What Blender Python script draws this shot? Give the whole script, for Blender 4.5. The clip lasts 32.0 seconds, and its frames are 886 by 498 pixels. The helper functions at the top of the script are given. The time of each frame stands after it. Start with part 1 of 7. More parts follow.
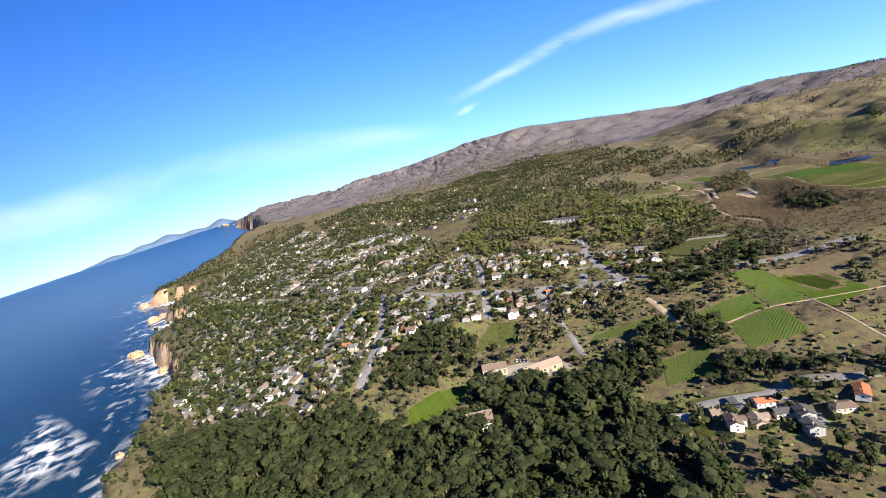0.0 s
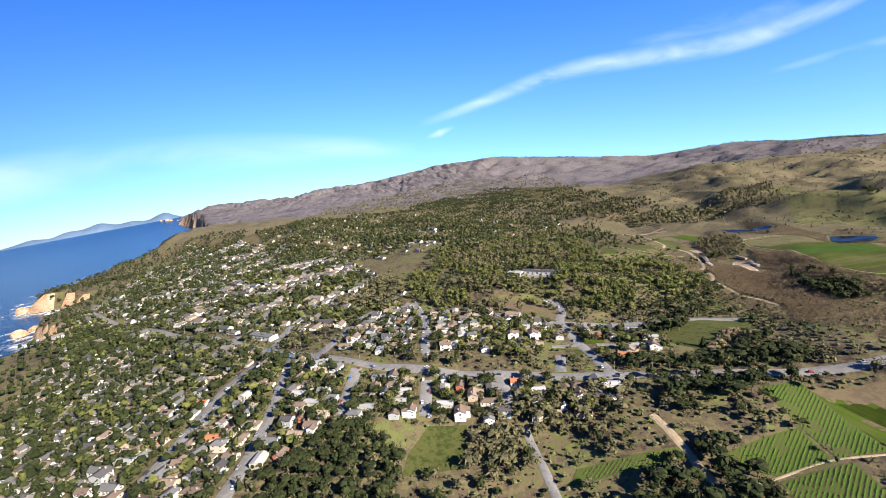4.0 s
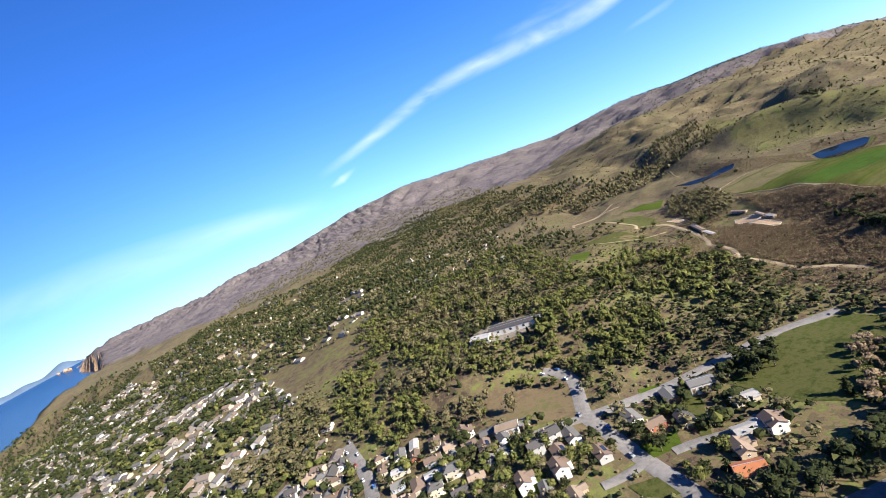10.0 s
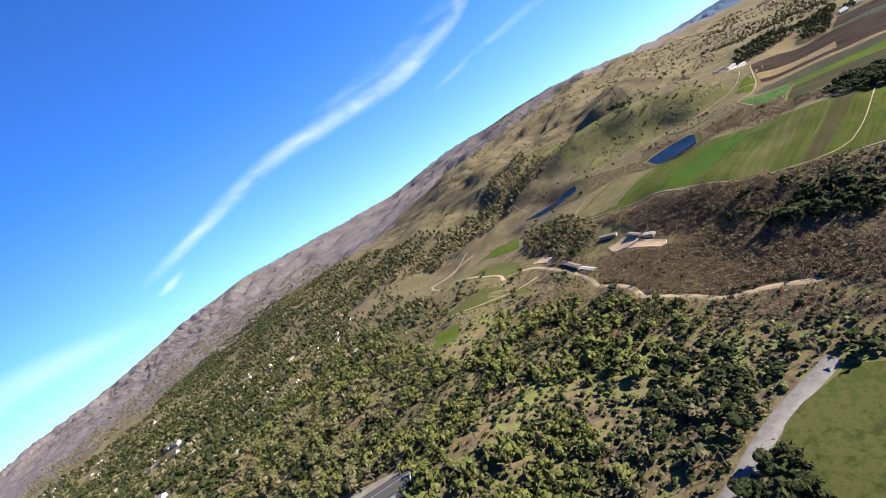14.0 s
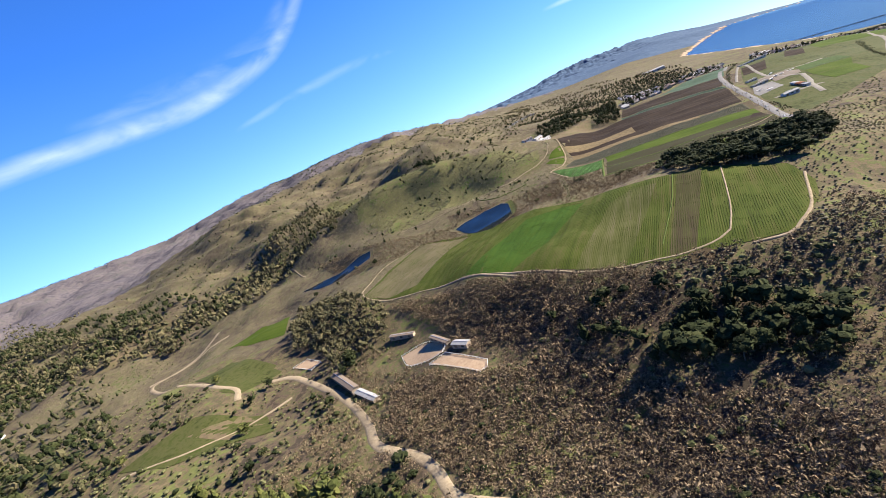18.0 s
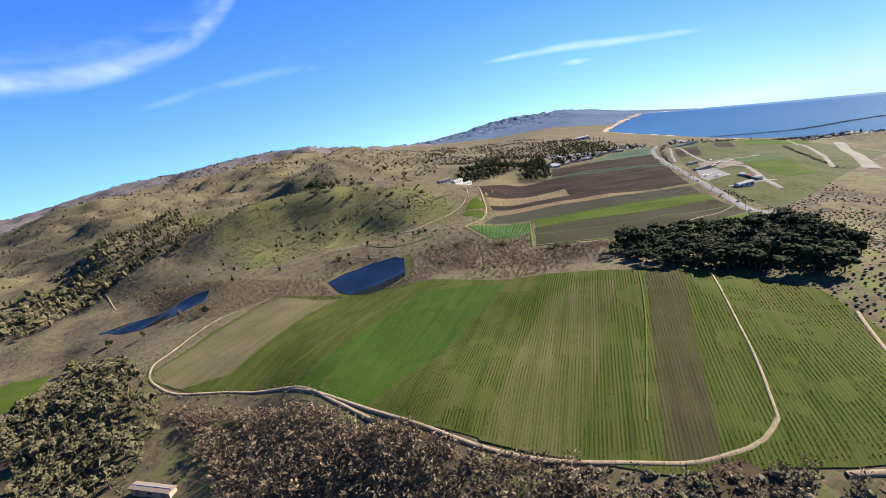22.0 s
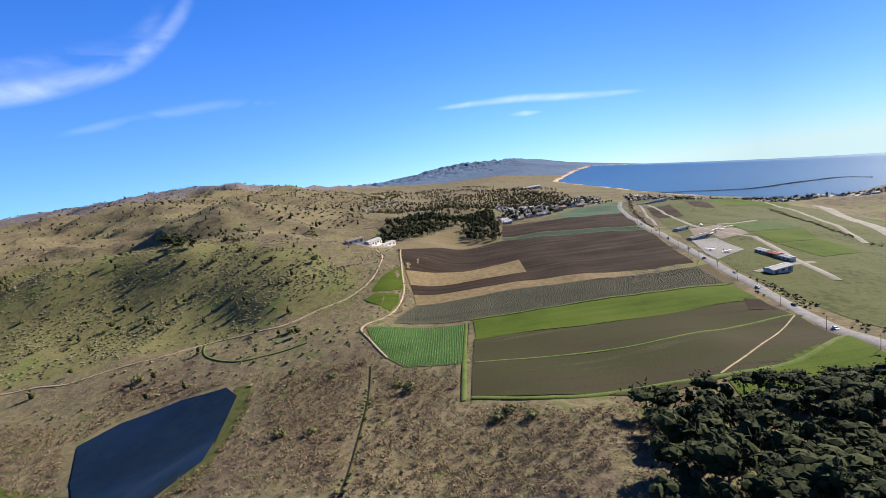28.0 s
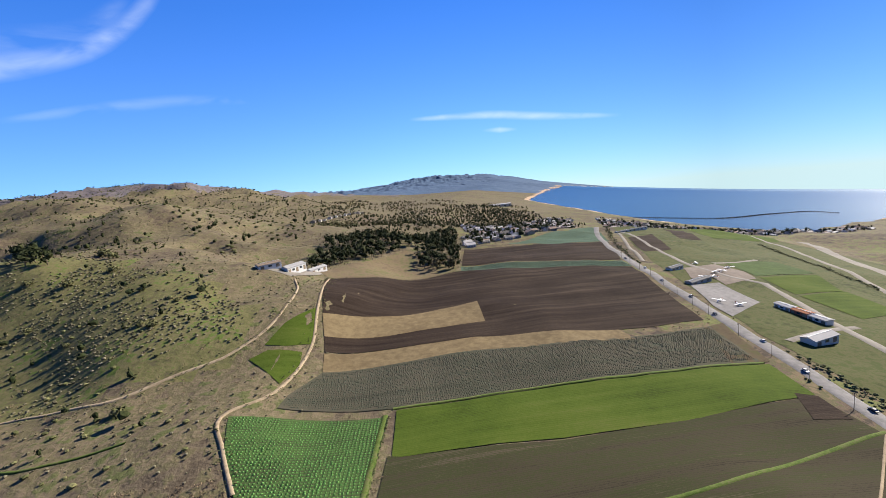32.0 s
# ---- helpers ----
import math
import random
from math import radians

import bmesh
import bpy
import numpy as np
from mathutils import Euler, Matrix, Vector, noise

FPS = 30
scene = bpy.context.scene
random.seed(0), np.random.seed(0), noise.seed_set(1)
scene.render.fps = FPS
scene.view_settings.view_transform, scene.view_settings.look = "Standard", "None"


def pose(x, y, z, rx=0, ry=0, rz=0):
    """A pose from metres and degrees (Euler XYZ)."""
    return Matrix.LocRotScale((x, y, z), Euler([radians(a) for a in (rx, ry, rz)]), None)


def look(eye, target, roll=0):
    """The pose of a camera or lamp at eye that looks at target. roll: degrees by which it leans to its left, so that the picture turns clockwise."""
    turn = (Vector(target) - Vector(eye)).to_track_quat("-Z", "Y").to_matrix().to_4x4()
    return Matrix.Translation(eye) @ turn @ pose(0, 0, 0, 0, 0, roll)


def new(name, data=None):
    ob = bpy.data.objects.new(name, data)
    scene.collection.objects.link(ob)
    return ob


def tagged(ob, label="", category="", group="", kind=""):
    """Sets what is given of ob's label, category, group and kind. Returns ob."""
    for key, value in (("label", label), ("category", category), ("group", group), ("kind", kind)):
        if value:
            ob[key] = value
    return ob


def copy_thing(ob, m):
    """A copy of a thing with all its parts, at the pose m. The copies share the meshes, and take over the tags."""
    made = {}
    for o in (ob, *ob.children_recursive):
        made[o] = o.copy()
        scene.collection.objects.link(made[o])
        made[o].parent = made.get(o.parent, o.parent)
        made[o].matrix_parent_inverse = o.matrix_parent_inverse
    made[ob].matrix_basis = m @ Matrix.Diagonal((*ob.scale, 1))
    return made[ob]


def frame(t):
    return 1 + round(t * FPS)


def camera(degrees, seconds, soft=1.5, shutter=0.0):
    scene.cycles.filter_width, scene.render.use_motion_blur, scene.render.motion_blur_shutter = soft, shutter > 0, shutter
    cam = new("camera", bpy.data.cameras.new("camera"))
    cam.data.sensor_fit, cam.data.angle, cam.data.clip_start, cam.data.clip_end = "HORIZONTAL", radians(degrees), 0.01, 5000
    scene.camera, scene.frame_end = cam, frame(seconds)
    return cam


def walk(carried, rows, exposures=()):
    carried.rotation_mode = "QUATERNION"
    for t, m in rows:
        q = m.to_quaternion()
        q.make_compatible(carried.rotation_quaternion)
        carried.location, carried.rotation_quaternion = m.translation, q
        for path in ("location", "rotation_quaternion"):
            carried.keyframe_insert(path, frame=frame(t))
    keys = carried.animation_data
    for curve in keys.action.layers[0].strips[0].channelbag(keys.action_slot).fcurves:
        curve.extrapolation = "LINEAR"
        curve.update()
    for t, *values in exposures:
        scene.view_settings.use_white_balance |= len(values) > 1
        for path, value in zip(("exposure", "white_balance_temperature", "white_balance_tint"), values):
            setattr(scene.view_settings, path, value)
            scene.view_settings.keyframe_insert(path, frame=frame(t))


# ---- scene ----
cam = camera(88, 32.0, 0.6)
PATH = [
    (0, (-82.6, -90.8, 165.6), 11.88, -11.55, -12.02),
    (1, (-69.8, -60.4, 165.0), 14.19, -11.25, -8.47),
    (2, (-58.0, -31.8, 164.9), 15.89, -10.70, -5.86),
    (3, (-47.2, -3.2, 165.1), 16.78, -10.17, -5.00),
    (4, (-36.9, 24.3, 165.4), 17.20, -9.68, -4.76),
    (5, (-27.4, 50.0, 166.0), 17.37, -9.21, -5.15),
    (6, (-17.8, 75.0, 167.1), 17.48, -8.74, -6.30),
    (7, (-7.2, 99.6, 168.0), 17.69, -8.22, -8.34),
    (8, (5.9, 124.5, 168.3), 19.33, -7.62, -13.80),
    (9, (22.9, 150.8, 168.2), 22.20, -7.51, -18.74),
    (10, (41.4, 178.0, 166.8), 25.63, -7.97, -22.63),
    (11, (63.6, 204.3, 165.0), 29.39, -8.20, -26.44),
    (12, (87.0, 228.5, 162.5), 33.78, -8.16, -30.44),
    (13, (111.8, 250.3, 158.8), 39.17, -8.53, -32.89),
    (14, (140.6, 269.4, 153.7), 44.34, -9.07, -33.47),
    (15, (173.4, 288.4, 147.8), 50.51, -10.19, -33.31),
    (16, (208.3, 303.8, 140.4), 56.82, -11.64, -31.94),
    (17, (242.7, 315.0, 132.4), 63.04, -13.16, -29.34),
    (18, (276.2, 322.7, 124.6), 68.63, -14.69, -25.16),
    (19, (305.3, 327.0, 117.9), 73.20, -15.16, -21.10),
    (20, (331.1, 327.7, 113.5), 75.68, -14.72, -19.05),
    (21, (355.6, 329.1, 111.4), 78.52, -14.66, -15.44),
    (22, (379.0, 328.8, 110.1), 80.70, -14.50, -13.24),
    (23, (402.4, 327.5, 108.6), 81.78, -14.08, -13.02),
    (24, (424.9, 325.2, 106.2), 84.10, -13.32, -11.40),
    (25, (445.1, 322.9, 104.8), 85.37, -12.69, -10.78),
    (26, (465.0, 320.2, 104.0), 86.37, -11.97, -10.35),
    (27, (485.0, 317.4, 103.8), 87.16, -11.27, -10.10),
    (28, (503.6, 314.3, 103.5), 87.87, -10.63, -10.23),
    (29, (521.1, 311.1, 102.8), 88.49, -10.14, -10.76),
    (30, (538.0, 307.0, 102.1), 90.16, -9.88, -9.30),
    (31, (553.4, 303.3, 101.2), 91.39, -10.00, -7.49),
    (32, (568.5, 300.0, 100.1), 91.86, -9.70, -6.82),
]
walk(cam, [(t, look(eye, (eye[0] + math.sin(radians(az)) * math.cos(radians(up)), eye[1] + math.cos(radians(az)) * math.cos(radians(up)), eye[2] + math.sin(radians(up))), roll))
           for t, eye, az, up, roll in PATH], [(0, 1.55), (8, 1.58), (14, 1.6), (20, 1.52), (25, 1.38), (32, 1.26)])

# ---- daylight ----
SUN_AZ, SUN_UP = 148, 29
world = bpy.data.worlds.new("sky")
scene.world = world
world.use_nodes = True
wn, wl = world.node_tree.nodes, world.node_tree.links
wn.clear()
sky = wn.new("ShaderNodeTexSky")
sky.sky_type = "NISHITA"
sky.sun_disc = False
sky.sun_elevation, sky.sun_rotation = radians(SUN_UP), radians(SUN_AZ)
sky.altitude, sky.air_density, sky.dust_density, sky.ozone_density = 100, 1.0, 0.0, 2.5
back = wn.new("ShaderNodeBackground")
back.inputs["Strength"].default_value = 0.058
wout = wn.new("ShaderNodeOutputWorld")
tint = wn.new("ShaderNodeMix")
tint.data_type, tint.blend_type = "RGBA", "MULTIPLY"
tint.inputs["Factor"].default_value = 1.0
tint.inputs["B"].default_value = (0.47, 0.82, 1.38, 1)
where, split, rise, hue = wn.new("ShaderNodeTexCoord"), wn.new("ShaderNodeSeparateXYZ"), wn.new("ShaderNodeMapRange"), wn.new("ShaderNodeMix")
rise.inputs["From Min"].default_value, rise.inputs["From Max"].default_value = 0.0, 0.38
hue.data_type = "RGBA"
hue.inputs["A"].default_value, hue.inputs["B"].default_value = (0.60, 0.83, 1.25, 1), (0.27, 0.66, 1.36, 1)
# the horizon of this place lies a little under eye level
lower, floor_z, again = wn.new("ShaderNodeMath"), wn.new("ShaderNodeMath"), wn.new("ShaderNodeCombineXYZ")
lower.operation, floor_z.operation = "MULTIPLY_ADD", "MAXIMUM"
lower.inputs[1].default_value, lower.inputs[2].default_value, floor_z.inputs[1].default_value = 0.93, 0.075, 0.012
wl.new(where.outputs["Generated"], split.inputs[0])
wl.new(split.outputs["Z"], lower.inputs[0])
wl.new(lower.outputs[0], floor_z.inputs[0])
wl.new(split.outputs["X"], again.inputs["X"])
wl.new(split.outputs["Y"], again.inputs["Y"])
wl.new(floor_z.outputs[0], again.inputs["Z"])
wl.new(again.outputs[0], sky.inputs["Vector"])
wl.new(floor_z.outputs[0], rise.inputs["Value"])
wl.new(rise.outputs[0], hue.inputs["Factor"])
wl.new(hue.outputs["Result"], tint.inputs["B"])
wl.new(sky.outputs[0], tint.inputs["A"])
# the sky is deepest blue opposite the sun and over the sea
side, swing, depth = wn.new("ShaderNodeVectorMath"), wn.new("ShaderNodeMapRange"), wn.new("ShaderNodeMix")
side.operation = "DOT_PRODUCT"
side.inputs[1].default_value = (0.707, 0.707, 0.0)
swing.inputs["From Min"].default_value, swing.inputs["From Max"].default_value = 0.2, 1.0
swing.inputs["To Min"].default_value, swing.inputs["To Max"].default_value = 0.68, 1.34
depth.data_type, depth.blend_type = "RGBA", "MULTIPLY"
depth.inputs["Factor"].default_value = 1.0
wl.new(where.outputs["Generated"], side.inputs[0])
wl.new(side.outputs["Value"], swing.inputs["Value"])
wl.new(swing.outputs[0], depth.inputs["B"])
wl.new(tint.outputs["Result"], depth.inputs["A"])
wl.new(depth.outputs["Result"], back.inputs["Color"])
wl.new(back.outputs[0], wout.inputs["Surface"])
sun = new("sun", bpy.data.lights.new("sun", "SUN"))
sun.data.energy, sun.data.angle, sun.data.color = 5.0, radians(0.53), (1.0, 0.92, 0.80)
sun.matrix_world = look((0, 0, 0), (-math.sin(radians(SUN_AZ)) * math.cos(radians(SUN_UP)), -math.cos(radians(SUN_AZ)) * math.cos(radians(SUN_UP)), -math.sin(radians(SUN_UP))))


# ---- plan: the lie of the land ----
SPOTS_A = [(149, 271, 22), (47, 203, -4), (-16, 264, 12), (-33, 357, 29), (-102, 510, 22), (41, 345, 29), (186, 391, 25), (189, 492, 43), (238, 451, 45), (225, 333, 18), (309, 305, 18), (133, 384, 28), (217, 151, 12), (-276, 346, 0), (-338, 732, -8), (-476, 1377, -29), (2, 91, -15), (-210, 145, -10), (3, 749, 29), (-230, 988, 7), (293, 836, 41), (69, 1354, 50), (-221, 1799, 20), (193, 29, -11), (341, 215, 28), (-324, 2170, 16), (432, 386, 26)]
SPOTS_B = [(438, 452, 20), (550, 757, 8), (545, 502, 31), (738, 1279, 61), (625, 476, 31), (539, 288, 46), (464, 282, 39), (533, 245, 40), (491, 352, 44), (381, 346, 21), (427, 626, 33), (628, 441, 31), (652, 399, 34), (640, 419, 32), (704, 439, 36), (601, 257, 34), (602, 1021, 24), (648, 611, 21), (730, 545, 41), (472, 198, 24), (573, 355, 40), (351, 419, 25), (787, 934, 47), (407, 313, 28), (687, 316, 34), (693, 362, 38), (842, 360, 42)]
SPOTS_C = [(829, 188, 25), (864, 386, 45), (767, 144, 19), (714, 167, 22), (744, 409, 51), (1212, 63, -11), (637, 263, 32), (662, 198, 24), (1026, 266, 19), (924, -38, -11), (1166, -166, -34), (1690, -87, -19), (1439, 178, 17), (617, 329, 35), (789, 278, 29), (578, 143, 12), (569, -59, -37), (1241, 376, 44), (1584, 501, 80), (959, 553, 89), (1097, 975, 110), (1180, 755, 106), (1979, 196, 26), (830, 475, 71), (493, 530, 19), (376, 544, 36), (-29, 194, -4)]
SPOTS_D = [(-156, 227, 7), (742, 785, 16), (844, 765, 57), (143, 173, 5), (97, 143, -4), (163, 210, 15), (197, 228, 21), (448, 318, 37), (57, 120, -10), (402, 278, 26), (792, 24, -1), (-4, 293, 18), (959, 771, 74), (-42, 151, -10), (287, 564, 45), (488, 305, 41), (784, 821, 38), (-19, 315, 24), (571, 613, 15), (881, 481, 82), (691, 107, 11), (40, 174, -9), (-272, 487, -4), (1605, 276, 3), (-67, 218, 5), (790, 616, 53), (732, 643, 33)]
SPOTS_E = [(-110, 266, 14), (701, 568, 32), (784, 417, 57), (857, 647, 62), (722, 720, 19), (856, 299, 29), (403, 522, 29), (442, 521, 21), (436, 554, 30), (986, -95, -28), (442, 502, 18), (69, 236, 4), (81, 278, 18), (84, 304, 24), (515, 443, 32), (529, 396, 39), (683, 1238, 43), (571, 300, 43), (462, 313, 40), (296, 476, 41), (494, 460, 26), (323, 477, 35), (471, 463, 21), (592, 315, 37), (365, 314, 22), (166, 237, 21), (479, 487, 19)]
SPOTS_F = [(544, 310, 45), (325, 458, 31), (967, 826, 84), (-7, 138, -13), (1503, 3, -20), (434, 575, 33), (1195, -279, -54), (689, 647, 21), (887, 443, 65), (598, 226, 31), (937, 405, 47), (388, 767, 24), (510, 379, 41), (119, 67, -7), (168, 94, 3), (211, 726, 42), (479, 812, 8), (76, 1230, 33), (608, 639, 10), (-2, 309, 24), (-382, 951, -9), (-219, 510, 6), (11, 238, 4), (614, 212, 27), (322, 526, 42), (378, 482, 26)]
RIDGE_NORTH = [(-807, 3671, -47), (-608, 3668, 45), (-306, 3624, 52), (-15, 3557, 57), (126, 3512, 101), (477, 3447, 120), (755, 3419, 157), (990, 3313, 204), (1309, 3041, 229), (1709, 2768, 189), (2156, 2444, 147), (2350, 2045, 187), (2198, 1607, 168), (1944, 1141, 163), (2004, 989, 143), (2115, 891, 121), (2245, 745, 98), (2425, 497, 69), (2520, 349, 57)]
RIDGE_SOUTH = [(3866, 176, 62), (3875, -159, 37), (3847, -348, 20), (3791, -491, 13), (3606, -807, -56), (3358, -1101, -91), (3031, -1261, -118)]
COAST_WEST = [(-387, -1551), (-221, -425), (-227, -64), (-270, 148), (-285, 244), (-298, 344), (-309, 461), (-334, 521), (-400, 642), (-379, 760), (-450, 853), (-427, 1005), (-545, 1076), (-579, 1273), (-550, 1501), (-457, 1830), (-415, 2172), (-470, 2402), (-565, 2917), (-767, 3415), (-887, 3761), (-802, 4394)]
COAST_BAY = [(1584, -6000), (1469, -1217), (1458, -626), (1262, -267), (1457, -184), (1778, -148), (2164, -80), (2586, -257), (3079, -553), (3427, -804), (3560, -1000), (6500, -1800), (6500, -6000)]
PLAIN = [(655, 318), (690, 343), (735, 338), (850, 288), (1030, 260), (1120, 90), (1050, -110), (880, -60), (680, 95), (648, 192)]
HILL_CREST = [(778, 378, 49), (790, 395, 57), (805, 420, 62), (822, 450, 68), (826, 480, 73), (820, 505, 75), (808, 540, 76), (796, 575, 76), (786, 603, 70), (772, 640, 56)]
HILL_VALLEY = [(872, 425), (890, 490), (885, 550), (866, 610), (845, 670)]
SEA = [-16.61, 19.7, 54.44, -23.2, 29.38, -31.51, 9.63, 1.22, -1.94, 4.93, 3.71]
# ---- plan: roads, fields, ponds ----
HWY_TOWN = [(-363, 852), (-176, 570), (-94, 459), (-33, 384), (36, 325), (82, 301), (109, 288), (150, 264), (174, 255), (259, 217), (288, 203), (321, 194)]
HWY_PLAIN = [(624, 200), (670, 195), (743, 186), (856, 172), (1117, 93), (973, 146), (1192, 77)]
ROAD_SCHOOL = [(150, 264), (151, 277), (157, 304), (165, 346), (169, 363), (185, 385), (192, 397), (192, 410), (188, 417)]
ROAD_LANE = [(133, 377), (148, 370), (168, 361), (188, 353), (212, 347), (234, 340), (256, 331), (282, 321), (309, 306)]
STREET_A = [(-151, 245), (-137, 284), (-103, 372), (-76, 419)]
STREET_B = [(-98, 236), (-75, 303), (-64, 341), (-55, 402)]
STREET_C = [(-28, 296), (-10, 351)]
STREET_D = [(22, 280), (33, 314)]
STREET_E = [(41, 345), (64, 426), (68, 486)]
STREET_F = [(75, 270), (81, 298)]
STREET_G = [(-113, 334), (-88, 384), (-57, 500)]
STREET_H = [(122, 287), (136, 309)]
STREET_I = [(-41, 376), (5, 471), (27, 491)]
STREET_K = [(-125, 451), (-93, 528), (-82, 574)]
FARM_LANE = [(76, 254), (71, 224), (67, 200)]
FARM_TRACK = [(142, 223), (140, 198), (137, 176)]
RANCH_ROAD = [(356, 307), (358, 324), (357, 336), (357, 348), (365, 366), (369, 387), (380, 397), (387, 406), (396, 426), (415, 441), (441, 469), (472, 519), (474, 538)]
QUARRY_ROAD = [(539, 739), (553, 757), (569, 738), (594, 731), (628, 733), (697, 807)]
TRAIL_EAST = [(679, 514), (681, 500), (680, 485), (686, 469), (690, 452), (700, 434), (701, 416), (702, 400), (712, 387), (723, 372), (742, 362), (772, 361), (796, 368)]
FIELD_ROAD = [(810, 354), (751, 348), (724, 346), (697, 350), (684, 360), (670, 354), (655, 346)]
PLATEAU_ROAD = [(478, 373), (490, 388), (507, 410), (518, 440), (528, 473), (539, 492), (554, 504), (567, 506), (606, 505), (625, 477), (642, 530)]
PLATEAU_INNER = [(463, 285), (482, 279), (503, 274), (531, 268)]
PLATEAU_RIM = [(509, 414), (467, 350), (455, 312), (455, 298), (458, 290), (463, 285)]
PLATEAU_RIM_B = [(449, 282), (449, 271), (455, 265), (469, 256), (501, 245)]
PLATEAU = [(542, 500), (587, 494), (626, 478), (610, 428), (589, 385), (565, 337), (540, 292), (534, 273), (529, 260), (514, 246), (492, 245), (472, 252), (450, 269), (450, 280), (451, 288), (452, 310), (472, 358), (509, 414), (525, 461)]
POND_EAST = [(635, 445), (616, 432), (606, 423), (594, 405), (598, 396), (612, 391), (648, 398), (655, 405), (653, 421), (645, 438)]
POND_WEST = [(646, 626), (636, 599), (639, 569), (648, 539), (664, 545), (664, 559), (655, 583), (653, 610)]
CABBAGE = [(684, 358), (684, 347), (682, 316), (641, 319), (643, 329), (646, 339), (655, 346), (668, 353)]
STRIP_GREEN = [(685, 314), (689, 282), (692, 249), (697, 200), (678, 202), (669, 241), (665, 274), (663, 314)]
STRIP_BROWN_NEAR = [(664, 315), (656, 283), (668, 219), (660, 198), (615, 251), (610, 271), (616, 300), (621, 318)]
GREEN_CORNER = [(614, 252), (638, 201), (620, 205), (602, 222), (602, 255)]
STRIP_GREY = [(696, 346), (711, 339), (721, 287), (722, 234), (731, 197), (699, 201), (691, 266), (686, 313), (689, 347)]
STRIP_TAN = [(724, 341), (734, 286), (731, 232), (720, 231), (721, 287), (711, 339)]
STRIP_DARK = [(808, 356), (850, 284), (832, 180), (738, 195), (731, 232), (734, 286), (725, 341)]
PATCH_TAN = [(751, 346), (779, 280), (752, 280), (736, 343)]
STRIP_TEAL = [(865, 280), (851, 178), (833, 179), (849, 281)]
STRIP_DARK_FAR = [(934, 271), (927, 155), (854, 177), (868, 279)]
STRIP_TEAL_FAR = [(944, 234), (990, 196), (1079, 113), (931, 153), (932, 206)]
FALLOW = [(833, 367), (914, 318), (893, 281), (852, 284), (811, 354)]
GREEN_A = [(727, 362), (740, 358), (754, 349), (729, 346), (726, 354)]
GREEN_B = [(719, 365), (724, 360), (723, 348), (713, 347), (702, 350), (714, 360)]
ARENA_A = [(462, 441), (465, 428), (458, 414), (449, 412), (447, 420), (451, 433)]
ARENA_B = [(443, 418), (447, 410), (433, 387), (428, 386), (426, 389)]
ARENA_C = [(487, 531), (493, 523), (483, 506), (476, 509)]
PADDOCK = [(501, 633), (533, 628), (496, 551), (479, 546), (465, 558)]
PADDOCK_B = [(575, 672), (604, 652), (597, 611), (557, 590), (560, 635)]
MEADOW = [(227, 324), (281, 320), (305, 302), (305, 284), (235, 262), (229, 278), (224, 289)]
GREEN_PATCH = [(334, 539), (369, 565), (376, 542), (348, 524)]
TOWN_FIELD = [(-2, 244), (5, 258), (22, 273), (44, 267), (31, 240)]
MEADOW_SOUTH = [(-73, 183), (-70, 196), (-45, 212), (-21, 213), (-27, 201), (-50, 181)]
FARM_A = [(77, 208), (86, 215), (138, 200), (138, 192)]
FARM_B = [(148, 188), (202, 183), (192, 159), (166, 166)]
FARM_C = [(163, 164), (199, 156), (188, 127), (149, 135)]
FARM_D = [(105, 168), (111, 170), (134, 164), (134, 151)]
FARM_E = [(240, 202), (304, 182), (253, 152), (235, 158)]
FARM_F = [(214, 216), (243, 212), (223, 154), (195, 159)]
FARM_G = [(219, 136), (257, 140), (263, 144), (264, 176), (237, 198)]
FARM_H = [(104, 162), (135, 154), (121, 133), (88, 138)]
FARMYARD = [(803, 390), (841, 369), (818, 359), (798, 370)]
BIRD_PIT = [(453, 303), (454, 296), (448, 292), (445, 297), (446, 303)]
SCHOOL_YARD = [(185, 494), (209, 502), (227, 464), (223, 447), (204, 451), (181, 470)]
BARNYARD = [(8, 214), (25, 215), (52, 209), (55, 193), (35, 194), (12, 195), (4, 201)]
SURF_A = [(-487, 533), (-447, 500), (-358, 391), (-363, 368), (-383, 343), (-416, 343), (-455, 404)]
SURF_B = [(-449, 596), (-393, 572), (-372, 528), (-425, 558)]
SURF_C = [(-394, 307), (-360, 301), (-321, 264), (-353, 273), (-377, 281)]
SURF_D = [(-419, 659), (-342, 579), (-308, 505), (-374, 587)]
CLEAR_A = [(598, 1032), (727, 1103), (683, 897), (626, 829), (590, 886)]
CLEAR_B = [(261, 444), (309, 450), (318, 436), (275, 425), (248, 428)]
CLEAR_C = [(273, 521), (293, 515), (316, 502), (283, 488)]
PLATEAU_TAN = [(542, 498), (581, 491), (624, 477), (602, 426), (585, 438), (533, 450), (530, 471)]
PLATEAU_BROWN = [(535, 287), (533, 276), (455, 299), (454, 309)]
PLATEAU_LUSH = [(506, 409), (564, 374), (564, 350), (555, 336), (503, 359), (484, 377)]
PLATEAU_PALE = [(466, 345), (528, 323), (538, 310), (532, 298), (487, 314), (458, 325)]
HILL_NORTH = [(515, 825), (715, 1203), (1074, 1151), (2202, 1749), (1033, 570), (753, 377), (671, 360), (649, 399), (650, 447), (677, 577), (700, 694), (663, 792), (563, 764)]
RIM_SLOPE = [(445, 321), (449, 305), (444, 290), (445, 277), (445, 263), (432, 258), (418, 267), (433, 286), (433, 303)]
DARK_PLOT_A = [(949, 129), (975, 95), (893, 122), (881, 148)]
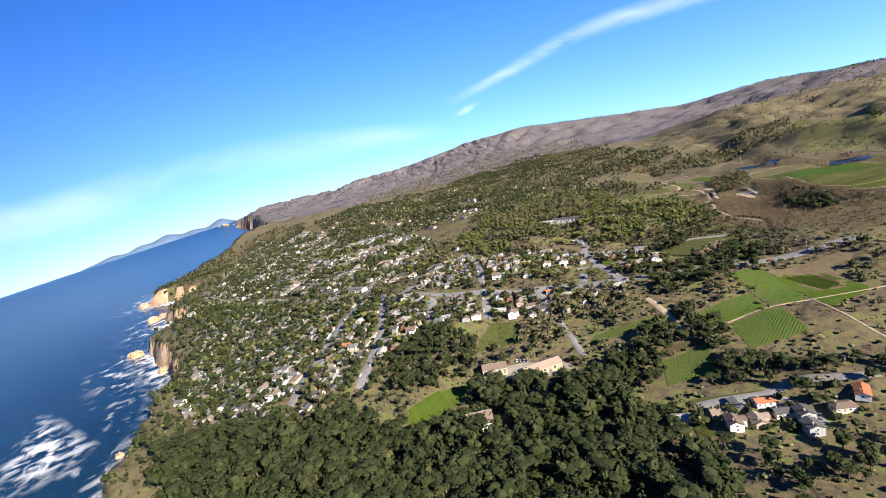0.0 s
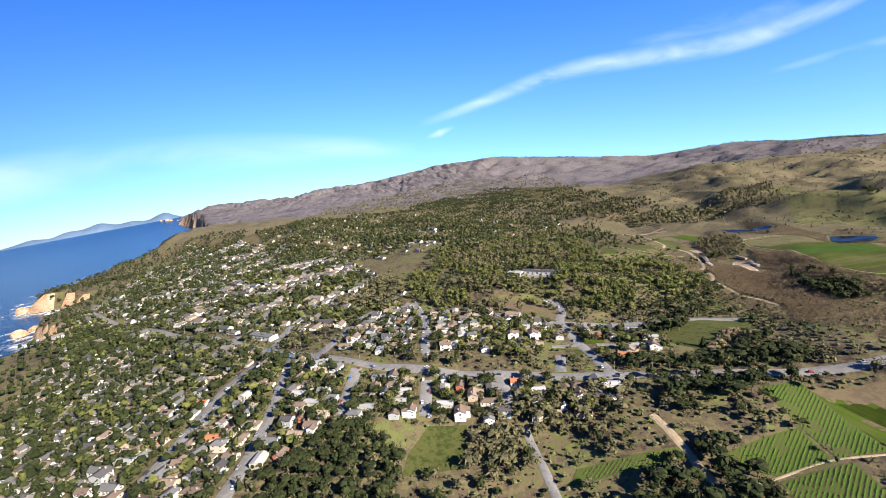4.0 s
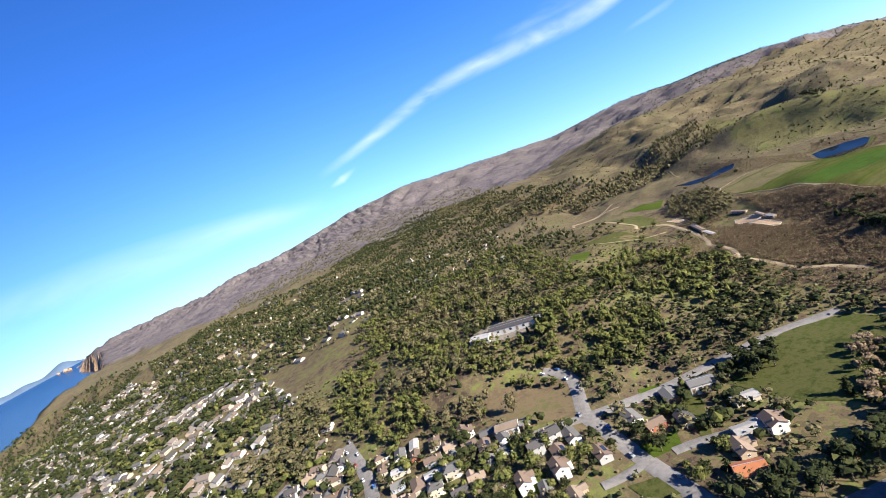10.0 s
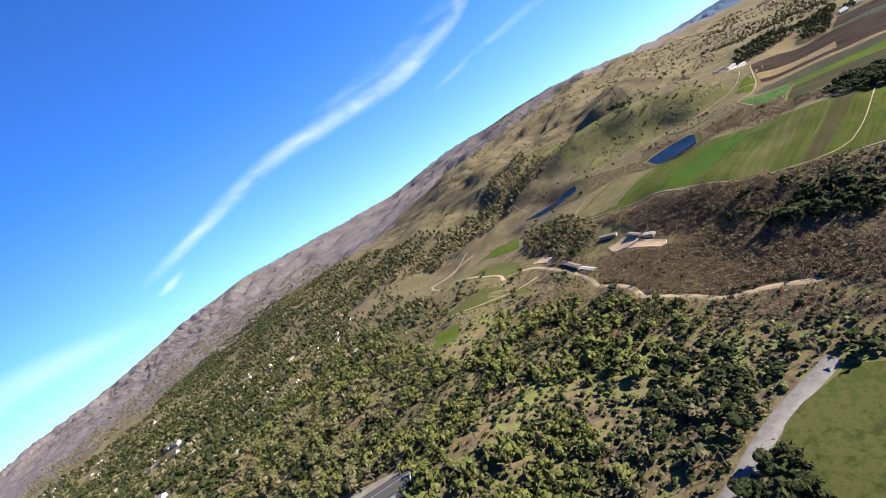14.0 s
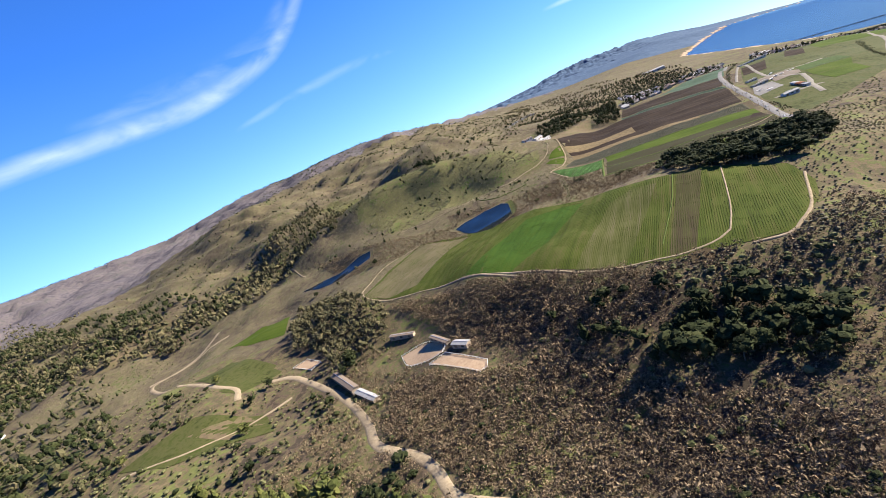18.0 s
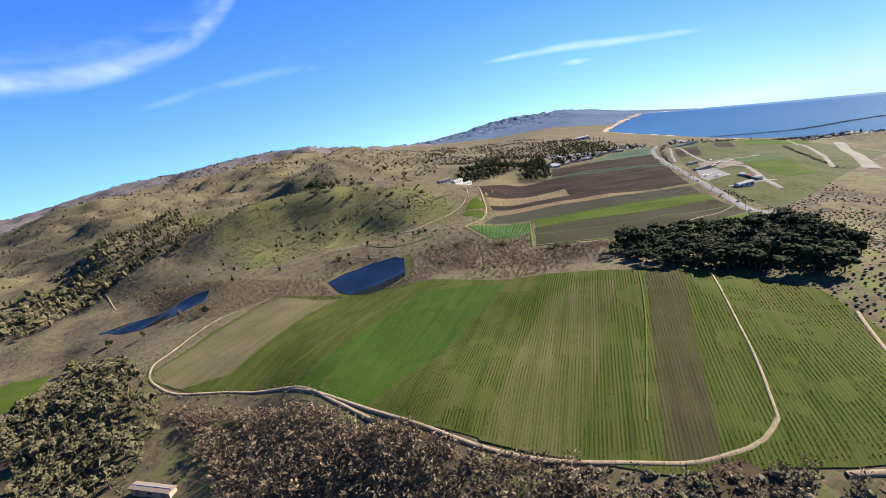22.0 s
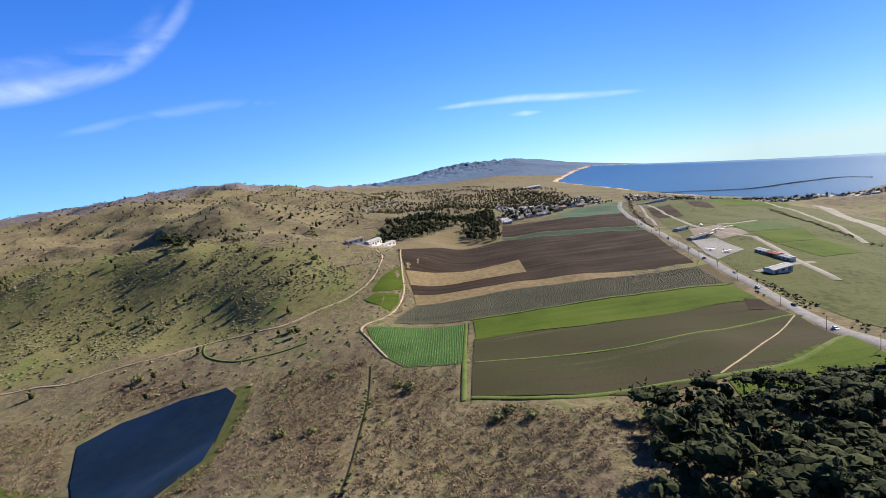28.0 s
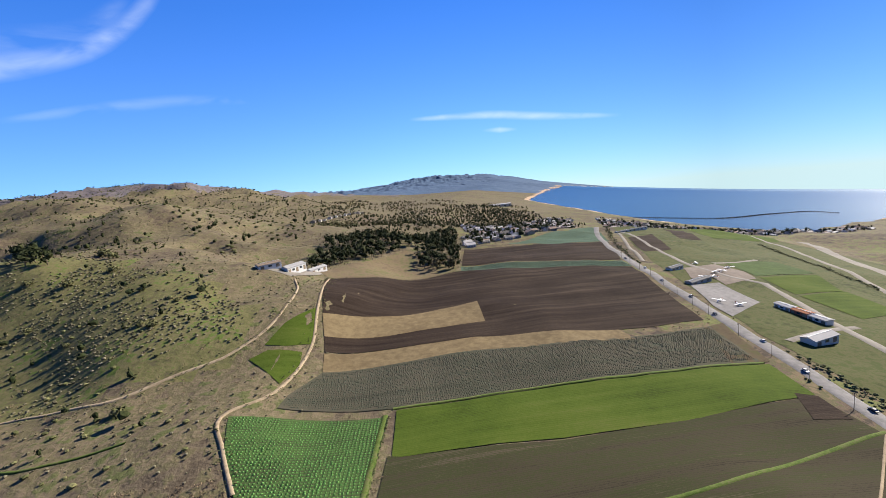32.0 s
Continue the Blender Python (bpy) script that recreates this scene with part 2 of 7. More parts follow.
DARK_PLOT_B = [(1038, 51), (1030, 34), (951, 63), (946, 85)]
AIRFIELD = [(1242, 44), (1208, -16), (1001, -41), (877, -43), (638, 187), (668, 186), (723, 184), (836, 163)]
HILLSIDE = [(891, 719), (921, 713), (836, 525), (810, 458), (779, 403), (753, 371), (719, 371), (703, 400), (705, 440), (686, 526)]
POND_BANK = [(654, 401), (653, 395), (634, 389), (598, 386), (598, 394), (620, 392)]
DITCH = [(650, 351), (626, 348), (594, 346), (584, 346)]
BROWN_FIELD_NEAR = [(663, 314), (664, 275), (669, 242), (677, 203), (659, 201), (638, 222), (651, 316)]
APRON_BROWN = [(825, 153), (837, 126), (817, 122), (800, 127), (788, 152), (801, 150), (801, 162)]
APRON_GREY = [(789, 170), (792, 153), (759, 156), (741, 181), (755, 180)]
TAXI_WIDE = [(790, 130), (773, 134), (752, 140), (735, 146), (698, 154)]
TAXI_WIDE_B = [(728, 141), (725, 154), (720, 167), (715, 179)]
TAXI_NORTH = [(1079, -48), (932, -2), (839, 42), (775, 74)]
TAXI_CROSS = [(841, 125), (845, 108), (853, 88)]
TAXI_EAST = [(1004, 110), (852, 140), (808, 141), (789, 129)]
TAXI_ROAD = [(994, 119), (908, 147), (848, 165)]
RUNWAY = [(1031, -96), (930, -36), (838, 14), (760, 56)]
GRASS_DARK = [(845, 115), (849, 77), (815, 81), (806, 123)]
GRASS_BRIGHT = [(803, 123), (812, 83), (780, 97), (773, 128)]
GRASS_BRIGHT_B = [(770, 128), (780, 96), (749, 99), (738, 129), (759, 128)]
GRASS_FAR = [(1054, 20), (1095, -43), (1050, -76), (989, -37), (967, 42)]
HEDGE_AIR = [(949, 13), (872, 43), (823, 62), (792, 69), (767, 74)]
HEDGE_HWY = [(702, 187), (690, 187), (677, 188), (669, 187)]
HEDGE_HWY_B = [(1134, 75), (957, 140), (879, 163), (836, 174)]
FIELD_BARE = [(730, 200), (734, 190), (699, 198), (696, 212)]
DARK_WET = [(679, 207), (677, 202), (666, 203), (666, 213)]
LAWN_A = [(165, 327), (184, 322), (176, 313), (163, 318)]
LAWN_B = [(214, 343), (220, 338), (210, 325), (187, 306), (185, 310)]
LAWN_C = [(202, 356), (213, 351), (210, 348), (199, 352)]
LAWN_D = [(144, 317), (156, 310), (154, 297), (143, 305)]
STREET_M = [(171, 314), (184, 308), (191, 303), (199, 299), (209, 298)]
DRIVE = [(138, 325), (146, 322), (159, 319)]
BARE_SLOPE = [(151, 435), (186, 410), (188, 394), (166, 366), (143, 381), (138, 407)]
LAWN_E = [(119, 356), (128, 349), (121, 341), (112, 346)]
SOUTH_ROAD = [(89, 115), (107, 109), (124, 102), (142, 99), (160, 87), (175, 80)]
SOUTH_STREET = [(126, 101), (127, 87), (129, 78), (126, 72)]
SOUTH_VERGE = [(90, 121), (125, 105), (124, 103), (88, 117)]
SOUTH_LAWN = [(77, 107), (84, 102), (79, 91), (71, 95)]
FARM_LANE_EAST = [(222, 152), (214, 121), (211, 99)]
FARM_LANE_MID = [(270, 137), (222, 152), (192, 161), (150, 169)]
BREAKWATER_A = [(1606, -48), (1560, -190), (1512, -325), (1580, -480), (1633, -626), (1576, -648)]
BREAKWATER_B = [(1535, -17), (1450, -70), (1357, -118)]
SHORE_TOWN = [(1490, -52), (1297, -133), (1232, -255), (1290, -420), (1214, -364), (1138, -159), (1252, -53), (1367, -3)]
EAST_TOWN = [(1143, 253), (1250, 220), (1448, 65), (1460, 11), (1203, 89), (1045, 177), (968, 239), (939, 268)]
EAST_WOOD = [(1104, 408), (1273, 323), (1706, 118), (1523, 78), (1293, 159), (1143, 253), (1066, 357)]
SOUTH_TREES = [(174, 280), (187, 266), (212, 262), (234, 255), (180, 233), (167, 248), (158, 265)]
WILLOW_CLUMP = [(252, 280), (277, 289), (285, 272), (226, 250), (231, 267)]
BACK_GARDENS = [(104, 393), (137, 368), (125, 337), (111, 313), (80, 342)]
OAK_DENSE = [(319, 383), (336, 354), (324, 319), (300, 322), (288, 332), (267, 352), (279, 368)]
OAK_SLOPE = [(357, 464), (386, 409), (351, 357), (325, 364), (291, 404), (301, 434)]
RANCH_LOOP = [(453, 545), (467, 559), (480, 596), (531, 717), (549, 749), (563, 742), (586, 725), (600, 720), (613, 705)]
RANCH_PATH = [(399, 572), (414, 539), (440, 517), (452, 508)]
HILL_TRACK = [(681, 640), (728, 695), (743, 731), (733, 754), (689, 726)]
CLEAR_HILL = [(698, 1044), (700, 932), (689, 838), (623, 797), (611, 875)]
YARD_RANCH = [(469, 451), (474, 431), (477, 416), (470, 424), (451, 435), (460, 457)]
MEADOW_RANCH = [(404, 582), (440, 563), (440, 517), (425, 500), (402, 546)]
TAN_RANCH = [(424, 555), (441, 532), (433, 512), (420, 522)]
GREEN_RANCH = [(466, 571), (498, 561), (486, 539), (459, 549)]
HILL_EAST = [(860, 430), (1033, 570), (2202, 1749), (2100, 900), (1700, 500), (1300, 400), (1050, 400)]
GREEN_LOT = [(-94, 436), (-62, 410), (-45, 398), (-62, 390)]
BROWN_END = [(660, 200), (634, 230), (617, 252), (616, 250), (624, 226), (638, 203)]
MARGIN_MID = [(641, 316), (641, 284), (643, 255), (656, 216), (661, 200)]
MARGIN_LOW = [(620, 318), (613, 293), (615, 271), (616, 251), (623, 227), (637, 204)]
MARGIN_LANE = [(683, 317), (656, 318.5), (637, 319.5), (619, 320.5)]
MARGIN_TOP = [(686, 315), (690, 282), (693, 249), (698, 201)]
MARGIN_WEST = [(518, 421), (543, 401), (571, 377), (571, 363)]
MARGIN_FURROW = [(541, 288), (508, 296), (466, 309)]
TRACK_DIAGONAL = [(660, 201), (634, 230), (617, 252)]
TRAIL_LOOP = [(700, 436), (684, 427), (675, 410), (676, 396), (679, 382)]
# ---- plan: woods, thickets, blocks of houses ----
WOOD_VALLEY_UP = [(446, 362), (443, 338), (437, 309), (424, 296), (400, 300), (414, 329), (422, 352)]
WOOD_EUC_SOUTH = [(533, 262), (526, 244), (514, 238), (540, 214), (585, 198), (590, 210), (560, 240)]
WOOD_BAND = [(980, 2040), (734, 1123), (694, 864), (800, 780), (812, 740), (725, 652), (673, 700), (625, 790), (587, 947), (700, 1500)]
WOOD_GULLY = [(626, 835), (696, 831), (720, 790), (648, 760), (615, 785)]
WOOD_SLOPE = [(188, 786), (182, 1400), (397, 1676), (552, 1685), (651, 1109), (600, 900), (567, 851), (417, 590), (338, 560), (300, 700)]
WOOD_FOOT = [(-100, 1500), (100, 2300), (700, 2600), (1300, 2300), (1000, 1500), (740, 1250), (552, 1700), (300, 1700)]
EAST_PLAIN = [(1040, 392), (1530, 540), (2150, 540), (1960, 250), (1780, 31), (1511, 60), (1300, 150), (1143, 253)]
WOOD_CYPRESS = [(-234, 211), (-251, 256), (-175, 220), (-133, 213), (-88, 192), (-65, 177), (-39, 176), (-15, 199), (40, 177), (71, 172), (61, 125), (56, 104)]
WOOD_DARK_STRIP = [(77, 182), (145, 203), (141, 156), (139, 129), (153, 115), (136, 100), (114, 119), (97, 138), (65, 148)]
TOWN_SOUTH = [(71, 115), (109, 114), (157, 91), (171, 80), (131, 60), (83, 89)]
WOOD_HWY = [(161, 239), (206, 244), (283, 273), (271, 226), (248, 212), (205, 212), (156, 210)]
WOOD_FARM = [(141, 199), (169, 189), (163, 164), (137, 148), (136, 172)]
WOOD_TOWN_A = [(-71, 273), (-40, 284), (-10, 286), (2, 252), (-9, 223), (-44, 217), (-75, 223)]
WOOD_TOWN_B = [(47, 266), (76, 274), (143, 250), (131, 230), (83, 240), (65, 231), (30, 232)]
TOWN_LOW = [(-277, 379), (-265, 472), (-194, 532), (-91, 454), (-18, 343), (-9, 290), (-74, 274), (-95, 231), (-180, 262)]
TOWN_MID = [(-24, 295), (-9, 344), (120, 263), (129, 244), (80, 257), (35, 276)]
WOOD_MID = [(-10, 548), (27, 570), (76, 633), (67, 524), (36, 483), (8, 510)]
WOOD_HILL_A = [(62, 529), (158, 714), (303, 758), (480, 850), (317, 503), (309, 432), (247, 357), (184, 390), (154, 451), (87, 444)]
WOOD_HILL_B = [(-164, 1475), (51, 1359), (372, 1219), (560, 990), (382, 717), (179, 679), (38, 780), (-97, 1000)]
WOOD_HILL_C = [(328, 1661), (943, 2070), (740, 848), (704, 746), (579, 1020), (384, 1251)]
TOWN_UP = [(-365, 879), (-376, 1644), (17, 963), (67, 524), (50, 416), (-14, 463), (-87, 465), (-184, 602)]
TOWN_EAST = [(-17, 399), (18, 500), (79, 450), (163, 372), (137, 317), (50, 350), (25, 355)]
TOWN_NEAR = [(-18, 294), (-1, 342), (146, 260), (137, 244), (108, 243)]
TOWN_FOREST = [(-77, 1493), (259, 1365), (388, 1044), (227, 656), (134, 824), (-23, 1021)]
WOOD_EUC_MID = [(108, 508), (161, 493), (156, 433), (133, 406), (105, 447)]
TOWN_LANE = [(181, 368), (227, 336), (221, 288), (192, 280), (152, 298), (157, 335)]
WOOD_SCHOOL = [(240, 449), (279, 415), (262, 380), (211, 370), (196, 418), (216, 447)]
WOOD_SCHOOL_W = [(263, 703), (304, 582), (240, 463), (191, 504), (152, 540), (164, 691)]
WOOD_OAK = [(306, 479), (386, 505), (375, 428), (354, 369), (324, 353), (287, 376), (279, 415)]
SCRUB_ROUND = [(222, 378), (287, 376), (323, 348), (335, 322), (290, 317), (276, 339), (248, 352), (214, 360)]
BIG_TREE = [(263, 338), (274, 331), (270, 319), (250, 308), (234, 311), (231, 327)]
THICKET_WILLOW = [(437, 437), (424, 384), (403, 329), (372, 281), (352, 271), (349, 289), (362, 328), (359, 348), (372, 385), (403, 425)]
THICKET_NORTH = [(473, 420), (519, 468), (492, 398), (465, 350), (446, 312), (431, 310), (424, 339), (444, 385)]
THICKET_NEAR = [(426, 427), (442, 410), (422, 382), (427, 359), (421, 339), (410, 346)]
WOOD_VALLEY = [(406, 332), (427, 311), (432, 292), (423, 284), (414, 270), (393, 281)]
WOOD_RANCH = [(511, 548), (606, 604), (560, 518), (511, 467), (475, 454), (467, 481)]
SCRUB_RIM = [(442, 292), (448, 269), (460, 254), (463, 237), (417, 268), (431, 287)]
WOOD_RIDGE = [(749, 779), (849, 772), (927, 751), (821, 629), (754, 615), (729, 675)]
WOOD_EUC_EAST = [(563, 293), (606, 277), (609, 239), (609, 215), (600, 201), (590, 197), (532, 247), (534, 276), (539, 285)]
THICKET_POND = [(705, 640), (678, 558), (644, 452), (673, 460), (659, 400), (599, 383), (589, 384), (601, 429), (619, 464), (613, 496), (626, 556)]
THICKET_EAST = [(651, 390), (656, 355), (640, 342), (636, 320), (617, 318), (607, 296), (607, 272), (592, 276), (573, 305), (590, 363)]
WOOD_FARM_EAST = [(845, 375), (926, 379), (1012, 331), (1079, 266), (857, 282), (864, 306), (933, 310), (879, 339)]
WOOD_KNOLL = [(815, 519), (842, 531), (819, 499), (800, 486), (796, 495)]
TOWN_FAR_EAST = [(953, 273), (1082, 242), (1222, 128), (1242, 60), (1118, 111), (964, 226)]
WOOD_FAR_EAST = [(1400, 453), (1851, 112), (1507, 81), (1348, 22), (1211, 101), (1213, 225), (1128, 322)]
HARBOUR_TOWN = [(1335, 9), (1345, -117), (1164, -180), (1258, -361), (1117, -143), (1224, -17)]


def sea_level(x, y):
    """The sea falls away from the middle of the place towards the horizon."""
    u, v = np.clip((x - 400) / 1000, -4.4, 4.4), np.clip((y - 300) / 1000, -4.4, 4.6)
    r = np.hypot(u, v)
    terms = (1, u, v, u * u, u * v, v * v, r**3, u**3, v**3, u * u * v, u * v * v)
    z = np.minimum(sum(c * t for c, t in zip(SEA, terms)), -9)
    # over the bay it keeps one slope outwards, to a level horizon
    a, r = np.arctan2(y - 310, x - 500), np.hypot(x - 500, y - 310)
    u, v = (500 + 2500 * np.cos(a) - 400) / 1000, (310 + 2500 * np.sin(a) - 300) / 1000
    q = np.hypot(u, v)
    terms = (1, u, v, u * u, u * v, v * v, q**3, u**3, v**3, u * u * v, u * v * v)
    edge = sum(c * t for c, t in zip(SEA, terms))
    bay = np.where(r > 2500, 103 + (edge - 103) * r / 2500 * (1 - 0.03 * np.clip((r - 2500) / 1500, 0, 1)), z)
    # over the open ocean to the west it keeps one slope too, to the horizon
    rw, aw = np.hypot(x + 60, y - 20), np.degrees(np.arctan2(x + 60, y - 20))
    west = 165 + rw * np.tan(np.radians(-2.9 - 0.085 * np.clip(-15 - aw, -8, 60)))
    z = np.where((x < 200) & (y > 0) & (rw > 800), np.minimum(z, west), z)
    share = np.clip((300 - 0.13 * (x - 400) - y) / 100, 0, 1) * np.clip((x - 900) / 100, 0, 1)
    return z + (np.minimum(bay, -9) - z) * share


def line_distance(x, y, line):
    """Distance to a polyline, and how far along it (in points) the nearest place is."""
    best, along = np.full(np.shape(x), 1e12), np.zeros(np.shape(x))
    for n, (a, b) in enumerate(zip(line[:-1], line[1:])):
        dx, dy = b[0] - a[0], b[1] - a[1]
        u = np.clip(((x - a[0]) * dx + (y - a[1]) * dy) / (dx * dx + dy * dy), 0, 1)
        d = (x - a[0] - u * dx) ** 2 + (y - a[1] - u * dy) ** 2
        along = np.where(d < best, n + u, along)
        best = np.minimum(best, d)
    return np.sqrt(best), along


def inside(x, y, poly):
    odd = np.zeros(np.shape(x), bool)
    for a, b in zip(poly, poly[1:] + poly[:1]):
        if a[1] != b[1]:
            odd ^= ((a[1] > y) != (b[1] > y)) & (x < (b[0] - a[0]) * (y - a[1]) / (b[1] - a[1]) + a[0])
    return odd


def waves(x, y, seed, size, octaves=4):
    """Smooth random heights, about -1 to 1, from turned sines."""
    rng, out, amp = np.random.RandomState(seed), 0, 1.0
    for _ in range(octaves):
        for _ in range(3):
            a, p = rng.uniform(0, 6.28, 2)
            out = out + amp / 3 * np.sin((x * np.cos(a) + y * np.sin(a)) * 6.28 / size + p + 1.3 * np.sin((y * np.cos(a) - x * np.sin(a)) * 4.1 / size + 2 * p))
        size, amp = size * 0.47, amp * 0.5
    return out


def off_shore(x, y):
    """Metres out to sea (positive) or inland (negative)."""
    west = x < np.interp(y, [c[1] for c in COAST_WEST], [c[0] for c in COAST_WEST])
    dw, _ = line_distance(x, y, COAST_WEST)
    db, _ = line_distance(x, y, COAST_BAY)
    bay = inside(x, y, COAST_BAY)
    d = np.minimum(dw, db)
    return np.where(west | bay, d, -d) + 6 * waves(x, y, 3, 90, 3)


def ground(x, y):
    x, y = np.asarray(x, float), np.asarray(y, float)
    total, weight = 0, 1e-12
    for sx, sy, sz in SPOTS_A + SPOTS_B + SPOTS_C + SPOTS_D + SPOTS_E + SPOTS_F:
        w = 1 / ((x - sx) ** 2 + (y - sy) ** 2 + 500) ** 2
        total, weight = total + w * sz, weight + w
    z = total / weight
    d, _ = line_distance(x, y, HILL_VALLEY)
    z = z - 11 * np.exp(-((d / 34) ** 2))
    crest_off, u = line_distance(x, y, [p[:2] for p in HILL_CREST])
    z = z + (np.interp(u, range(len(HILL_CREST)), [p[2] for p in HILL_CREST]) - z) * np.exp(-((crest_off / 42) ** 2))
    plain = np.clip((x - 1150) / 250, 0, 1) * np.clip((330 - y) / 200, 0, 1)
    z = z + (np.minimum(z, sea_level(x, y) + 10) - z) * plain
    # the farmed plain and the airfield are smooth
    u, v = np.clip((x - 800) / 100, -3, 5), np.clip((y - 200) / 100, -4, 3)
    d = line_distance(x, y, PLAIN + PLAIN[:1])[0]
    level = np.clip(np.where(inside(x, y, PLAIN), d, -d) / 30 + 0.5, 0, 1)
    z = z + (25.92 - 0.66 * u + 8.72 * v - 1.29 * u * u - 2.09 * u * v - 3.76 * v * v - z) * level
    far = np.clip((np.hypot(x - 400, y - 300) - 500) / 700, 0, 1) * (1 - level)
    rough = np.clip((x * 0.6 + y - 800) / 400, 0, 1) * (1 - 0.85 * np.exp(-((crest_off / 60) ** 2))) * (1 - level)
    z = z + rough * (8 * waves(x, y, 7, 330, 2) + 2 - 5 * np.abs(waves(x, y, 8, 150, 2)))
    folds = np.clip((x * 0.6 + y - 1150) / 250, 0, 1) * np.clip((x - 350) / 300, 0, 1)
    z = z + folds * (4 - 12 * np.abs(waves(x, y, 19, 150, 3)) ** 0.8)
    for line, width in ((RIDGE_NORTH, 620), (RIDGE_SOUTH, 420)):
        d, u = line_distance(x, y, line)
        top = np.interp(u, range(len(line)), [p[2] for p in line])
        crest = np.exp(-np.abs(d / width) ** 1.35)
        gully = 1 - np.abs(waves(x, y, 11, 430, 4))
        z = z + (top - z) * crest + (46 * (gully - 0.6) + 34 * (0.45 - np.abs(waves(x, y, 23, 190, 4)))) * crest * (1 - np.exp(-d / 120))
    z = z + far * 1.5 * waves(x, y, 5, 160, 2)
    s = off_shore(x, y)
    land = np.clip((-s - 2) / 13, 0, 1)
    land = land * land * (3 - 2 * land)
    low = sea_level(x, y)
    shore = np.clip(1 + s / 160, 0, 1)
    bay = np.clip((x - 1050) / 200, 0, 1)
    z = z + (np.maximum(z, low + 9 - 7 * bay) - z) * shore
    z = z + (np.minimum(z, low + 2 + 0.045 * np.maximum(-s, 0)) - z) * bay * np.clip((1000 + s) / 500, 0, 1)
    return z * land + (low - 12) * (1 - land)


# ---- materials ----
def material(name, colours, scale=1.0, rough=0.85, bump=0.0, detail=6.0, island=0.0, per_object=0.0, stretch=(1, 1, 1), metal=0.0, spec=0.08, spots=None):
    """A surface of two or more colours mixed by noise at two scales (scale: blotches per metre), with relief and change from piece to piece."""
    m = bpy.data.materials.new(name)
    m.use_nodes = True
    n, l = m.node_tree.nodes, m.node_tree.links
    b = n["Principled BSDF"]
    b.inputs["Roughness"].default_value, b.inputs["Metallic"].default_value, b.inputs["Specular IOR Level"].default_value = rough, metal, spec
    geo, mapping = n.new("ShaderNodeNewGeometry"), n.new("ShaderNodeMapping")
    mapping.inputs["Scale"].default_value = stretch
    l.new(geo.outputs["Position"], mapping.inputs["Vector"])
    big, small = n.new("ShaderNodeTexNoise"), n.new("ShaderNodeTexNoise")
    for node, s in ((big, scale), (small, scale * 9)):
        node.inputs["Scale"].default_value, node.inputs["Detail"].default_value, node.inputs["Roughness"].default_value = s, detail, 0.66
        l.new(mapping.outputs[0], node.inputs["Vector"])
    mix = n.new("ShaderNodeMath")
    mix.operation = "MULTIPLY_ADD"
    mix.inputs[1].default_value = 0.55
    l.new(small.outputs[0], mix.inputs[0])
    half = n.new("ShaderNodeMath")
    half.operation = "MULTIPLY"
    half.inputs[1].default_value = 0.45
    l.new(big.outputs[0], half.inputs[0])
    l.new(half.outputs[0], mix.inputs[2])
    last = mix
    for amount, node, out in ((island, geo, "Random Per Island"), (per_object, n.new("ShaderNodeObjectInfo"), "Random")):
        if amount:
            add = n.new("ShaderNodeMath")
            add.operation = "MULTIPLY_ADD"
            add.inputs[1].default_value = amount
            l.new(node.outputs[out], add.inputs[0])
            sub = n.new("ShaderNodeMath")
            sub.operation = "SUBTRACT"
            sub.inputs[1].default_value = amount / 2
            l.new(last.outputs[0], sub.inputs[0])
            l.new(sub.outputs[0], add.inputs[2])
            last = add
    ramp = n.new("ShaderNodeValToRGB")
    lo, hi = (0.415, 0.585) if not (island or per_object) else (0.12, 0.88)
    for k, c in enumerate(colours):
        e = ramp.color_ramp.elements[k] if k < 2 else ramp.color_ramp.elements.new(0.5)
        e.color = (*c, 1)
    for k in range(len(colours)):
        ramp.color_ramp.elements[k].position = lo + (hi - lo) * k / max(1, len(colours) - 1)
    for k, c in enumerate(colours):
        ramp.color_ramp.elements[k].color = (*c, 1)
    l.new(last.outputs[0], ramp.inputs[0])
    l.new(ramp.outputs[0], b.inputs["Base Color"])
    if bump:
        bp = n.new("ShaderNodeBump")
        bp.inputs["Strength"].default_value, bp.inputs["Distance"].default_value = 0.6, bump
        l.new(small.outputs[0], bp.inputs["Height"])
        l.new(bp.outputs[0], b.inputs["Normal"])
    return m


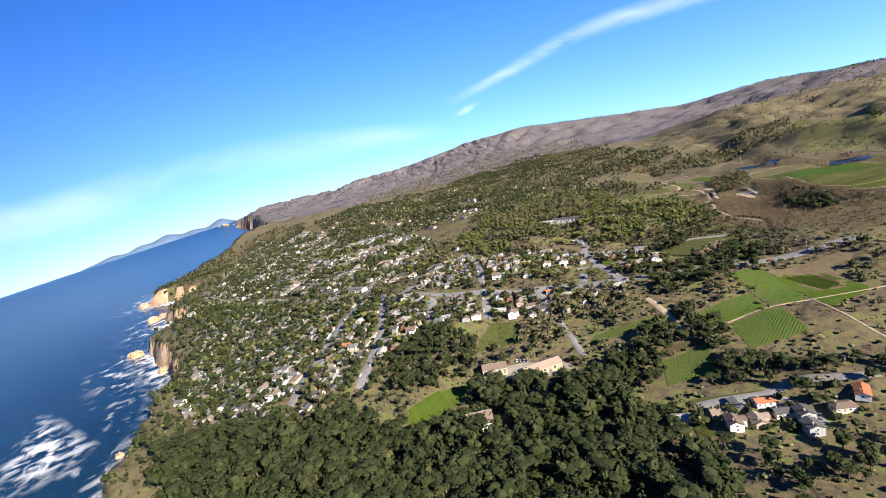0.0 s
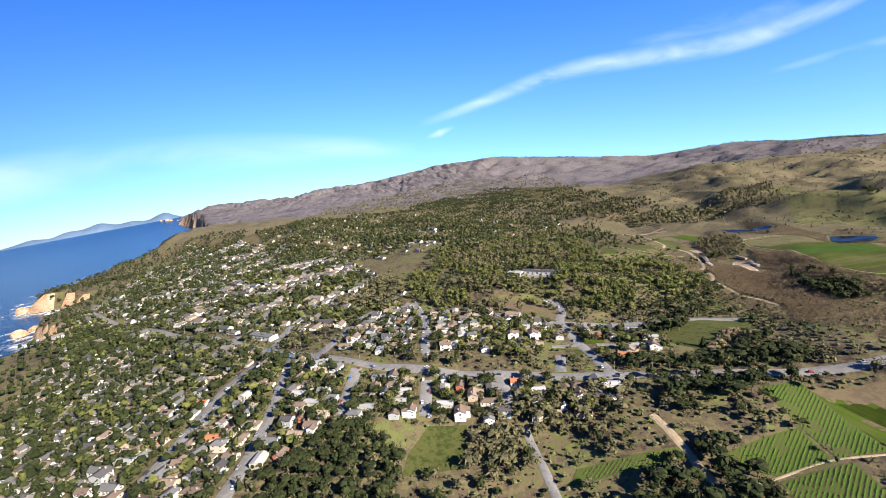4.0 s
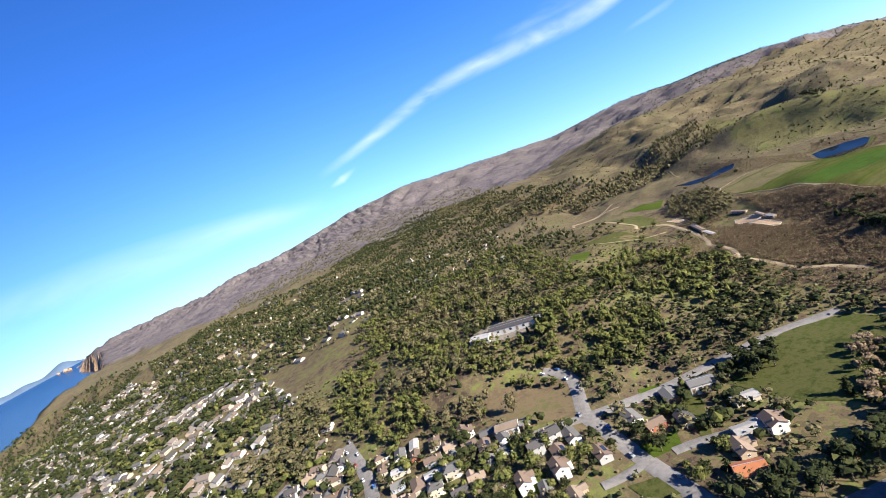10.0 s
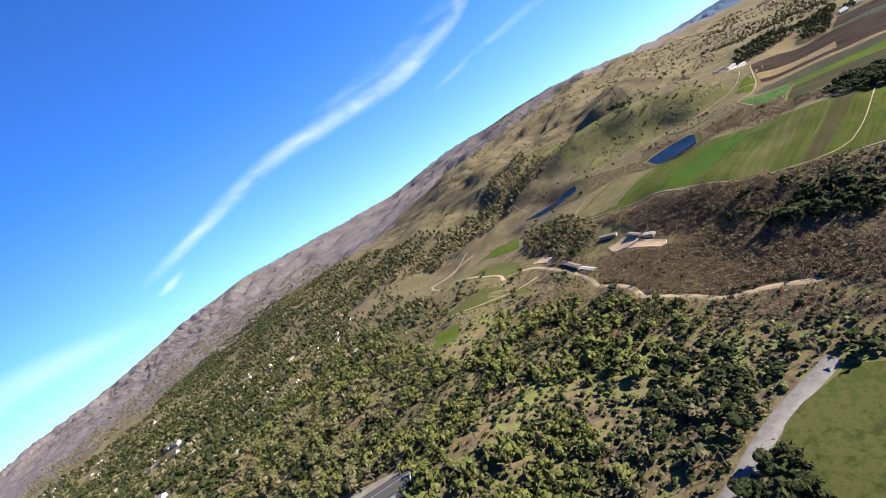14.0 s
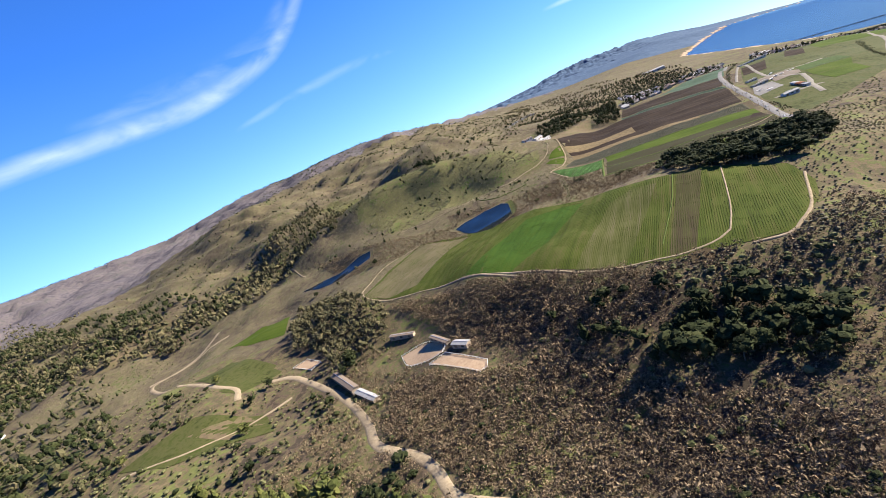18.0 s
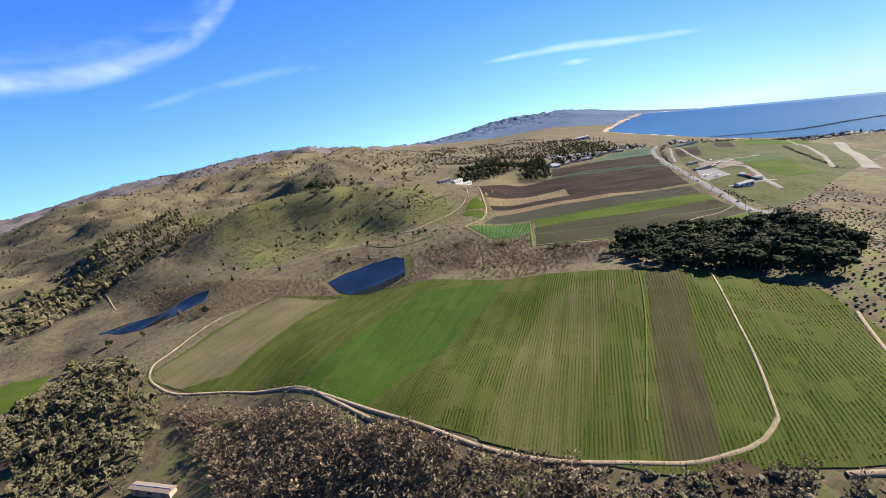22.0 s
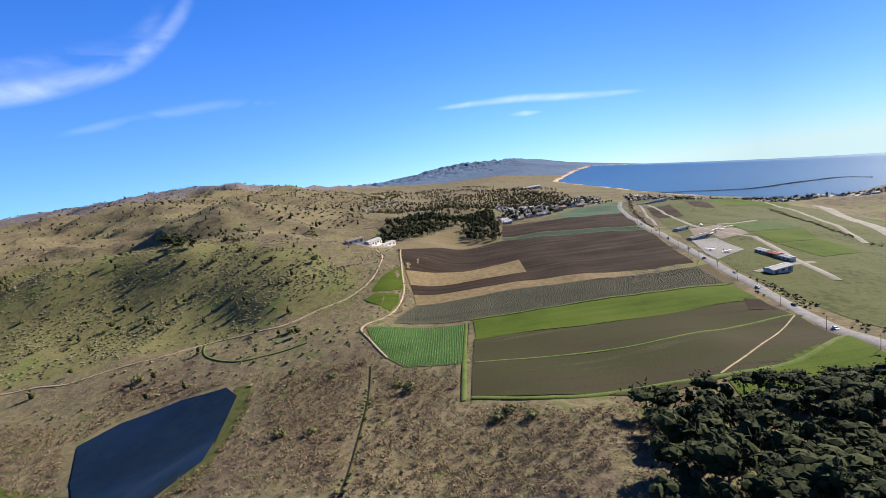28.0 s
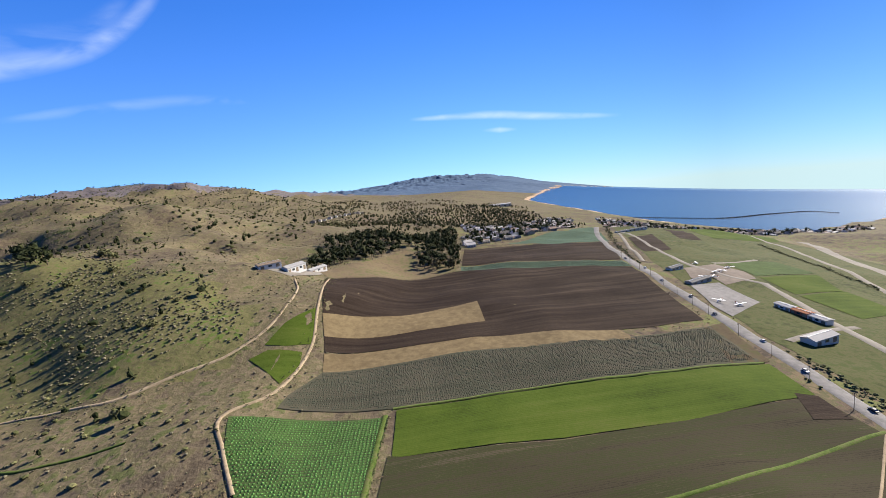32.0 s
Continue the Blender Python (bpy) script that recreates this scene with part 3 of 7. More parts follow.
def rows_material(name, soil, crop, angle, pitch, share=0.5, rough=0.9, blotch=0.02):
    """A planted field: rows of crop on soil, at an angle (degrees) and a pitch (metres)."""
    m = material(name, (soil, crop), blotch, rough, 0.15, spec=0.05)
    n, l = m.node_tree.nodes, m.node_tree.links
    b = n["Principled BSDF"]
    ramp = b.inputs["Base Color"].links[0].from_node
    geo = n.new("ShaderNodeNewGeometry")
    turn = n.new("ShaderNodeMapping")
    turn.inputs["Rotation"].default_value = (0, 0, radians(angle))
    l.new(geo.outputs["Position"], turn.inputs[0])
    wave = n.new("ShaderNodeTexWave")
    wave.inputs["Scale"].default_value, wave.inputs["Distortion"].default_value, wave.inputs["Detail"].default_value = 0.314 / pitch, 0.6, 2
    l.new(turn.outputs[0], wave.inputs[0])
    old = ramp.inputs[0].links[0].from_socket
    add = n.new("ShaderNodeMath")
    add.operation = "MULTIPLY_ADD"
    add.inputs[1].default_value = 0.36
    l.new(wave.outputs["Fac"], add.inputs[0])
    sub = n.new("ShaderNodeMath")
    sub.operation = "SUBTRACT"
    sub.inputs[1].default_value = 0.36 * (1 - share)
    l.new(old, sub.inputs[0])
    l.new(sub.outputs[0], add.inputs[2])
    l.new(add.outputs[0], ramp.inputs[0])
    return m


def field_material(name, colours, angle, pitch, row=0.10, streak=0.45, blotch=0.03):
    """Farmed soil or crop: patches, long streaks along the rows (angle in degrees), and the rows themselves."""
    m = bpy.data.materials.new(name)
    m.use_nodes = True
    n, l = m.node_tree.nodes, m.node_tree.links
    b = n["Principled BSDF"]
    b.inputs["Roughness"].default_value, b.inputs["Specular IOR Level"].default_value = 0.95, 0.04
    geo, turn, long = n.new("ShaderNodeNewGeometry"), n.new("ShaderNodeMapping"), n.new("ShaderNodeMapping")
    turn.inputs["Rotation"].default_value = (0, 0, -radians(angle))
    long.inputs["Scale"].default_value = (0.014, 0.30, 0.05)
    l.new(geo.outputs["Position"], turn.inputs[0])
    l.new(turn.outputs[0], long.inputs[0])
    total = None
    for vector, scale, detail, weight in ((long, 1.0, 5, streak), (geo, blotch, 8, 0.75 - streak), (turn, 1.7, 4, 0.25)):
        tex, add = n.new("ShaderNodeTexNoise"), n.new("ShaderNodeMath")
        tex.inputs["Scale"].default_value, tex.inputs["Detail"].default_value, tex.inputs["Roughness"].default_value = scale, detail, 0.65
        l.new(vector.outputs["Position" if vector is geo else 0], tex.inputs["Vector"])
        add.operation = "MULTIPLY_ADD"
        add.inputs[1].default_value = weight
        l.new(tex.outputs[0], add.inputs[0])
        if total is not None:
            l.new(total.outputs[0], add.inputs[2])
        else:
            add.inputs[2].default_value = -row / 2
        total = add
    wave, add = n.new("ShaderNodeTexWave"), n.new("ShaderNodeMath")
    wave.bands_direction = "Y"
    wave.inputs["Scale"].default_value, wave.inputs["Distortion"].default_value, wave.inputs["Detail"].default_value = 0.314 / pitch, 0.5, 2
    l.new(turn.outputs[0], wave.inputs[0])
    add.operation = "MULTIPLY_ADD"
    add.inputs[1].default_value = row
    l.new(wave.outputs["Fac"], add.inputs[0])
    l.new(total.outputs[0], add.inputs[2])
    ramp = n.new("ShaderNodeValToRGB")
    for k in range(2, len(colours)):
        ramp.color_ramp.elements.new(0.5)
    for k in range(len(colours)):
        ramp.color_ramp.elements[k].position = 0.38 + 0.24 * k / (len(colours) - 1)
    for k, c in enumerate(colours):
        ramp.color_ramp.elements[k].color = (*c, 1)
    l.new(add.outputs[0], ramp.inputs[0])
    l.new(ramp.outputs[0], b.inputs["Base Color"])
    bump = n.new("ShaderNodeBump")
    bump.inputs["Strength"].default_value, bump.inputs["Distance"].default_value = 0.6, 0.25
    l.new(add.outputs[0], bump.inputs["Height"])
    l.new(bump.outputs[0], b.inputs["Normal"])
    return m


M = {
    "ground": material("ground", ((0.049, 0.0387, 0.027), (0.1062, 0.0743, 0.052), (0.0719, 0.0712, 0.0308), (0.143, 0.1006, 0.0636), (0.0899, 0.0968, 0.0347), (0.1225, 0.1277, 0.0433)), 0.018, 0.95, 0.5),
    "meadow": material("hill meadow", ((0.0929, 0.0807, 0.0422), (0.1045, 0.1053, 0.0387), (0.1433, 0.1192, 0.0598), (0.0891, 0.1192, 0.0282)), 0.045, 0.95, 0.4),
    "hill_brush": material("hill brush", ((0.0778, 0.0597, 0.0399), (0.1206, 0.0934, 0.0617), (0.1011, 0.0904, 0.045), (0.1556, 0.1187, 0.0762), (0.0895, 0.0958, 0.0363)), 0.02, 0.95, 1.5),
    "sage": material("sage brush", ((0.0709, 0.0628, 0.0355), (0.1215, 0.1095, 0.0659), (0.1725, 0.1522, 0.1013)), 0.1, 0.95, 0.3, island=0.7),
    # mountain brush, its own browns lightened and greyed to hold distance haze
    "mountain": material("hazed chaparral", ((0.0665, 0.0601, 0.0658), (0.1135, 0.0992, 0.1048), (0.1488, 0.124, 0.1213), (0.0939, 0.0917, 0.0845)), 0.008, 0.95, 4.0),
    # blue of the distance haze is painted into these hills' base colour
    "hazed_hills": material("far hills", ((0.0448, 0.076, 0.1266), (0.0704, 0.1064, 0.1666)), 0.004, 0.95, 3.0),
    "rock": material("cliff rock", ((0.23, 0.138, 0.0747), (0.391, 0.253, 0.149), (0.483, 0.368, 0.253)), 0.05, 0.9, 1.5),
    "asphalt": material("asphalt", ((0.137, 0.1306, 0.1242), (0.2, 0.1888, 0.182)), 0.05, 0.9, 0.02),
    "paving": material("pale paving", ((0.153, 0.135, 0.116), (0.214, 0.194, 0.163)), 0.05, 0.9, 0.02),
    "dirt": material("dirt", ((0.2132, 0.164, 0.1066), (0.3116, 0.246, 0.164)), 0.1, 0.95, 0.1),
    "sand": material("sand", ((0.30, 0.21, 0.14), (0.40, 0.29, 0.19)), 0.1, 0.95, 0.05),
    "grass": material("grass", ((0.0335, 0.0396, 0.011), (0.052, 0.0612, 0.0158), (0.0706, 0.0683, 0.0252), (0.0446, 0.0575, 0.0126)), 0.035, 0.95, 0.2),
    "brown_soil": material("brown soil", ((0.058, 0.041, 0.022), (0.075, 0.055, 0.03), (0.062, 0.058, 0.02)), 0.03, 0.95, 0.15),
    "fallow": material("fallow", ((0.102, 0.0765, 0.0467), (0.136, 0.102, 0.0595), (0.0935, 0.0892, 0.0382)), 0.03, 0.95, 0.15),
    "tan": material("stubble", ((0.111, 0.0808, 0.0425), (0.17, 0.128, 0.068)), 0.04, 0.95, 0.15),
    "bark": material("bark", ((0.09, 0.065, 0.045), (0.20, 0.16, 0.12)), 0.6, 0.95, 0.1),
    "cypress": material("cypress leaf", ((0.0143, 0.0192, 0.0075), (0.0269, 0.0337, 0.0123), (0.0466, 0.05, 0.0185)), 0.15, 0.9, 0.4, island=0.6),
    "pine": material("pine leaf", ((0.0432, 0.0507, 0.0151), (0.0778, 0.0862, 0.0246), (0.1242, 0.1196, 0.0378)), 0.12, 0.9, 0.4, island=0.6),
    "eucalypt": material("eucalyptus leaf", ((0.05, 0.05, 0.024), (0.088, 0.08, 0.04), (0.14, 0.115, 0.06)), 0.12, 0.9, 0.4, island=0.6),
    "willow": material("bare willow twigs", ((0.0944, 0.0689, 0.042), (0.1603, 0.1175, 0.0726), (0.2548, 0.188, 0.1168)), 0.1, 0.95, 0.4, island=0.7),
    "scrub": material("scrub leaf", ((0.05, 0.054, 0.022), (0.095, 0.098, 0.04), (0.15, 0.142, 0.066)), 0.1, 0.95, 0.4, island=0.7),
    "house_wall": material("painted siding", ((0.255, 0.2295, 0.204), (0.425, 0.3995, 0.3655), (0.561, 0.544, 0.5185), (0.612, 0.6035, 0.5865), (0.357, 0.2805, 0.221)), 0.3, 0.8, 0.02, island=1.2),
    "house_roof": material("shingle roof", ((0.0675, 0.0642, 0.0608), (0.1148, 0.108, 0.1013), (0.1688, 0.1519, 0.135), (0.189, 0.135, 0.1013), (0.0945, 0.0912, 0.0912)), 0.3, 0.85, 0.03, island=1.2),
    "glass": material("window glass", ((0.03, 0.035, 0.045), (0.06, 0.07, 0.08)), 0.5, 0.08, 0.0, spec=0.7),
}


def water(name, deep, shallow, scale, bump, rough, spec=0.5):
    m = material(name, (deep, shallow), scale, rough, bump, spec=spec)
    m.node_tree.nodes["Principled BSDF"].inputs["IOR"].default_value = 1.33
    return m


M["sea"] = water("sea water", (0.004, 0.018, 0.036), (0.007, 0.028, 0.05), 0.01, 0.5, 0.25)
M["pond"] = water("pond water", (0.005, 0.010, 0.018), (0.008, 0.014, 0.022), 0.02, 0.04, 0.08, 0.07)


# ---- building helpers ----
def raw_mesh(name, verts, tris, mats, index=None, smooth=False):
    """A mesh of triangles from arrays."""
    verts, tris = np.asarray(verts, np.float32), np.asarray(tris, np.int32)
    me = bpy.data.meshes.new(name)
    me.vertices.add(len(verts))
    me.vertices.foreach_set("co", verts.ravel())
    me.loops.add(tris.size)
    me.loops.foreach_set("vertex_index", tris.ravel())
    me.polygons.add(len(tris))
    me.polygons.foreach_set("loop_start", np.arange(0, tris.size, tris.shape[1], dtype=np.int32))
    for m in mats:
        me.materials.append(m)
    if index is not None:
        me.polygons.foreach_set("material_index", np.asarray(index, np.int32))
    me.polygons.foreach_set("use_smooth", np.full(len(tris), smooth))
    me.update(calc_edges=True)
    return me


def part(name, mesh, parent=None, label="", at=None):
    ob = new(name, mesh)
    if at is not None:
        ob.matrix_basis = at
    if parent is not None:
        ob.parent = parent
    if label:
        ob["label"] = label
    return ob


def grown(start, stop, step, growth, limit):
    out, s = [start], step
    while out[-1] < stop and out[-1] - start < 1e5:
        out.append(out[-1] + s)
        s = min(s * growth, limit)
    return out


GX = np.unique(np.concatenate([-380 - np.array(grown(0, 3900, 6, 1.09, 130)), np.arange(-380, 1000, 5.0), np.array(grown(1000, 4700, 6, 1.08, 34))]))
GY = np.unique(np.concatenate([-60 - np.array(grown(0, 3300, 6, 1.09, 130)), np.arange(-60, 760, 5.0), np.array(grown(760, 4900, 6, 1.07, 30))]))
GRID_X, GRID_Y = np.meshgrid(GX, GY)
GRID_Z = ground(GRID_X, GRID_Y)


def gz(x, y):
    """The height of the ground sheet."""
    x, y = np.asarray(x, float), np.asarray(y, float)
    i, j = np.clip(np.searchsorted(GX, x) - 1, 0, len(GX) - 2), np.clip(np.searchsorted(GY, y) - 1, 0, len(GY) - 2)
    u, v = np.clip((x - GX[i]) / (GX[i + 1] - GX[i]), 0, 1), np.clip((y - GY[j]) / (GY[j + 1] - GY[j]), 0, 1)
    return (GRID_Z[j, i] * (1 - u) + GRID_Z[j, i + 1] * u) * (1 - v) + (GRID_Z[j + 1, i] * (1 - u) + GRID_Z[j + 1, i + 1] * u) * v


def sheet(name, z, mats, index, smooth=True, skip=1):
    z, gx, gy = z[::skip, ::skip], GRID_X[::skip, ::skip], GRID_Y[::skip, ::skip]
    ny, nx = z.shape
    a = (np.arange(ny - 1)[:, None] * nx + np.arange(nx - 1)[None]).ravel()
    quads = np.stack([a, a + 1, a + nx + 1, a + nx], 1)
    return raw_mesh(name, np.stack([gx.ravel(), gy.ravel(), z.ravel()], 1), quads, mats, index, smooth)


def curve_points(line, step):
    """Points every step metres along a smooth line through the given ones."""
    p = np.array(line, float)
    p = np.vstack([2 * p[0] - p[1], p, 2 * p[-1] - p[-2]])
    out = []
    for a, b, c, d in zip(p[:-3], p[1:-2], p[2:-1], p[3:]):
        n = max(1, int(np.hypot(*(c - b)) / step))
        for t in np.arange(n) / n:
            out.append(0.5 * (2 * b + (c - a) * t + (2 * a - 5 * b + 4 * c - d) * t * t + (3 * b - a - 3 * c + d) * t**3))
    return np.array(out + [p[-2]])


def ribbon(name, line, width, mat, lift=0.45, step=5.0, across=4):
    p = curve_points(line, step)
    d = np.gradient(p, axis=0)
    d /= np.maximum(np.hypot(d[:, 0], d[:, 1]), 1e-6)[:, None]
    side = np.stack([-d[:, 1], d[:, 0]], 1)
    offs = width * np.array([-0.6, -0.42, 0.0, 0.42, 0.6])
    xy = (p[:, None] + side[:, None] * offs[None, :, None]).reshape(-1, 2)
    v = np.c_[xy, gz(xy[:, 0], xy[:, 1]) + np.tile(lift - 0.3 * (np.abs(offs) > width * 0.45), len(p))]
    k = across + 1
    a = (np.arange(len(p) - 1)[:, None] * k + np.arange(across)[None]).ravel()
    return raw_mesh(name, v, np.stack([a, a + k, a + k + 1, a + 1], 1)[:, ::-1], [mat], smooth=True)


def drape(name, poly, mat, lift=0.3, step=4.0, level=None):
    """A patch of ground cover within an outline, lying on the ground sheet."""
    from mathutils.geometry import delaunay_2d_cdt
    poly = [Vector(p) for p in poly]
    rim = []
    for a, b in zip(poly, poly[1:] + poly[:1]):
        n = max(1, int((b - a).length / step))
        rim += [a.lerp(b, k / n) for k in range(n)]
    pts = np.array(rim)
    lo, hi = pts.min(0), pts.max(0)
    gx, gy = np.meshgrid(np.arange(lo[0] + step / 2, hi[0], step), np.arange(lo[1] + step / 2, hi[1], step))
    gx, gy = gx.ravel(), gy.ravel()
    keep = inside(gx, gy, [tuple(p) for p in poly]) & (line_distance(gx, gy, [tuple(p) for p in poly + poly[:1]])[0] > step * 0.4)
    verts = rim + [Vector(p) for p in zip(gx[keep], gy[keep])]
    n = len(rim)
    co, _, faces, *_ = delaunay_2d_cdt(verts, [(k, (k + 1) % n) for k in range(n)], [list(range(n))], 1, 1e-4)
    co = np.array([tuple(c) for c in co])
    z = gz(co[:, 0], co[:, 1]) + lift if level is None else np.full(len(co), level)
    return raw_mesh(name, np.c_[co, z], np.array([f for f in faces if len(f) == 3]), [mat], smooth=True)


def points_in(poly, spacing, seed, jitter=0.45):
    """Scattered places within an outline, about one every spacing metres."""
    rng = np.random.RandomState(seed)
    p = np.array(poly, float)
    lo, hi = p.min(0), p.max(0)
    gx, gy = np.meshgrid(np.arange(lo[0], hi[0], spacing), np.arange(lo[1], hi[1], spacing))
    gx = gx + rng.uniform(-jitter, jitter, gx.shape) * spacing + (np.arange(gx.shape[0]) % 2)[:, None] * spacing / 2
    gy = gy + rng.uniform(-jitter, jitter, gy.shape) * spacing
    k = inside(gx.ravel(), gy.ravel(), [tuple(q) for q in poly])
    return np.stack([gx.ravel()[k], gy.ravel()[k]], 1)


def joined(name, shapes, where, size, turn, mats, pick=None, seed=0, squash=None):
    """One mesh of many copies of a few shapes (verts, tris, material index)."""
    rng = np.random.RandomState(seed)
    pick = rng.randint(len(shapes), size=len(where)) if pick is None else pick
    vs, ts, ms, base = [], [], [], 0
    for s, (v, t, m) in enumerate(shapes):
        k = np.where(pick == s)[0]
        if not len(k):
            continue
        c, n = np.cos(turn[k])[:, None], np.sin(turn[k])[:, None]
        sx = size[k][:, None]
        sz = sx if squash is None else sx * squash[k][:, None]
        x, y = (v[:, 0] * c - v[:, 1] * n) * sx, (v[:, 0] * n + v[:, 1] * c) * sx
        vs.append(np.stack([x + where[k, 0:1], y + where[k, 1:2], v[None, :, 2] * sz + where[k, 2:3]], -1).reshape(-1, 3))
        ts.append((t[None] + (np.arange(len(k)) * len(v))[:, None, None] + base).reshape(-1, 3))
        ms.append(np.tile(m, len(k)))
        base += len(k) * len(v)
    return raw_mesh(name, np.concatenate(vs), np.concatenate(ts), mats, np.concatenate(ms))


OCTA = np.array([(1, 0, 0), (-1, 0, 0), (0, 1, 0), (0, -1, 0), (0, 0, 1), (0, 0, -1)], float)
OCTA_T = np.array([(0, 2, 4), (2, 1, 4), (1, 3, 4), (3, 0, 4), (2, 0, 5), (1, 2, 5), (3, 1, 5), (0, 3, 5)])


_g = (1 + 5**0.5) / 2
ICO = np.array([(-1, _g, 0), (1, _g, 0), (-1, -_g, 0), (1, -_g, 0), (0, -1, _g), (0, 1, _g), (0, -1, -_g), (0, 1, -_g), (_g, 0, -1), (_g, 0, 1), (-_g, 0, -1), (-_g, 0, 1)]) / (1 + _g * _g) ** 0.5
ICO_T = np.array([(0, 11, 5), (0, 5, 1), (0, 1, 7), (0, 7, 10), (0, 10, 11), (1, 5, 9), (5, 11, 4), (11, 10, 2), (10, 7, 6), (7, 1, 8), (3, 9, 4), (3, 4, 2), (3, 2, 6), (3, 6, 8), (3, 8, 9), (4, 9, 5), (2, 4, 11), (6, 2, 10), (8, 6, 7), (9, 8, 1)])


def tree_shape(kind, seed, clumps=18, trunk=True, leaves=7, lumps=5):
    """A tree one metre tall: a tapered trunk with limbs, and a crown of many uneven clumps with gaps."""
    rng = np.random.RandomState(seed)
    vs, ts, ms, base = [], [], [], 0
    crown = {"round": (0.42, 0.30, 0.62), "flat": (0.46, 0.16, 0.72), "cone": (0.26, 0.42, 0.55), "tall": (0.24, 0.34, 0.64), "bush": (0.55, 0.34, 0.42), "twig": (0.50, 0.30, 0.48)}[kind]
    if trunk:
        rings = [(0, 0.035), (0.35, 0.026), (crown[2] + 0.1, 0.012)]
        lean = rng.uniform(-0.04, 0.04, 2)
        for z, r in rings:
            a = np.arange(5) * 2 * np.pi / 5
            vs.append(np.stack([r * np.cos(a) + lean[0] * z, r * np.sin(a) + lean[1] * z, np.full(5, z)], 1))
        for k in range(2):
            for j in range(5):
                p, q = base + k * 5 + j, base + k * 5 + (j + 1) % 5
                ts += [(p, q, q + 5), (p, q + 5, p + 5)]
                ms += [0, 0]
        base += 15
        for _ in range(3):
            a, z0 = rng.uniform(0, 6.28), rng.uniform(0.3, 0.5)
            tip = np.array([math.cos(a) * crown[0] * 0.7, math.sin(a) * crown[0] * 0.7, z0 + rng.uniform(0.1, 0.25)])
            vs.append(np.array([(0.012, 0, z0), (-0.012, 0, z0), (0, 0.014, z0 - 0.02), tip]))
            ts += [(base, base + 1, base + 3), (base + 1, base + 2, base + 3), (base + 2, base, base + 3)]
            ms += [0, 0, 0]
            base += 4
    for k in range(lumps):
        # the dense inner masses of the crown
        if kind == "cone":
            h = (k + 0.5) / lumps
            c, r = np.array([0, 0, (2 * h - 1) * crown[1]]), crown[0] * (1.05 - h) * np.array([1, 1, 1.5])
        elif lumps == 1:
            c, r = np.zeros(3), np.array([crown[0], crown[0], crown[1]]) * 0.9
        else:
            t = k * 2.4 + rng.uniform(0, 1)
            c = np.array([math.cos(t) * 0.5, math.sin(t) * 0.5, rng.uniform(-0.4, 0.55)]) * np.array([crown[0], crown[0], crown[1]]) * (k > 0)
            r = np.array([crown[0], crown[0], crown[1]]) * rng.uniform(0.42, 0.62)
        turn = np.array(Euler(rng.uniform(0, 6.28, 3)).to_matrix())
        vs.append((ICO @ turn.T) * rng.uniform(0.72, 1.25, (12, 1)) * r + c + np.array([0, 0, crown[2]]))
        ts += (ICO_T + base).tolist()
        ms += [1] * 20
        base += 12
    for k in range(clumps):
        d = rng.normal(size=3)
        d /= np.linalg.norm(d)
        rad = rng.uniform(0.45, 1.0) ** 0.6
        c = d * rad * np.array([crown[0], crown[0], crown[1]])
        if kind == "cone":
            h = rng.uniform(-1, 1)
            r = crown[0] * (1 - h) / 2 * rng.uniform(0.5, 1.0) + 0.03
            c = np.array([math.cos(k * 2.4) * r, math.sin(k * 2.4) * r, h * crown[1]])
        s = rng.uniform(0.12, 0.2) * min(1.25, (24 / clumps) ** 0.42) * {"round": 1.2, "bush": 1.25, "flat": 1.2, "twig": 1.15}.get(kind, 0.95)
        spray = rng.normal(size=(leaves, 1, 3)) * s * 0.55 + rng.normal(size=(leaves, 3, 3)) * s * (0.26 if lumps > 5 else 0.33 if kind == "twig" else 0.42)
        vs.append(spray.reshape(-1, 3) * np.array([1, 1, 0.85]) + c + np.array([0, 0, crown[2]]))
        ts += (np.arange(3 * leaves).reshape(leaves, 3) + base).tolist()
        ms += [1] * leaves
        base += 3 * leaves
    return np.concatenate(vs), np.array(ts), np.array(ms)


TREES = {kind: [tree_shape(kind, 10 * k + n, c, leaves=4, lumps=5) for n in range(4)] for k, (kind, c) in enumerate((("round", 10), ("flat", 10), ("cone", 9), ("tall", 10), ("bush", 7)))}
NEAR_TREES = [tree_shape(kind, 160 + n, 26, leaves=6, lumps=9) for kind in ("round", "flat", "tall") for n in range(3)]
FAR_TREES = [tree_shape(kind, 60 + n, 4, False, 4, 1 if kind != "cone" else 2) for kind in ("round", "tall", "cone") for n in range(3)]
TUFTS = [tree_shape("bush", 120 + n, 1, False, 4, 1) for n in range(5)]
TWIGS = [tree_shape("twig", 140 + n, 13, False, 5, 0) for n in range(5)]
BUSHES = [tree_shape("bush", 90 + n, 4, False, 4, 2) for n in range(4)]


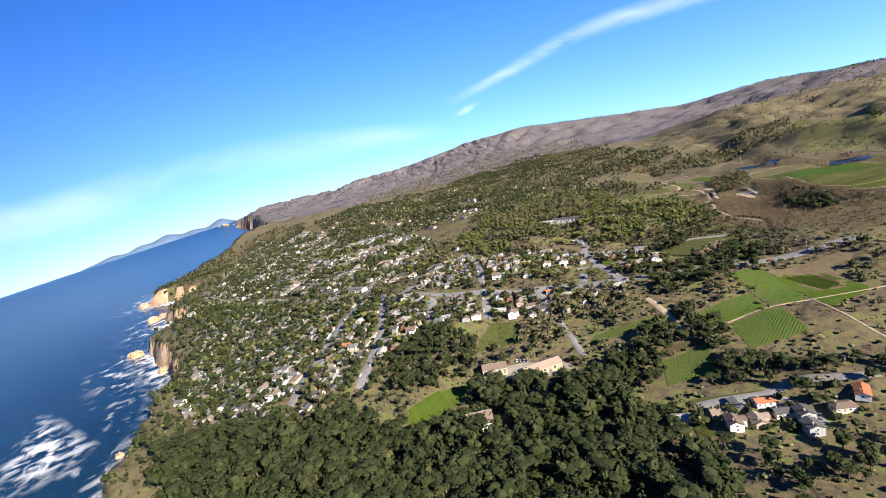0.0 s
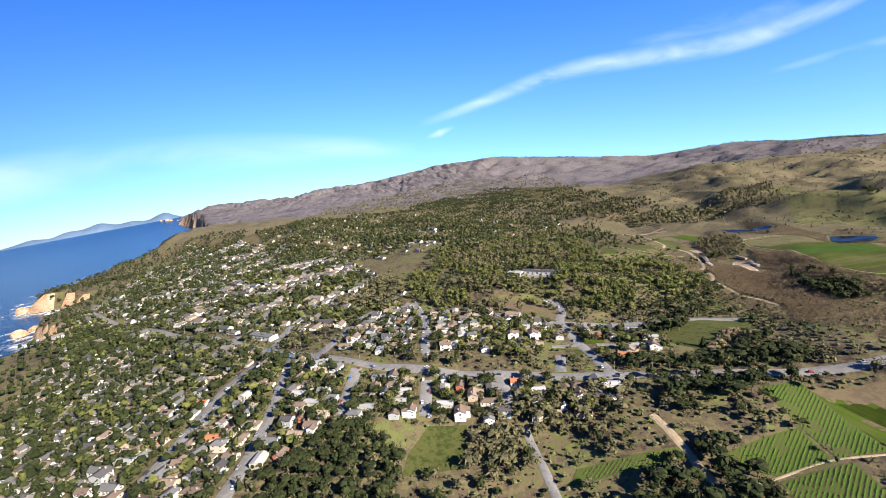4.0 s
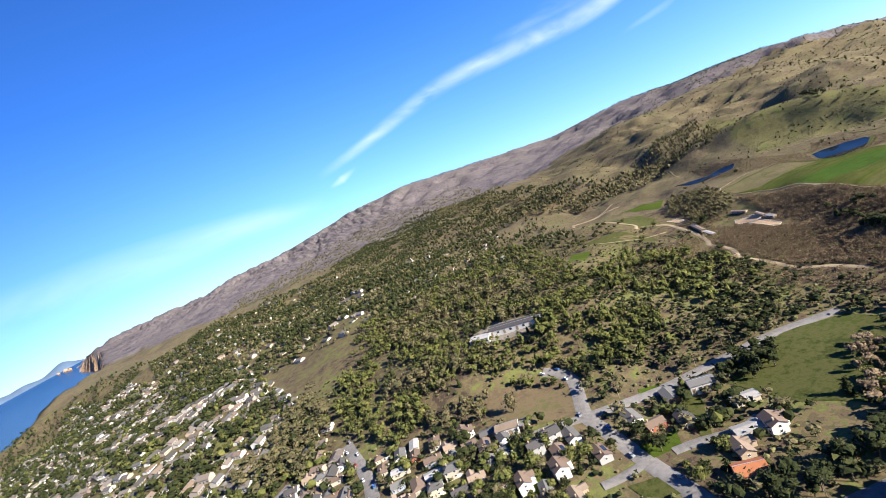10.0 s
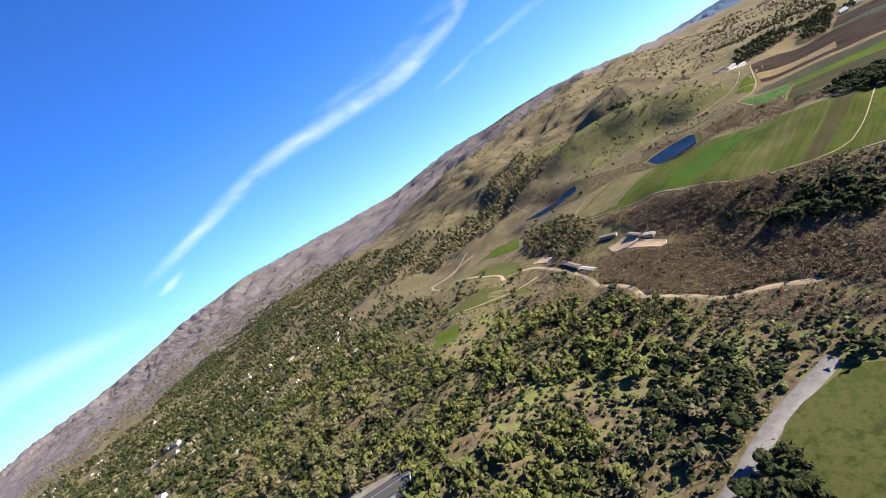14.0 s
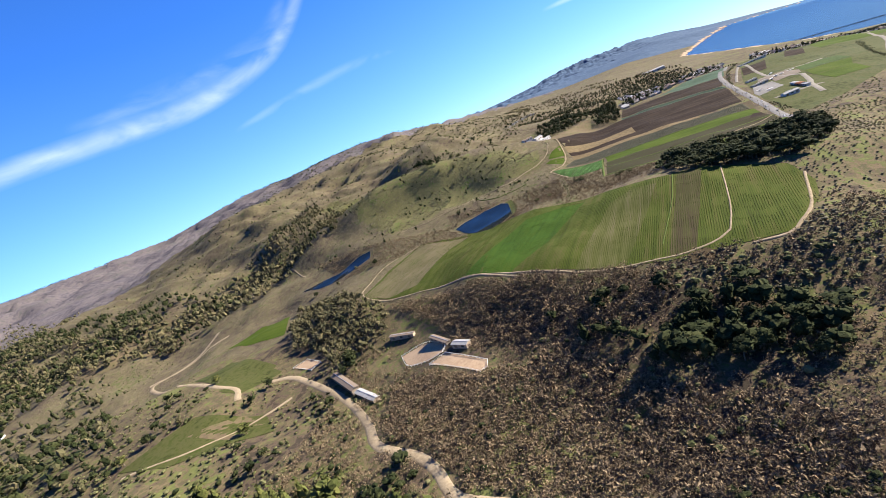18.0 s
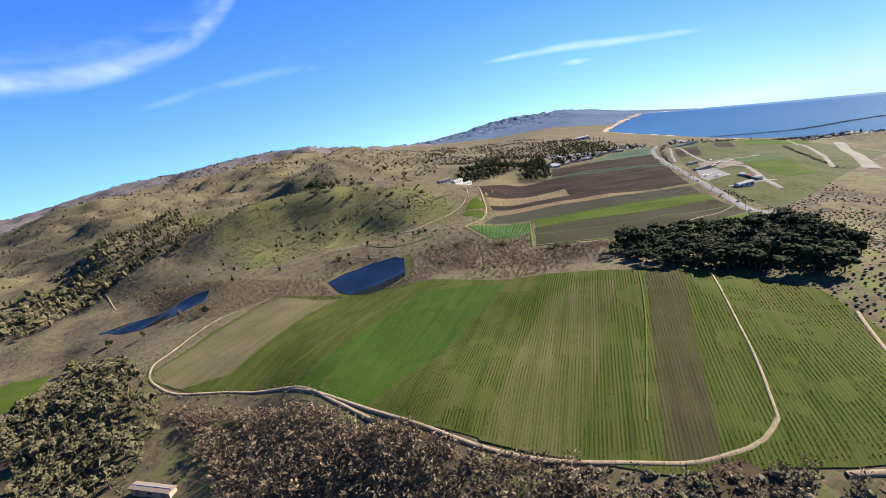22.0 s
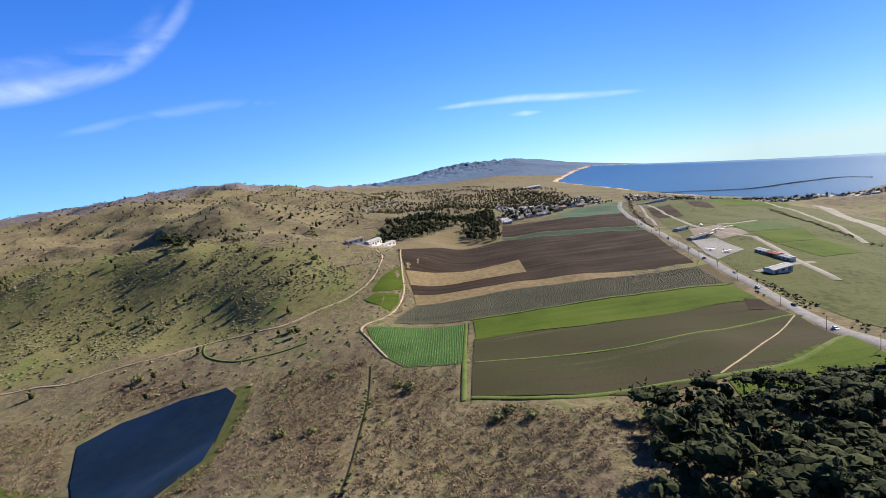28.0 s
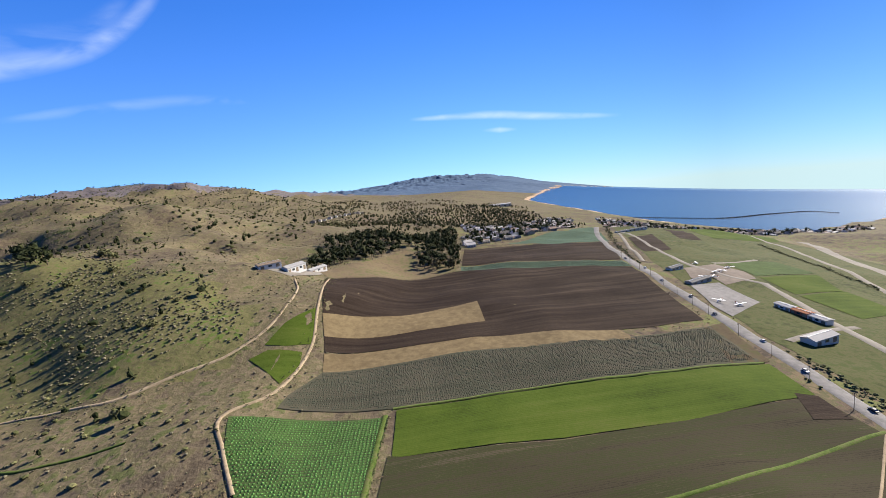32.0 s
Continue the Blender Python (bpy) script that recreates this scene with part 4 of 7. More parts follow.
def wood(name, polys, spacing, height, kinds, leaf, label, seed, category="trees", shapes=None, thin=None):
    """Many trees that nobody could count, within outlines, as one object."""
    pts = np.concatenate([points_in(p, spacing, seed + n) for n, p in enumerate(polys)])
    for pool_poly in (POND_EAST, POND_WEST, ARENA_A, ARENA_B, ARENA_C):
        pts = pts[~(inside(pts[:, 0], pts[:, 1], pool_poly) | (line_distance(pts[:, 0], pts[:, 1], pool_poly + pool_poly[:1])[0] < 3.5))]
    pts = pts[~near_road(pts[:, 0], pts[:, 1], 1.5)]
    rng = np.random.RandomState(seed)
    pts = pts[~np.any([inside(pts[:, 0], pts[:, 1], f) for f in CROPS], 0)]
    if thin is not None:
        pts = pts[waves(pts[:, 0], pts[:, 1], seed + 5, thin[0], 3) > thin[1]]
    pool = shapes or [s for k in kinds for s in TREES[k]]
    size = height * rng.uniform(0.6, 1.25, len(pts))
    where = np.c_[pts, gz(pts[:, 0], pts[:, 1]) - 0.2]
    me = joined(name, pool, where, size, rng.uniform(0, 6.28, len(pts)), [M["bark"], M[leaf]], seed=seed, squash=rng.uniform(0.8, 1.15, len(pts)))
    return tagged(new(name, me), label, category, "", "stuff")


def house_shape(length, depth, height, pitch, hip=0.0):
    """Walls and a gabled or hipped roof with eaves, for houses far off. Materials: 0 walls, 1 roof, 2 windows."""
    l, d, e = length / 2, depth / 2, 0.5
    top = height + d * pitch
    v = [(-l, -d, 0), (l, -d, 0), (l, d, 0), (-l, d, 0), (-l, -d, height), (l, -d, height), (l, d, height), (-l, d, height), (-l, 0, top), (l, 0, top)]
    t = [(0, 1, 5), (0, 5, 4), (1, 2, 6), (1, 6, 5), (2, 3, 7), (2, 7, 6), (3, 0, 4), (3, 4, 7), (4, 8, 7), (5, 6, 9)]
    m = [0] * len(t)
    n = len(v)
    h2, x = height - e * pitch, l + e - hip
    v += [(-l - e, -d - e, h2), (l + e, -d - e, h2), (l + e, d + e, h2), (-l - e, d + e, h2), (-x, 0, top + 0.15), (x, 0, top + 0.15)]
    r = [(0, 1, 5), (0, 5, 4), (2, 3, 4), (2, 4, 5), (3, 0, 4), (1, 2, 5)]
    r = r if hip else r[:4]
    t += [tuple(n + k for k in f) for f in r]
    m += [1] * len(r)
    for wx in np.arange(-l + 1.6, l - 1, 3.2):
        for s in (-1, 1):
            n = len(v)
            y = s * (d + 0.05)
            v += [(wx - 0.6, y, 1.0), (wx + 0.6, y, 1.0), (wx + 0.6, y, 2.2), (wx - 0.6, y, 2.2)]
            t += [(n, n + 1, n + 2), (n, n + 2, n + 3)] if s < 0 else [(n, n + 2, n + 1), (n, n + 3, n + 2)]
            m += [2, 2]
    return np.array(v, float), np.array(t), np.array(m)


HOUSES = [house_shape(12, 8, 2.5, 0.45), house_shape(10, 9, 3.9, 0.4), house_shape(13, 8, 2.5, 0.35, 3.0), house_shape(9, 7, 2.5, 0.5), house_shape(11, 7.5, 3.9, 0.55), house_shape(14, 7, 2.4, 0.3)]
ROADS = {}
CROPS = [FARM_A, FARM_B, FARM_C, FARM_D, FARM_F, FARM_G, FARM_H, TOWN_FIELD, MEADOW_SOUTH]


def near_road(x, y, gap):
    out = np.zeros(np.shape(x), bool)
    for line, width in ROADS.values():
        out |= line_distance(x, y, [tuple(q) for q in line])[0] < width / 2 + gap
    return out


# ---- the land and the sea ----
CX, CY = (GRID_X[:-1, :-1] + GRID_X[1:, 1:]) / 2, (GRID_Y[:-1, :-1] + GRID_Y[1:, 1:]) / 2
off = off_shore(CX, CY)
# cover 3 is the far land whose blue colour holds the haze
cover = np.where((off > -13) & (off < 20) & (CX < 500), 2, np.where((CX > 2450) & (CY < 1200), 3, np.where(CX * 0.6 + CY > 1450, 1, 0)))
cover = np.where((off > -26) & (CX > 1450), 4, cover)
cover = np.where((cover == 0) & inside(CX + 6 * waves(CX, CY, 2, 40, 2), CY, HILLSIDE), 5, cover)
cover = np.where((cover == 0) & (inside(CX, CY, HILL_NORTH) | (CX * 0.6 + CY > 1000) | ((CX > 540) & (CY > 280))) & (CX > 480), 6, cover)
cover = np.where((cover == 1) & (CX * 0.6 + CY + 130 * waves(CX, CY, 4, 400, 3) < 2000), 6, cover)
ground_ob = tagged(new("ground", sheet("ground", GRID_Z, [M["ground"], M["mountain"], M["rock"], M["hazed_hills"], M["sand"], M["meadow"], M["hill_brush"]], cover.ravel())), "rolling coastal land of grass and brown scrub", "ground", "", "structure")
sea_z = np.where(off_shore(GRID_X, GRID_Y) < -70, np.minimum(sea_level(GRID_X, GRID_Y), GRID_Z - 6), sea_level(GRID_X, GRID_Y))
water_ob = tagged(new("water", sheet("water", sea_z, [M["sea"]], None, skip=2)), "blue ocean with white surf along the cliffs", "sea", "", "structure")

# ---- fields ----
FIELDS = [
    ("AIRFIELD", AIRFIELD, "grass", "mown green grass of the airfield"), ("PLATEAU", PLATEAU, "plateau", "green field of low crop in rows on a plateau"),
    ("CABBAGE", CABBAGE, "cabbage", "bright green field of cabbage rows"), ("G", STRIP_GREEN, "lush", "bright green strip of young crop"),
    ("B", BROWN_FIELD_NEAR, "near_soil", "brown harvested strip"), ("BN", STRIP_BROWN_NEAR, "near_soil", "brown harvested strip with green edges"), ("BE", BROWN_END, "near_soil", "brown harvested end of the field"), ("GC", GREEN_CORNER, "lush", "bright green corner of grass"),
    ("GR", STRIP_GREY, "leek", "grey-green strip of crop rows"), ("T", STRIP_TAN, "tan", "tan stubble strip"), ("D", STRIP_DARK, "dark_soil", "dark ploughed field"),
    ("TE", STRIP_TEAL, "teal", "blue-green strip of crop"), ("DF", STRIP_DARK_FAR, "dark_soil", "dark ploughed field"), ("TF", STRIP_TEAL_FAR, "teal", "blue-green strip of crop"),
    ("F", FALLOW, "fallow", "bare fallow field"), ("GA", GREEN_A, "lush", "small bright green paddock"), ("GB", GREEN_B, "lush", "small bright green paddock"),
    ("PA", PADDOCK, "grass", "green horse paddock"), ("PB", PADDOCK_B, "lush", "green paddock by the ranch"), ("ME", MEADOW, "grass", "open green meadow beside the town"),
    ("MR", MEADOW_RANCH, "grass", "green meadow above the ranch road"), ("TR", TAN_RANCH, "fallow", "bare trampled paddock"), ("GX", GREEN_RANCH, "grass", "green paddock beside the ranch"), ("CH", CLEAR_HILL, "fallow", "dry brown clearing on the hill"), ("GP", GREEN_PATCH, "lush", "small green clearing"), ("TO", TOWN_FIELD, "grass", "green lawn between houses"), ("MS", MEADOW_SOUTH, "lush", "green meadow by the cypress wood"),
    ("FA", FARM_A, "rows", "green field of crop rows"), ("FB", FARM_B, "rows", "green and brown field of crop rows"), ("FC", FARM_C, "rows", "green field of crop rows"), ("FD", FARM_D, "brown_soil", "bare brown field"),
    ("LA", LAWN_A, "lush", "bright green lawn between houses"), ("LB", LAWN_B, "grass", "green lawn beside the white house"), ("LC", LAWN_C, "lush", "small green lawn inside a curved drive"), ("LD", LAWN_D, "grass", "grass corner by the road"), ("LE", LAWN_E, "lush", "green back lawn"),
    ("BS", BARE_SLOPE, "fallow", "dry brown slope above the houses"), ("SV", SOUTH_VERGE, "grass", "green verge along the road"), ("SL", SOUTH_LAWN, "grass", "green lawn between trees"), ("FB2", FIELD_BARE, "brown_soil", "bare brown end of the crop strip"),
    ("FE", FARM_E, "fallow", "bare reddish brown field"), ("FF", FARM_F, "rows", "green field of crop rows"), ("FG", FARM_G, "lush", "bright green field"), ("FH", FARM_H, "rows", "green field of crop rows"),
]
M["plateau"] = field_material("plateau crop", ((0.0408, 0.0476, 0.0136), (0.051, 0.0714, 0.0122), (0.0714, 0.0782, 0.019), (0.085, 0.0748, 0.0306)), 168, 0.75, 0.10, 0.45)
M["plateau_lush"] = field_material("plateau lush crop", ((0.0288, 0.054, 0.0101), (0.0396, 0.0792, 0.0115), (0.054, 0.0864, 0.013)), 168, 0.75, 0.08, 0.4)
M["plateau_pale"] = field_material("plateau dry crop", ((0.0476, 0.0578, 0.015), (0.0748, 0.0782, 0.0238), (0.102, 0.0918, 0.0476)), 168, 0.75, 0.10, 0.5)
M["plateau_brown"] = field_material("plateau bare strip", ((0.0374, 0.0306, 0.0177), (0.0578, 0.0462, 0.0245), (0.051, 0.0544, 0.0177), (0.0816, 0.0626, 0.0354)), 168, 0.75, 0.08, 0.4, 0.06)
M["plateau_tan"] = field_material("plateau stubble", ((0.088, 0.084, 0.036), (0.116, 0.1, 0.052), (0.136, 0.108, 0.072)), 160, 0.9, 0.05, 0.4)
M["cabbage"] = field_material("cabbage rows", ((0.040, 0.045, 0.022), (0.050, 0.085, 0.026), (0.065, 0.115, 0.032)), 90, 1.0, 0.16, 0.2)
M["leek"] = field_material("grey crop rows", ((0.048, 0.0416, 0.0288), (0.06, 0.0608, 0.04), (0.076, 0.0656, 0.0464), (0.068, 0.0784, 0.0496)), 96, 0.6, 0.03, 0.45)
M["teal"] = field_material("blue-green crop rows", ((0.050, 0.070, 0.045), (0.060, 0.092, 0.062), (0.075, 0.11, 0.075)), 96, 0.9, 0.08, 0.4)
M["dark_soil"] = field_material("dark soil", ((0.016, 0.011, 0.0085), (0.026, 0.018, 0.0135), (0.036, 0.026, 0.019), (0.060, 0.044, 0.031)), 98, 0.7, 0.05, 0.5)
M["near_soil"] = field_material("harvested soil", ((0.026, 0.022, 0.014), (0.046, 0.038, 0.024), (0.034, 0.039, 0.015), (0.070, 0.055, 0.037)), 97, 0.6, 0.05, 0.45, 0.012)
M["lush"] = field_material("young crop", ((0.032, 0.0464, 0.008), (0.0464, 0.0704, 0.0096), (0.06, 0.084, 0.0128), (0.076, 0.088, 0.0208)), 97, 0.8, 0.04, 0.35, 0.04)
M["margin"] = material("grass margin", ((0.052, 0.080, 0.016), (0.075, 0.105, 0.022), (0.10, 0.105, 0.04)), 0.15, 0.95, 0.1)
M["rows"] = rows_material("farm rows", (0.075, 0.065, 0.03), (0.06, 0.10, 0.016), 65, 1.8, 0.5)
M["dark_grass"] = material("dark grass", ((0.035, 0.055, 0.012), (0.05, 0.08, 0.018)), 0.04, 0.95, 0.2)
M["worn"] = material("worn asphalt", ((0.13, 0.105, 0.085), (0.17, 0.14, 0.115)), 0.05, 0.9, 0.03)
for key, poly, mat, label in FIELDS:
    lift = 0.10 if key == "AIRFIELD" else 0.19
    tagged(new("field", drape("field", poly, M[mat], lift)), label, "field", "fields", "structure")
for poly, mat, label in ((PLATEAU_TAN, "plateau_tan", "pale tan end of the plateau field"), (PLATEAU_BROWN, "plateau_brown", "brown strip across the plateau field"), (PLATEAU_LUSH, "plateau_lush", "bright green strip of the plateau field"),
                         (PLATEAU_PALE, "plateau_pale", "pale dry strip of the plateau field"), (DARK_PLOT_A, "dark_soil", "dark ploughed plot on the airfield"), (DARK_PLOT_B, "dark_soil", "dark ploughed plot on the airfield"), (GRASS_DARK, "dark_grass", "dark green plot of grass on the airfield"), (GRASS_BRIGHT, "lush", "bright green plot on the airfield"), (GRASS_BRIGHT_B, "lush", "bright green plot on the airfield"), (GRASS_FAR, "lush", "bright green grass at the end of the airfield"), (DARK_WET, "dark_soil", "dark damp soil at the field end"),
                         (CLEAR_A, "fallow", "bare brown clearing on the hill"), (CLEAR_B, "fallow", "dry brown clearing"), (CLEAR_C, "fallow", "dry brown clearing"), (POND_BANK, "grass", "green bank of the pond")):
    tagged(new("field", drape("field", poly, M[mat], 0.27)), label, "field", "fields", "structure")
tagged(new("field", drape("field", PATCH_TAN, M["tan"], 0.27)), "tan stubble patch on the dark field", "field", "fields", "structure")
for poly, mat, label in ((ARENA_A, "sand", "oval sand riding arena"), (ARENA_B, "sand", "rectangular sand riding arena"), (ARENA_C, "sand", "small sand riding pen"), (APRON_BROWN, "worn", "brownish worn apron of the airfield"), (APRON_GREY, "asphalt", "grey asphalt apron of the airfield"),
                         (FARMYARD, "paving", "pale farmyard"), (BIRD_PIT, "brown_soil", "bare rubble patch by the field"), (SCHOOL_YARD, "paving", "paved yard on the hill"), (BARNYARD, "paving", "paved yard by the barn")):
    tagged(new("yard", drape("yard", poly, M[mat], 0.25)), label, "yard", "", "structure")
for poly in (POND_EAST, POND_WEST):
    tagged(new("pond", drape("pond", poly, M["pond"], 0.3)), "dark blue pond with a bare sandy rim", "pond", "ponds", "structure")

# ---- roads ----
for name, line, width, mat, label in (
        ("highway", HWY_TOWN, 7.5, "asphalt", "grey asphalt highway through the town"), ("highway", HWY_PLAIN[:4] + HWY_PLAIN[5:6] + HWY_PLAIN[4:5] + HWY_PLAIN[6:], 4.6, "asphalt", "grey asphalt highway beside the airfield"),
        ("road", ROAD_SCHOOL, 7, "asphalt", "asphalt road up to the hill"), ("road", ROAD_LANE, 5.5, "asphalt", "narrow asphalt lane"),
        *[("street", s, 6.5, "asphalt", "pale asphalt street between houses") for s in (STREET_A, STREET_B, STREET_C, STREET_D, STREET_E, STREET_F, STREET_G, STREET_H, STREET_I, STREET_K)],
        ("lane", FARM_LANE, 4, "asphalt", "narrow lane past the farm"), ("lane", FARM_TRACK, 4, "dirt", "dirt lane between fields"), ("dirt_road", RANCH_ROAD, 3.4, "dirt", "pale dirt road to the ranch"),
        ("dirt_road", RANCH_LOOP, 3.2, "dirt", "pale dirt road winding past the ranch"), ("dirt_road", RANCH_PATH, 1.6, "dirt", "dirt path across the meadow"), ("trail", HILL_TRACK, 1.0, "dirt", "narrow dirt trail on the hill"), ("dirt_road", QUARRY_ROAD[1:-1], 4.5, "dirt", "pale dirt road up the valley"), ("trail", TRAIL_EAST, 0.9, "dirt", "pale dirt trail round the hill"),
        ("trail", TRAIL_LOOP, 0.7, "margin", "grassy path through the brush"), ("dirt_road", FIELD_ROAD, 0.95, "dirt", "dirt track along the fields"), ("dirt_road", PLATEAU_ROAD[:-1], 1.1, "dirt", "dirt track round the plateau field"), ("dirt_road", PLATEAU_INNER, 0.7, "dirt", "dirt track across the field"),
        ("dirt_road", PLATEAU_RIM, 1.0, "dirt", "dirt track along the plateau rim"), ("dirt_road", PLATEAU_RIM_B, 1.1, "dirt", "dirt track along the plateau rim"),
        ("street", SOUTH_ROAD, 5, "asphalt", "asphalt road below the wood"), ("street", SOUTH_STREET, 4, "asphalt", "narrow asphalt street between houses"), ("street", STREET_M, 4.5, "asphalt", "asphalt street between lawns"), ("street", DRIVE, 4, "asphalt", "paved drive between houses"), ("dirt_road", FARM_LANE_EAST, 1.6, "dirt", "dirt lane between crop fields"), ("dirt_road", FARM_LANE_MID, 1.3, "dirt", "dirt lane between crop fields"), ("runway", RUNWAY, 9, "paving", "pale runway"), *[("taxiway", t, w, "paving", "pale taxiway") for t, w in ((TAXI_WIDE, 3.6), (TAXI_WIDE_B, 2.6), (TAXI_NORTH, 3.6), (TAXI_CROSS, 3), (TAXI_EAST, 3.4), (TAXI_ROAD, 2.4))], *[("grass_margin", g, w, "margin", "bright green grass margin between fields") for g, w in ((MARGIN_MID, 1.0), (MARGIN_LOW, 1.6), (MARGIN_LANE, 1.4), (MARGIN_TOP, 1.0), (MARGIN_WEST, 0.7), (MARGIN_FURROW, 0.5))], ("dirt_road", TRACK_DIAGONAL, 0.5, "dirt", "thin dirt track across the brown field"), ("ditch", DITCH, 0.8, "brown_soil", "bare ditch through the thicket")):
    ROADS[len(ROADS)] = (line, width)
    tagged(new(name, ribbon(name, line, width, M[mat], 0.32, 3.0)), label, "road", "", "structure")

# ---- woods and thickets ----
wood("cypress_wood", [WOOD_CYPRESS, [(-234, 211), (56, 104), (60, 60), (20, 20), (-90, 20), (-215, 90)]], 7.5, 14, (), "cypress", "dark green cypress wood above the cliffs", 1, "trees", NEAR_TREES)
wood("tree_belt", [WOOD_DARK_STRIP, WOOD_HWY, WOOD_FARM], 7, 10, (), "cypress", "belt of dark cypress trees beside fields", 2, "trees", NEAR_TREES, thin=(45, -0.75))
wood("tree_belt", [[(60, 128), (86, 122), (70, 60), (55, 60)], [(84, 72), (112, 60), (150, 40), (60, 30)], [(130, 95), (170, 75), (205, 60), (190, 100), (150, 112)]], 8, 9, (), "cypress", "dark trees round the houses below the wood", 32, "trees", NEAR_TREES, thin=(30, -0.4))
wood("tree_belt", [WOOD_TOWN_A], 6.5, 9, (), "cypress", "belt of dark green pines below the town", 31, "trees", NEAR_TREES)
wood("tree_belt", [WOOD_TOWN_B, WOOD_MID], 7, 9, ("round", "flat"), "eucalypt", "grey-green trees between the houses", 3)
wood("hill_wood", [WOOD_HILL_A, WOOD_EUC_MID], 6.2, 6.8, ("tall", "round"), "pine", "green pine and eucalyptus trees on the hill", 4, thin=(75, -0.05))
wood("hill_wood", [WOOD_HILL_A, WOOD_SCHOOL_W], 7.0, 6.5, ("round", "cone"), "cypress", "dark green oaks and pines on the hill", 41, thin=(60, 0.15))
wood("hill_wood", [WOOD_SCHOOL_W, WOOD_EUC_MID], 7.5, 8.5, ("tall", "round"), "eucalypt", "grey-green eucalyptus trees by the school", 42, thin=(60, -0.2))
wood("hill_wood", [WOOD_SCHOOL, WOOD_OAK], 7, 9, ("round", "cone"), "pine", "green pine wood below the school", 5, thin=(60, -0.1))
wood("far_wood", [WOOD_HILL_B, WOOD_HILL_C, TOWN_FOREST], 10.0, 9.0, (), "cypress", "dark wood on the far hills", 6, "trees", FAR_TREES, thin=(190, -0.3))
wood("far_wood", [WOOD_HILL_B, TOWN_FOREST], 16, 9.0, (), "eucalypt", "brown-green eucalyptus trees on the far hills", 16, "trees", FAR_TREES, thin=(150, -0.2))
wood("scrub_thicket", [SCRUB_ROUND, RIM_SLOPE], 4.2, 2.8, (), "scrub", "round green coastal scrub bushes", 7, "bushes", BUSHES)
wood("scrub_thicket", [SCRUB_RIM, HILLSIDE], 2.7, 1.2, (), "sage", "low grey-green scrub on the open hill", 17, "bushes", TUFTS, thin=(60, -0.2))
wood("hill_scrub", [HILL_NORTH], 9, 1.7, (), "scrub", "brown scrub on the far hills", 18, "bushes", TUFTS, thin=(120, -0.2))
wood("hill_trees", [HILL_NORTH], 15, 4.2, (), "cypress", "scattered dark trees on the far hills", 19, "trees", FAR_TREES, thin=(110, 0.0))
wood("willow_thicket", [THICKET_WILLOW, THICKET_NORTH, THICKET_NEAR], 2.6, 3.6, (), "willow", "grey-brown bare willow thicket in the valley", 8, "bushes", TWIGS)
wood("willow_thicket", [THICKET_POND, THICKET_EAST], 2.3, 1.8, (), "willow", "reddish brown bare thicket by the ponds", 9, "bushes", TWIGS)
wood("valley_wood", [WOOD_VALLEY, BIG_TREE], 5.0, 8, (), "cypress", "dark green pines in the shaded valley", 10, "trees", NEAR_TREES)
wood("valley_wood", [WOOD_VALLEY_UP], 6.5, 6.5, ("round", "cone"), "cypress", "dark green pines on the valley side", 52, thin=(40, -0.2))
wood("ranch_wood", [WOOD_RANCH], 5.2, 6.5, ("tall", "round"), "eucalypt", "grey-green eucalyptus trees by the ranch", 11)
wood("eucalyptus_grove", [WOOD_EUC_EAST, WOOD_EUC_SOUTH], 4.4, 6.8, (), "cypress", "tall dark eucalyptus grove beside the field", 12, "trees", NEAR_TREES)
wood("ridge_wood", [WOOD_RIDGE], 6.5, 6, ("tall", "cone"), "eucalypt", "brown-green wood on the ridge", 13, thin=(60, -0.4))
wood("ridge_wood", [WOOD_BAND, WOOD_GULLY], 9, 9, (), "eucalypt", "brown eucalyptus wood along the valley", 53, "trees", FAR_TREES, thin=(120, -0.6))
wood("ridge_wood", [WOOD_RIDGE, WOOD_GULLY], 11, 6.5, (), "cypress", "dark green conifers in the valley wood", 54, "trees", FAR_TREES, thin=(90, -0.3))
wood("far_wood", [WOOD_SLOPE], 12, 8, (), "cypress", "dark trees over the upper slopes", 55, "trees", FAR_TREES, thin=(130, -0.3))
wood("far_wood", [WOOD_SLOPE, WOOD_FOOT], 19, 9, (), "eucalypt", "brown-green trees over the upper slopes", 56, "trees", FAR_TREES, thin=(170, -0.4))
wood("farm_wood", [WOOD_FARM_EAST, WOOD_KNOLL], 6, 7, ("tall", "round"), "cypress", "dark tree row beside the farm", 14)
wood("far_wood", [WOOD_FAR_EAST, TOWN_FAR_EAST, HARBOUR_TOWN], 13, 6, (), "cypress", "dark trees among far houses", 15, "trees", FAR_TREES)

wood("south_trees", [SOUTH_TREES], 5.5, 7.5, (), "cypress", "dark green trees beside the highway", 43, "trees", NEAR_TREES)
wood("willow_clump", [WILLOW_CLUMP], 4.5, 5, (), "willow", "brown bare trees on the meadow", 44, "trees", NEAR_TREES)
wood("garden_wood", [BACK_GARDENS], 7, 7, (), "pine", "green trees behind the houses", 45, "trees", NEAR_TREES)
wood("oak_wood", [OAK_DENSE, OAK_SLOPE], 6, 5.8, ("round", "bush"), "cypress", "dark green oaks on the slope", 46, thin=(45, -0.15))
wood("far_wood", [EAST_PLAIN], 13, 6.5, (), "eucalypt", "dark wood between the far town and the hills", 51, "trees", FAR_TREES, thin=(160, 0.0))
wood("far_wood", [EAST_TOWN, EAST_WOOD], 9, 5.0, (), "cypress", "dark trees among the far houses", 47, "trees", FAR_TREES, thin=(90, -0.5))
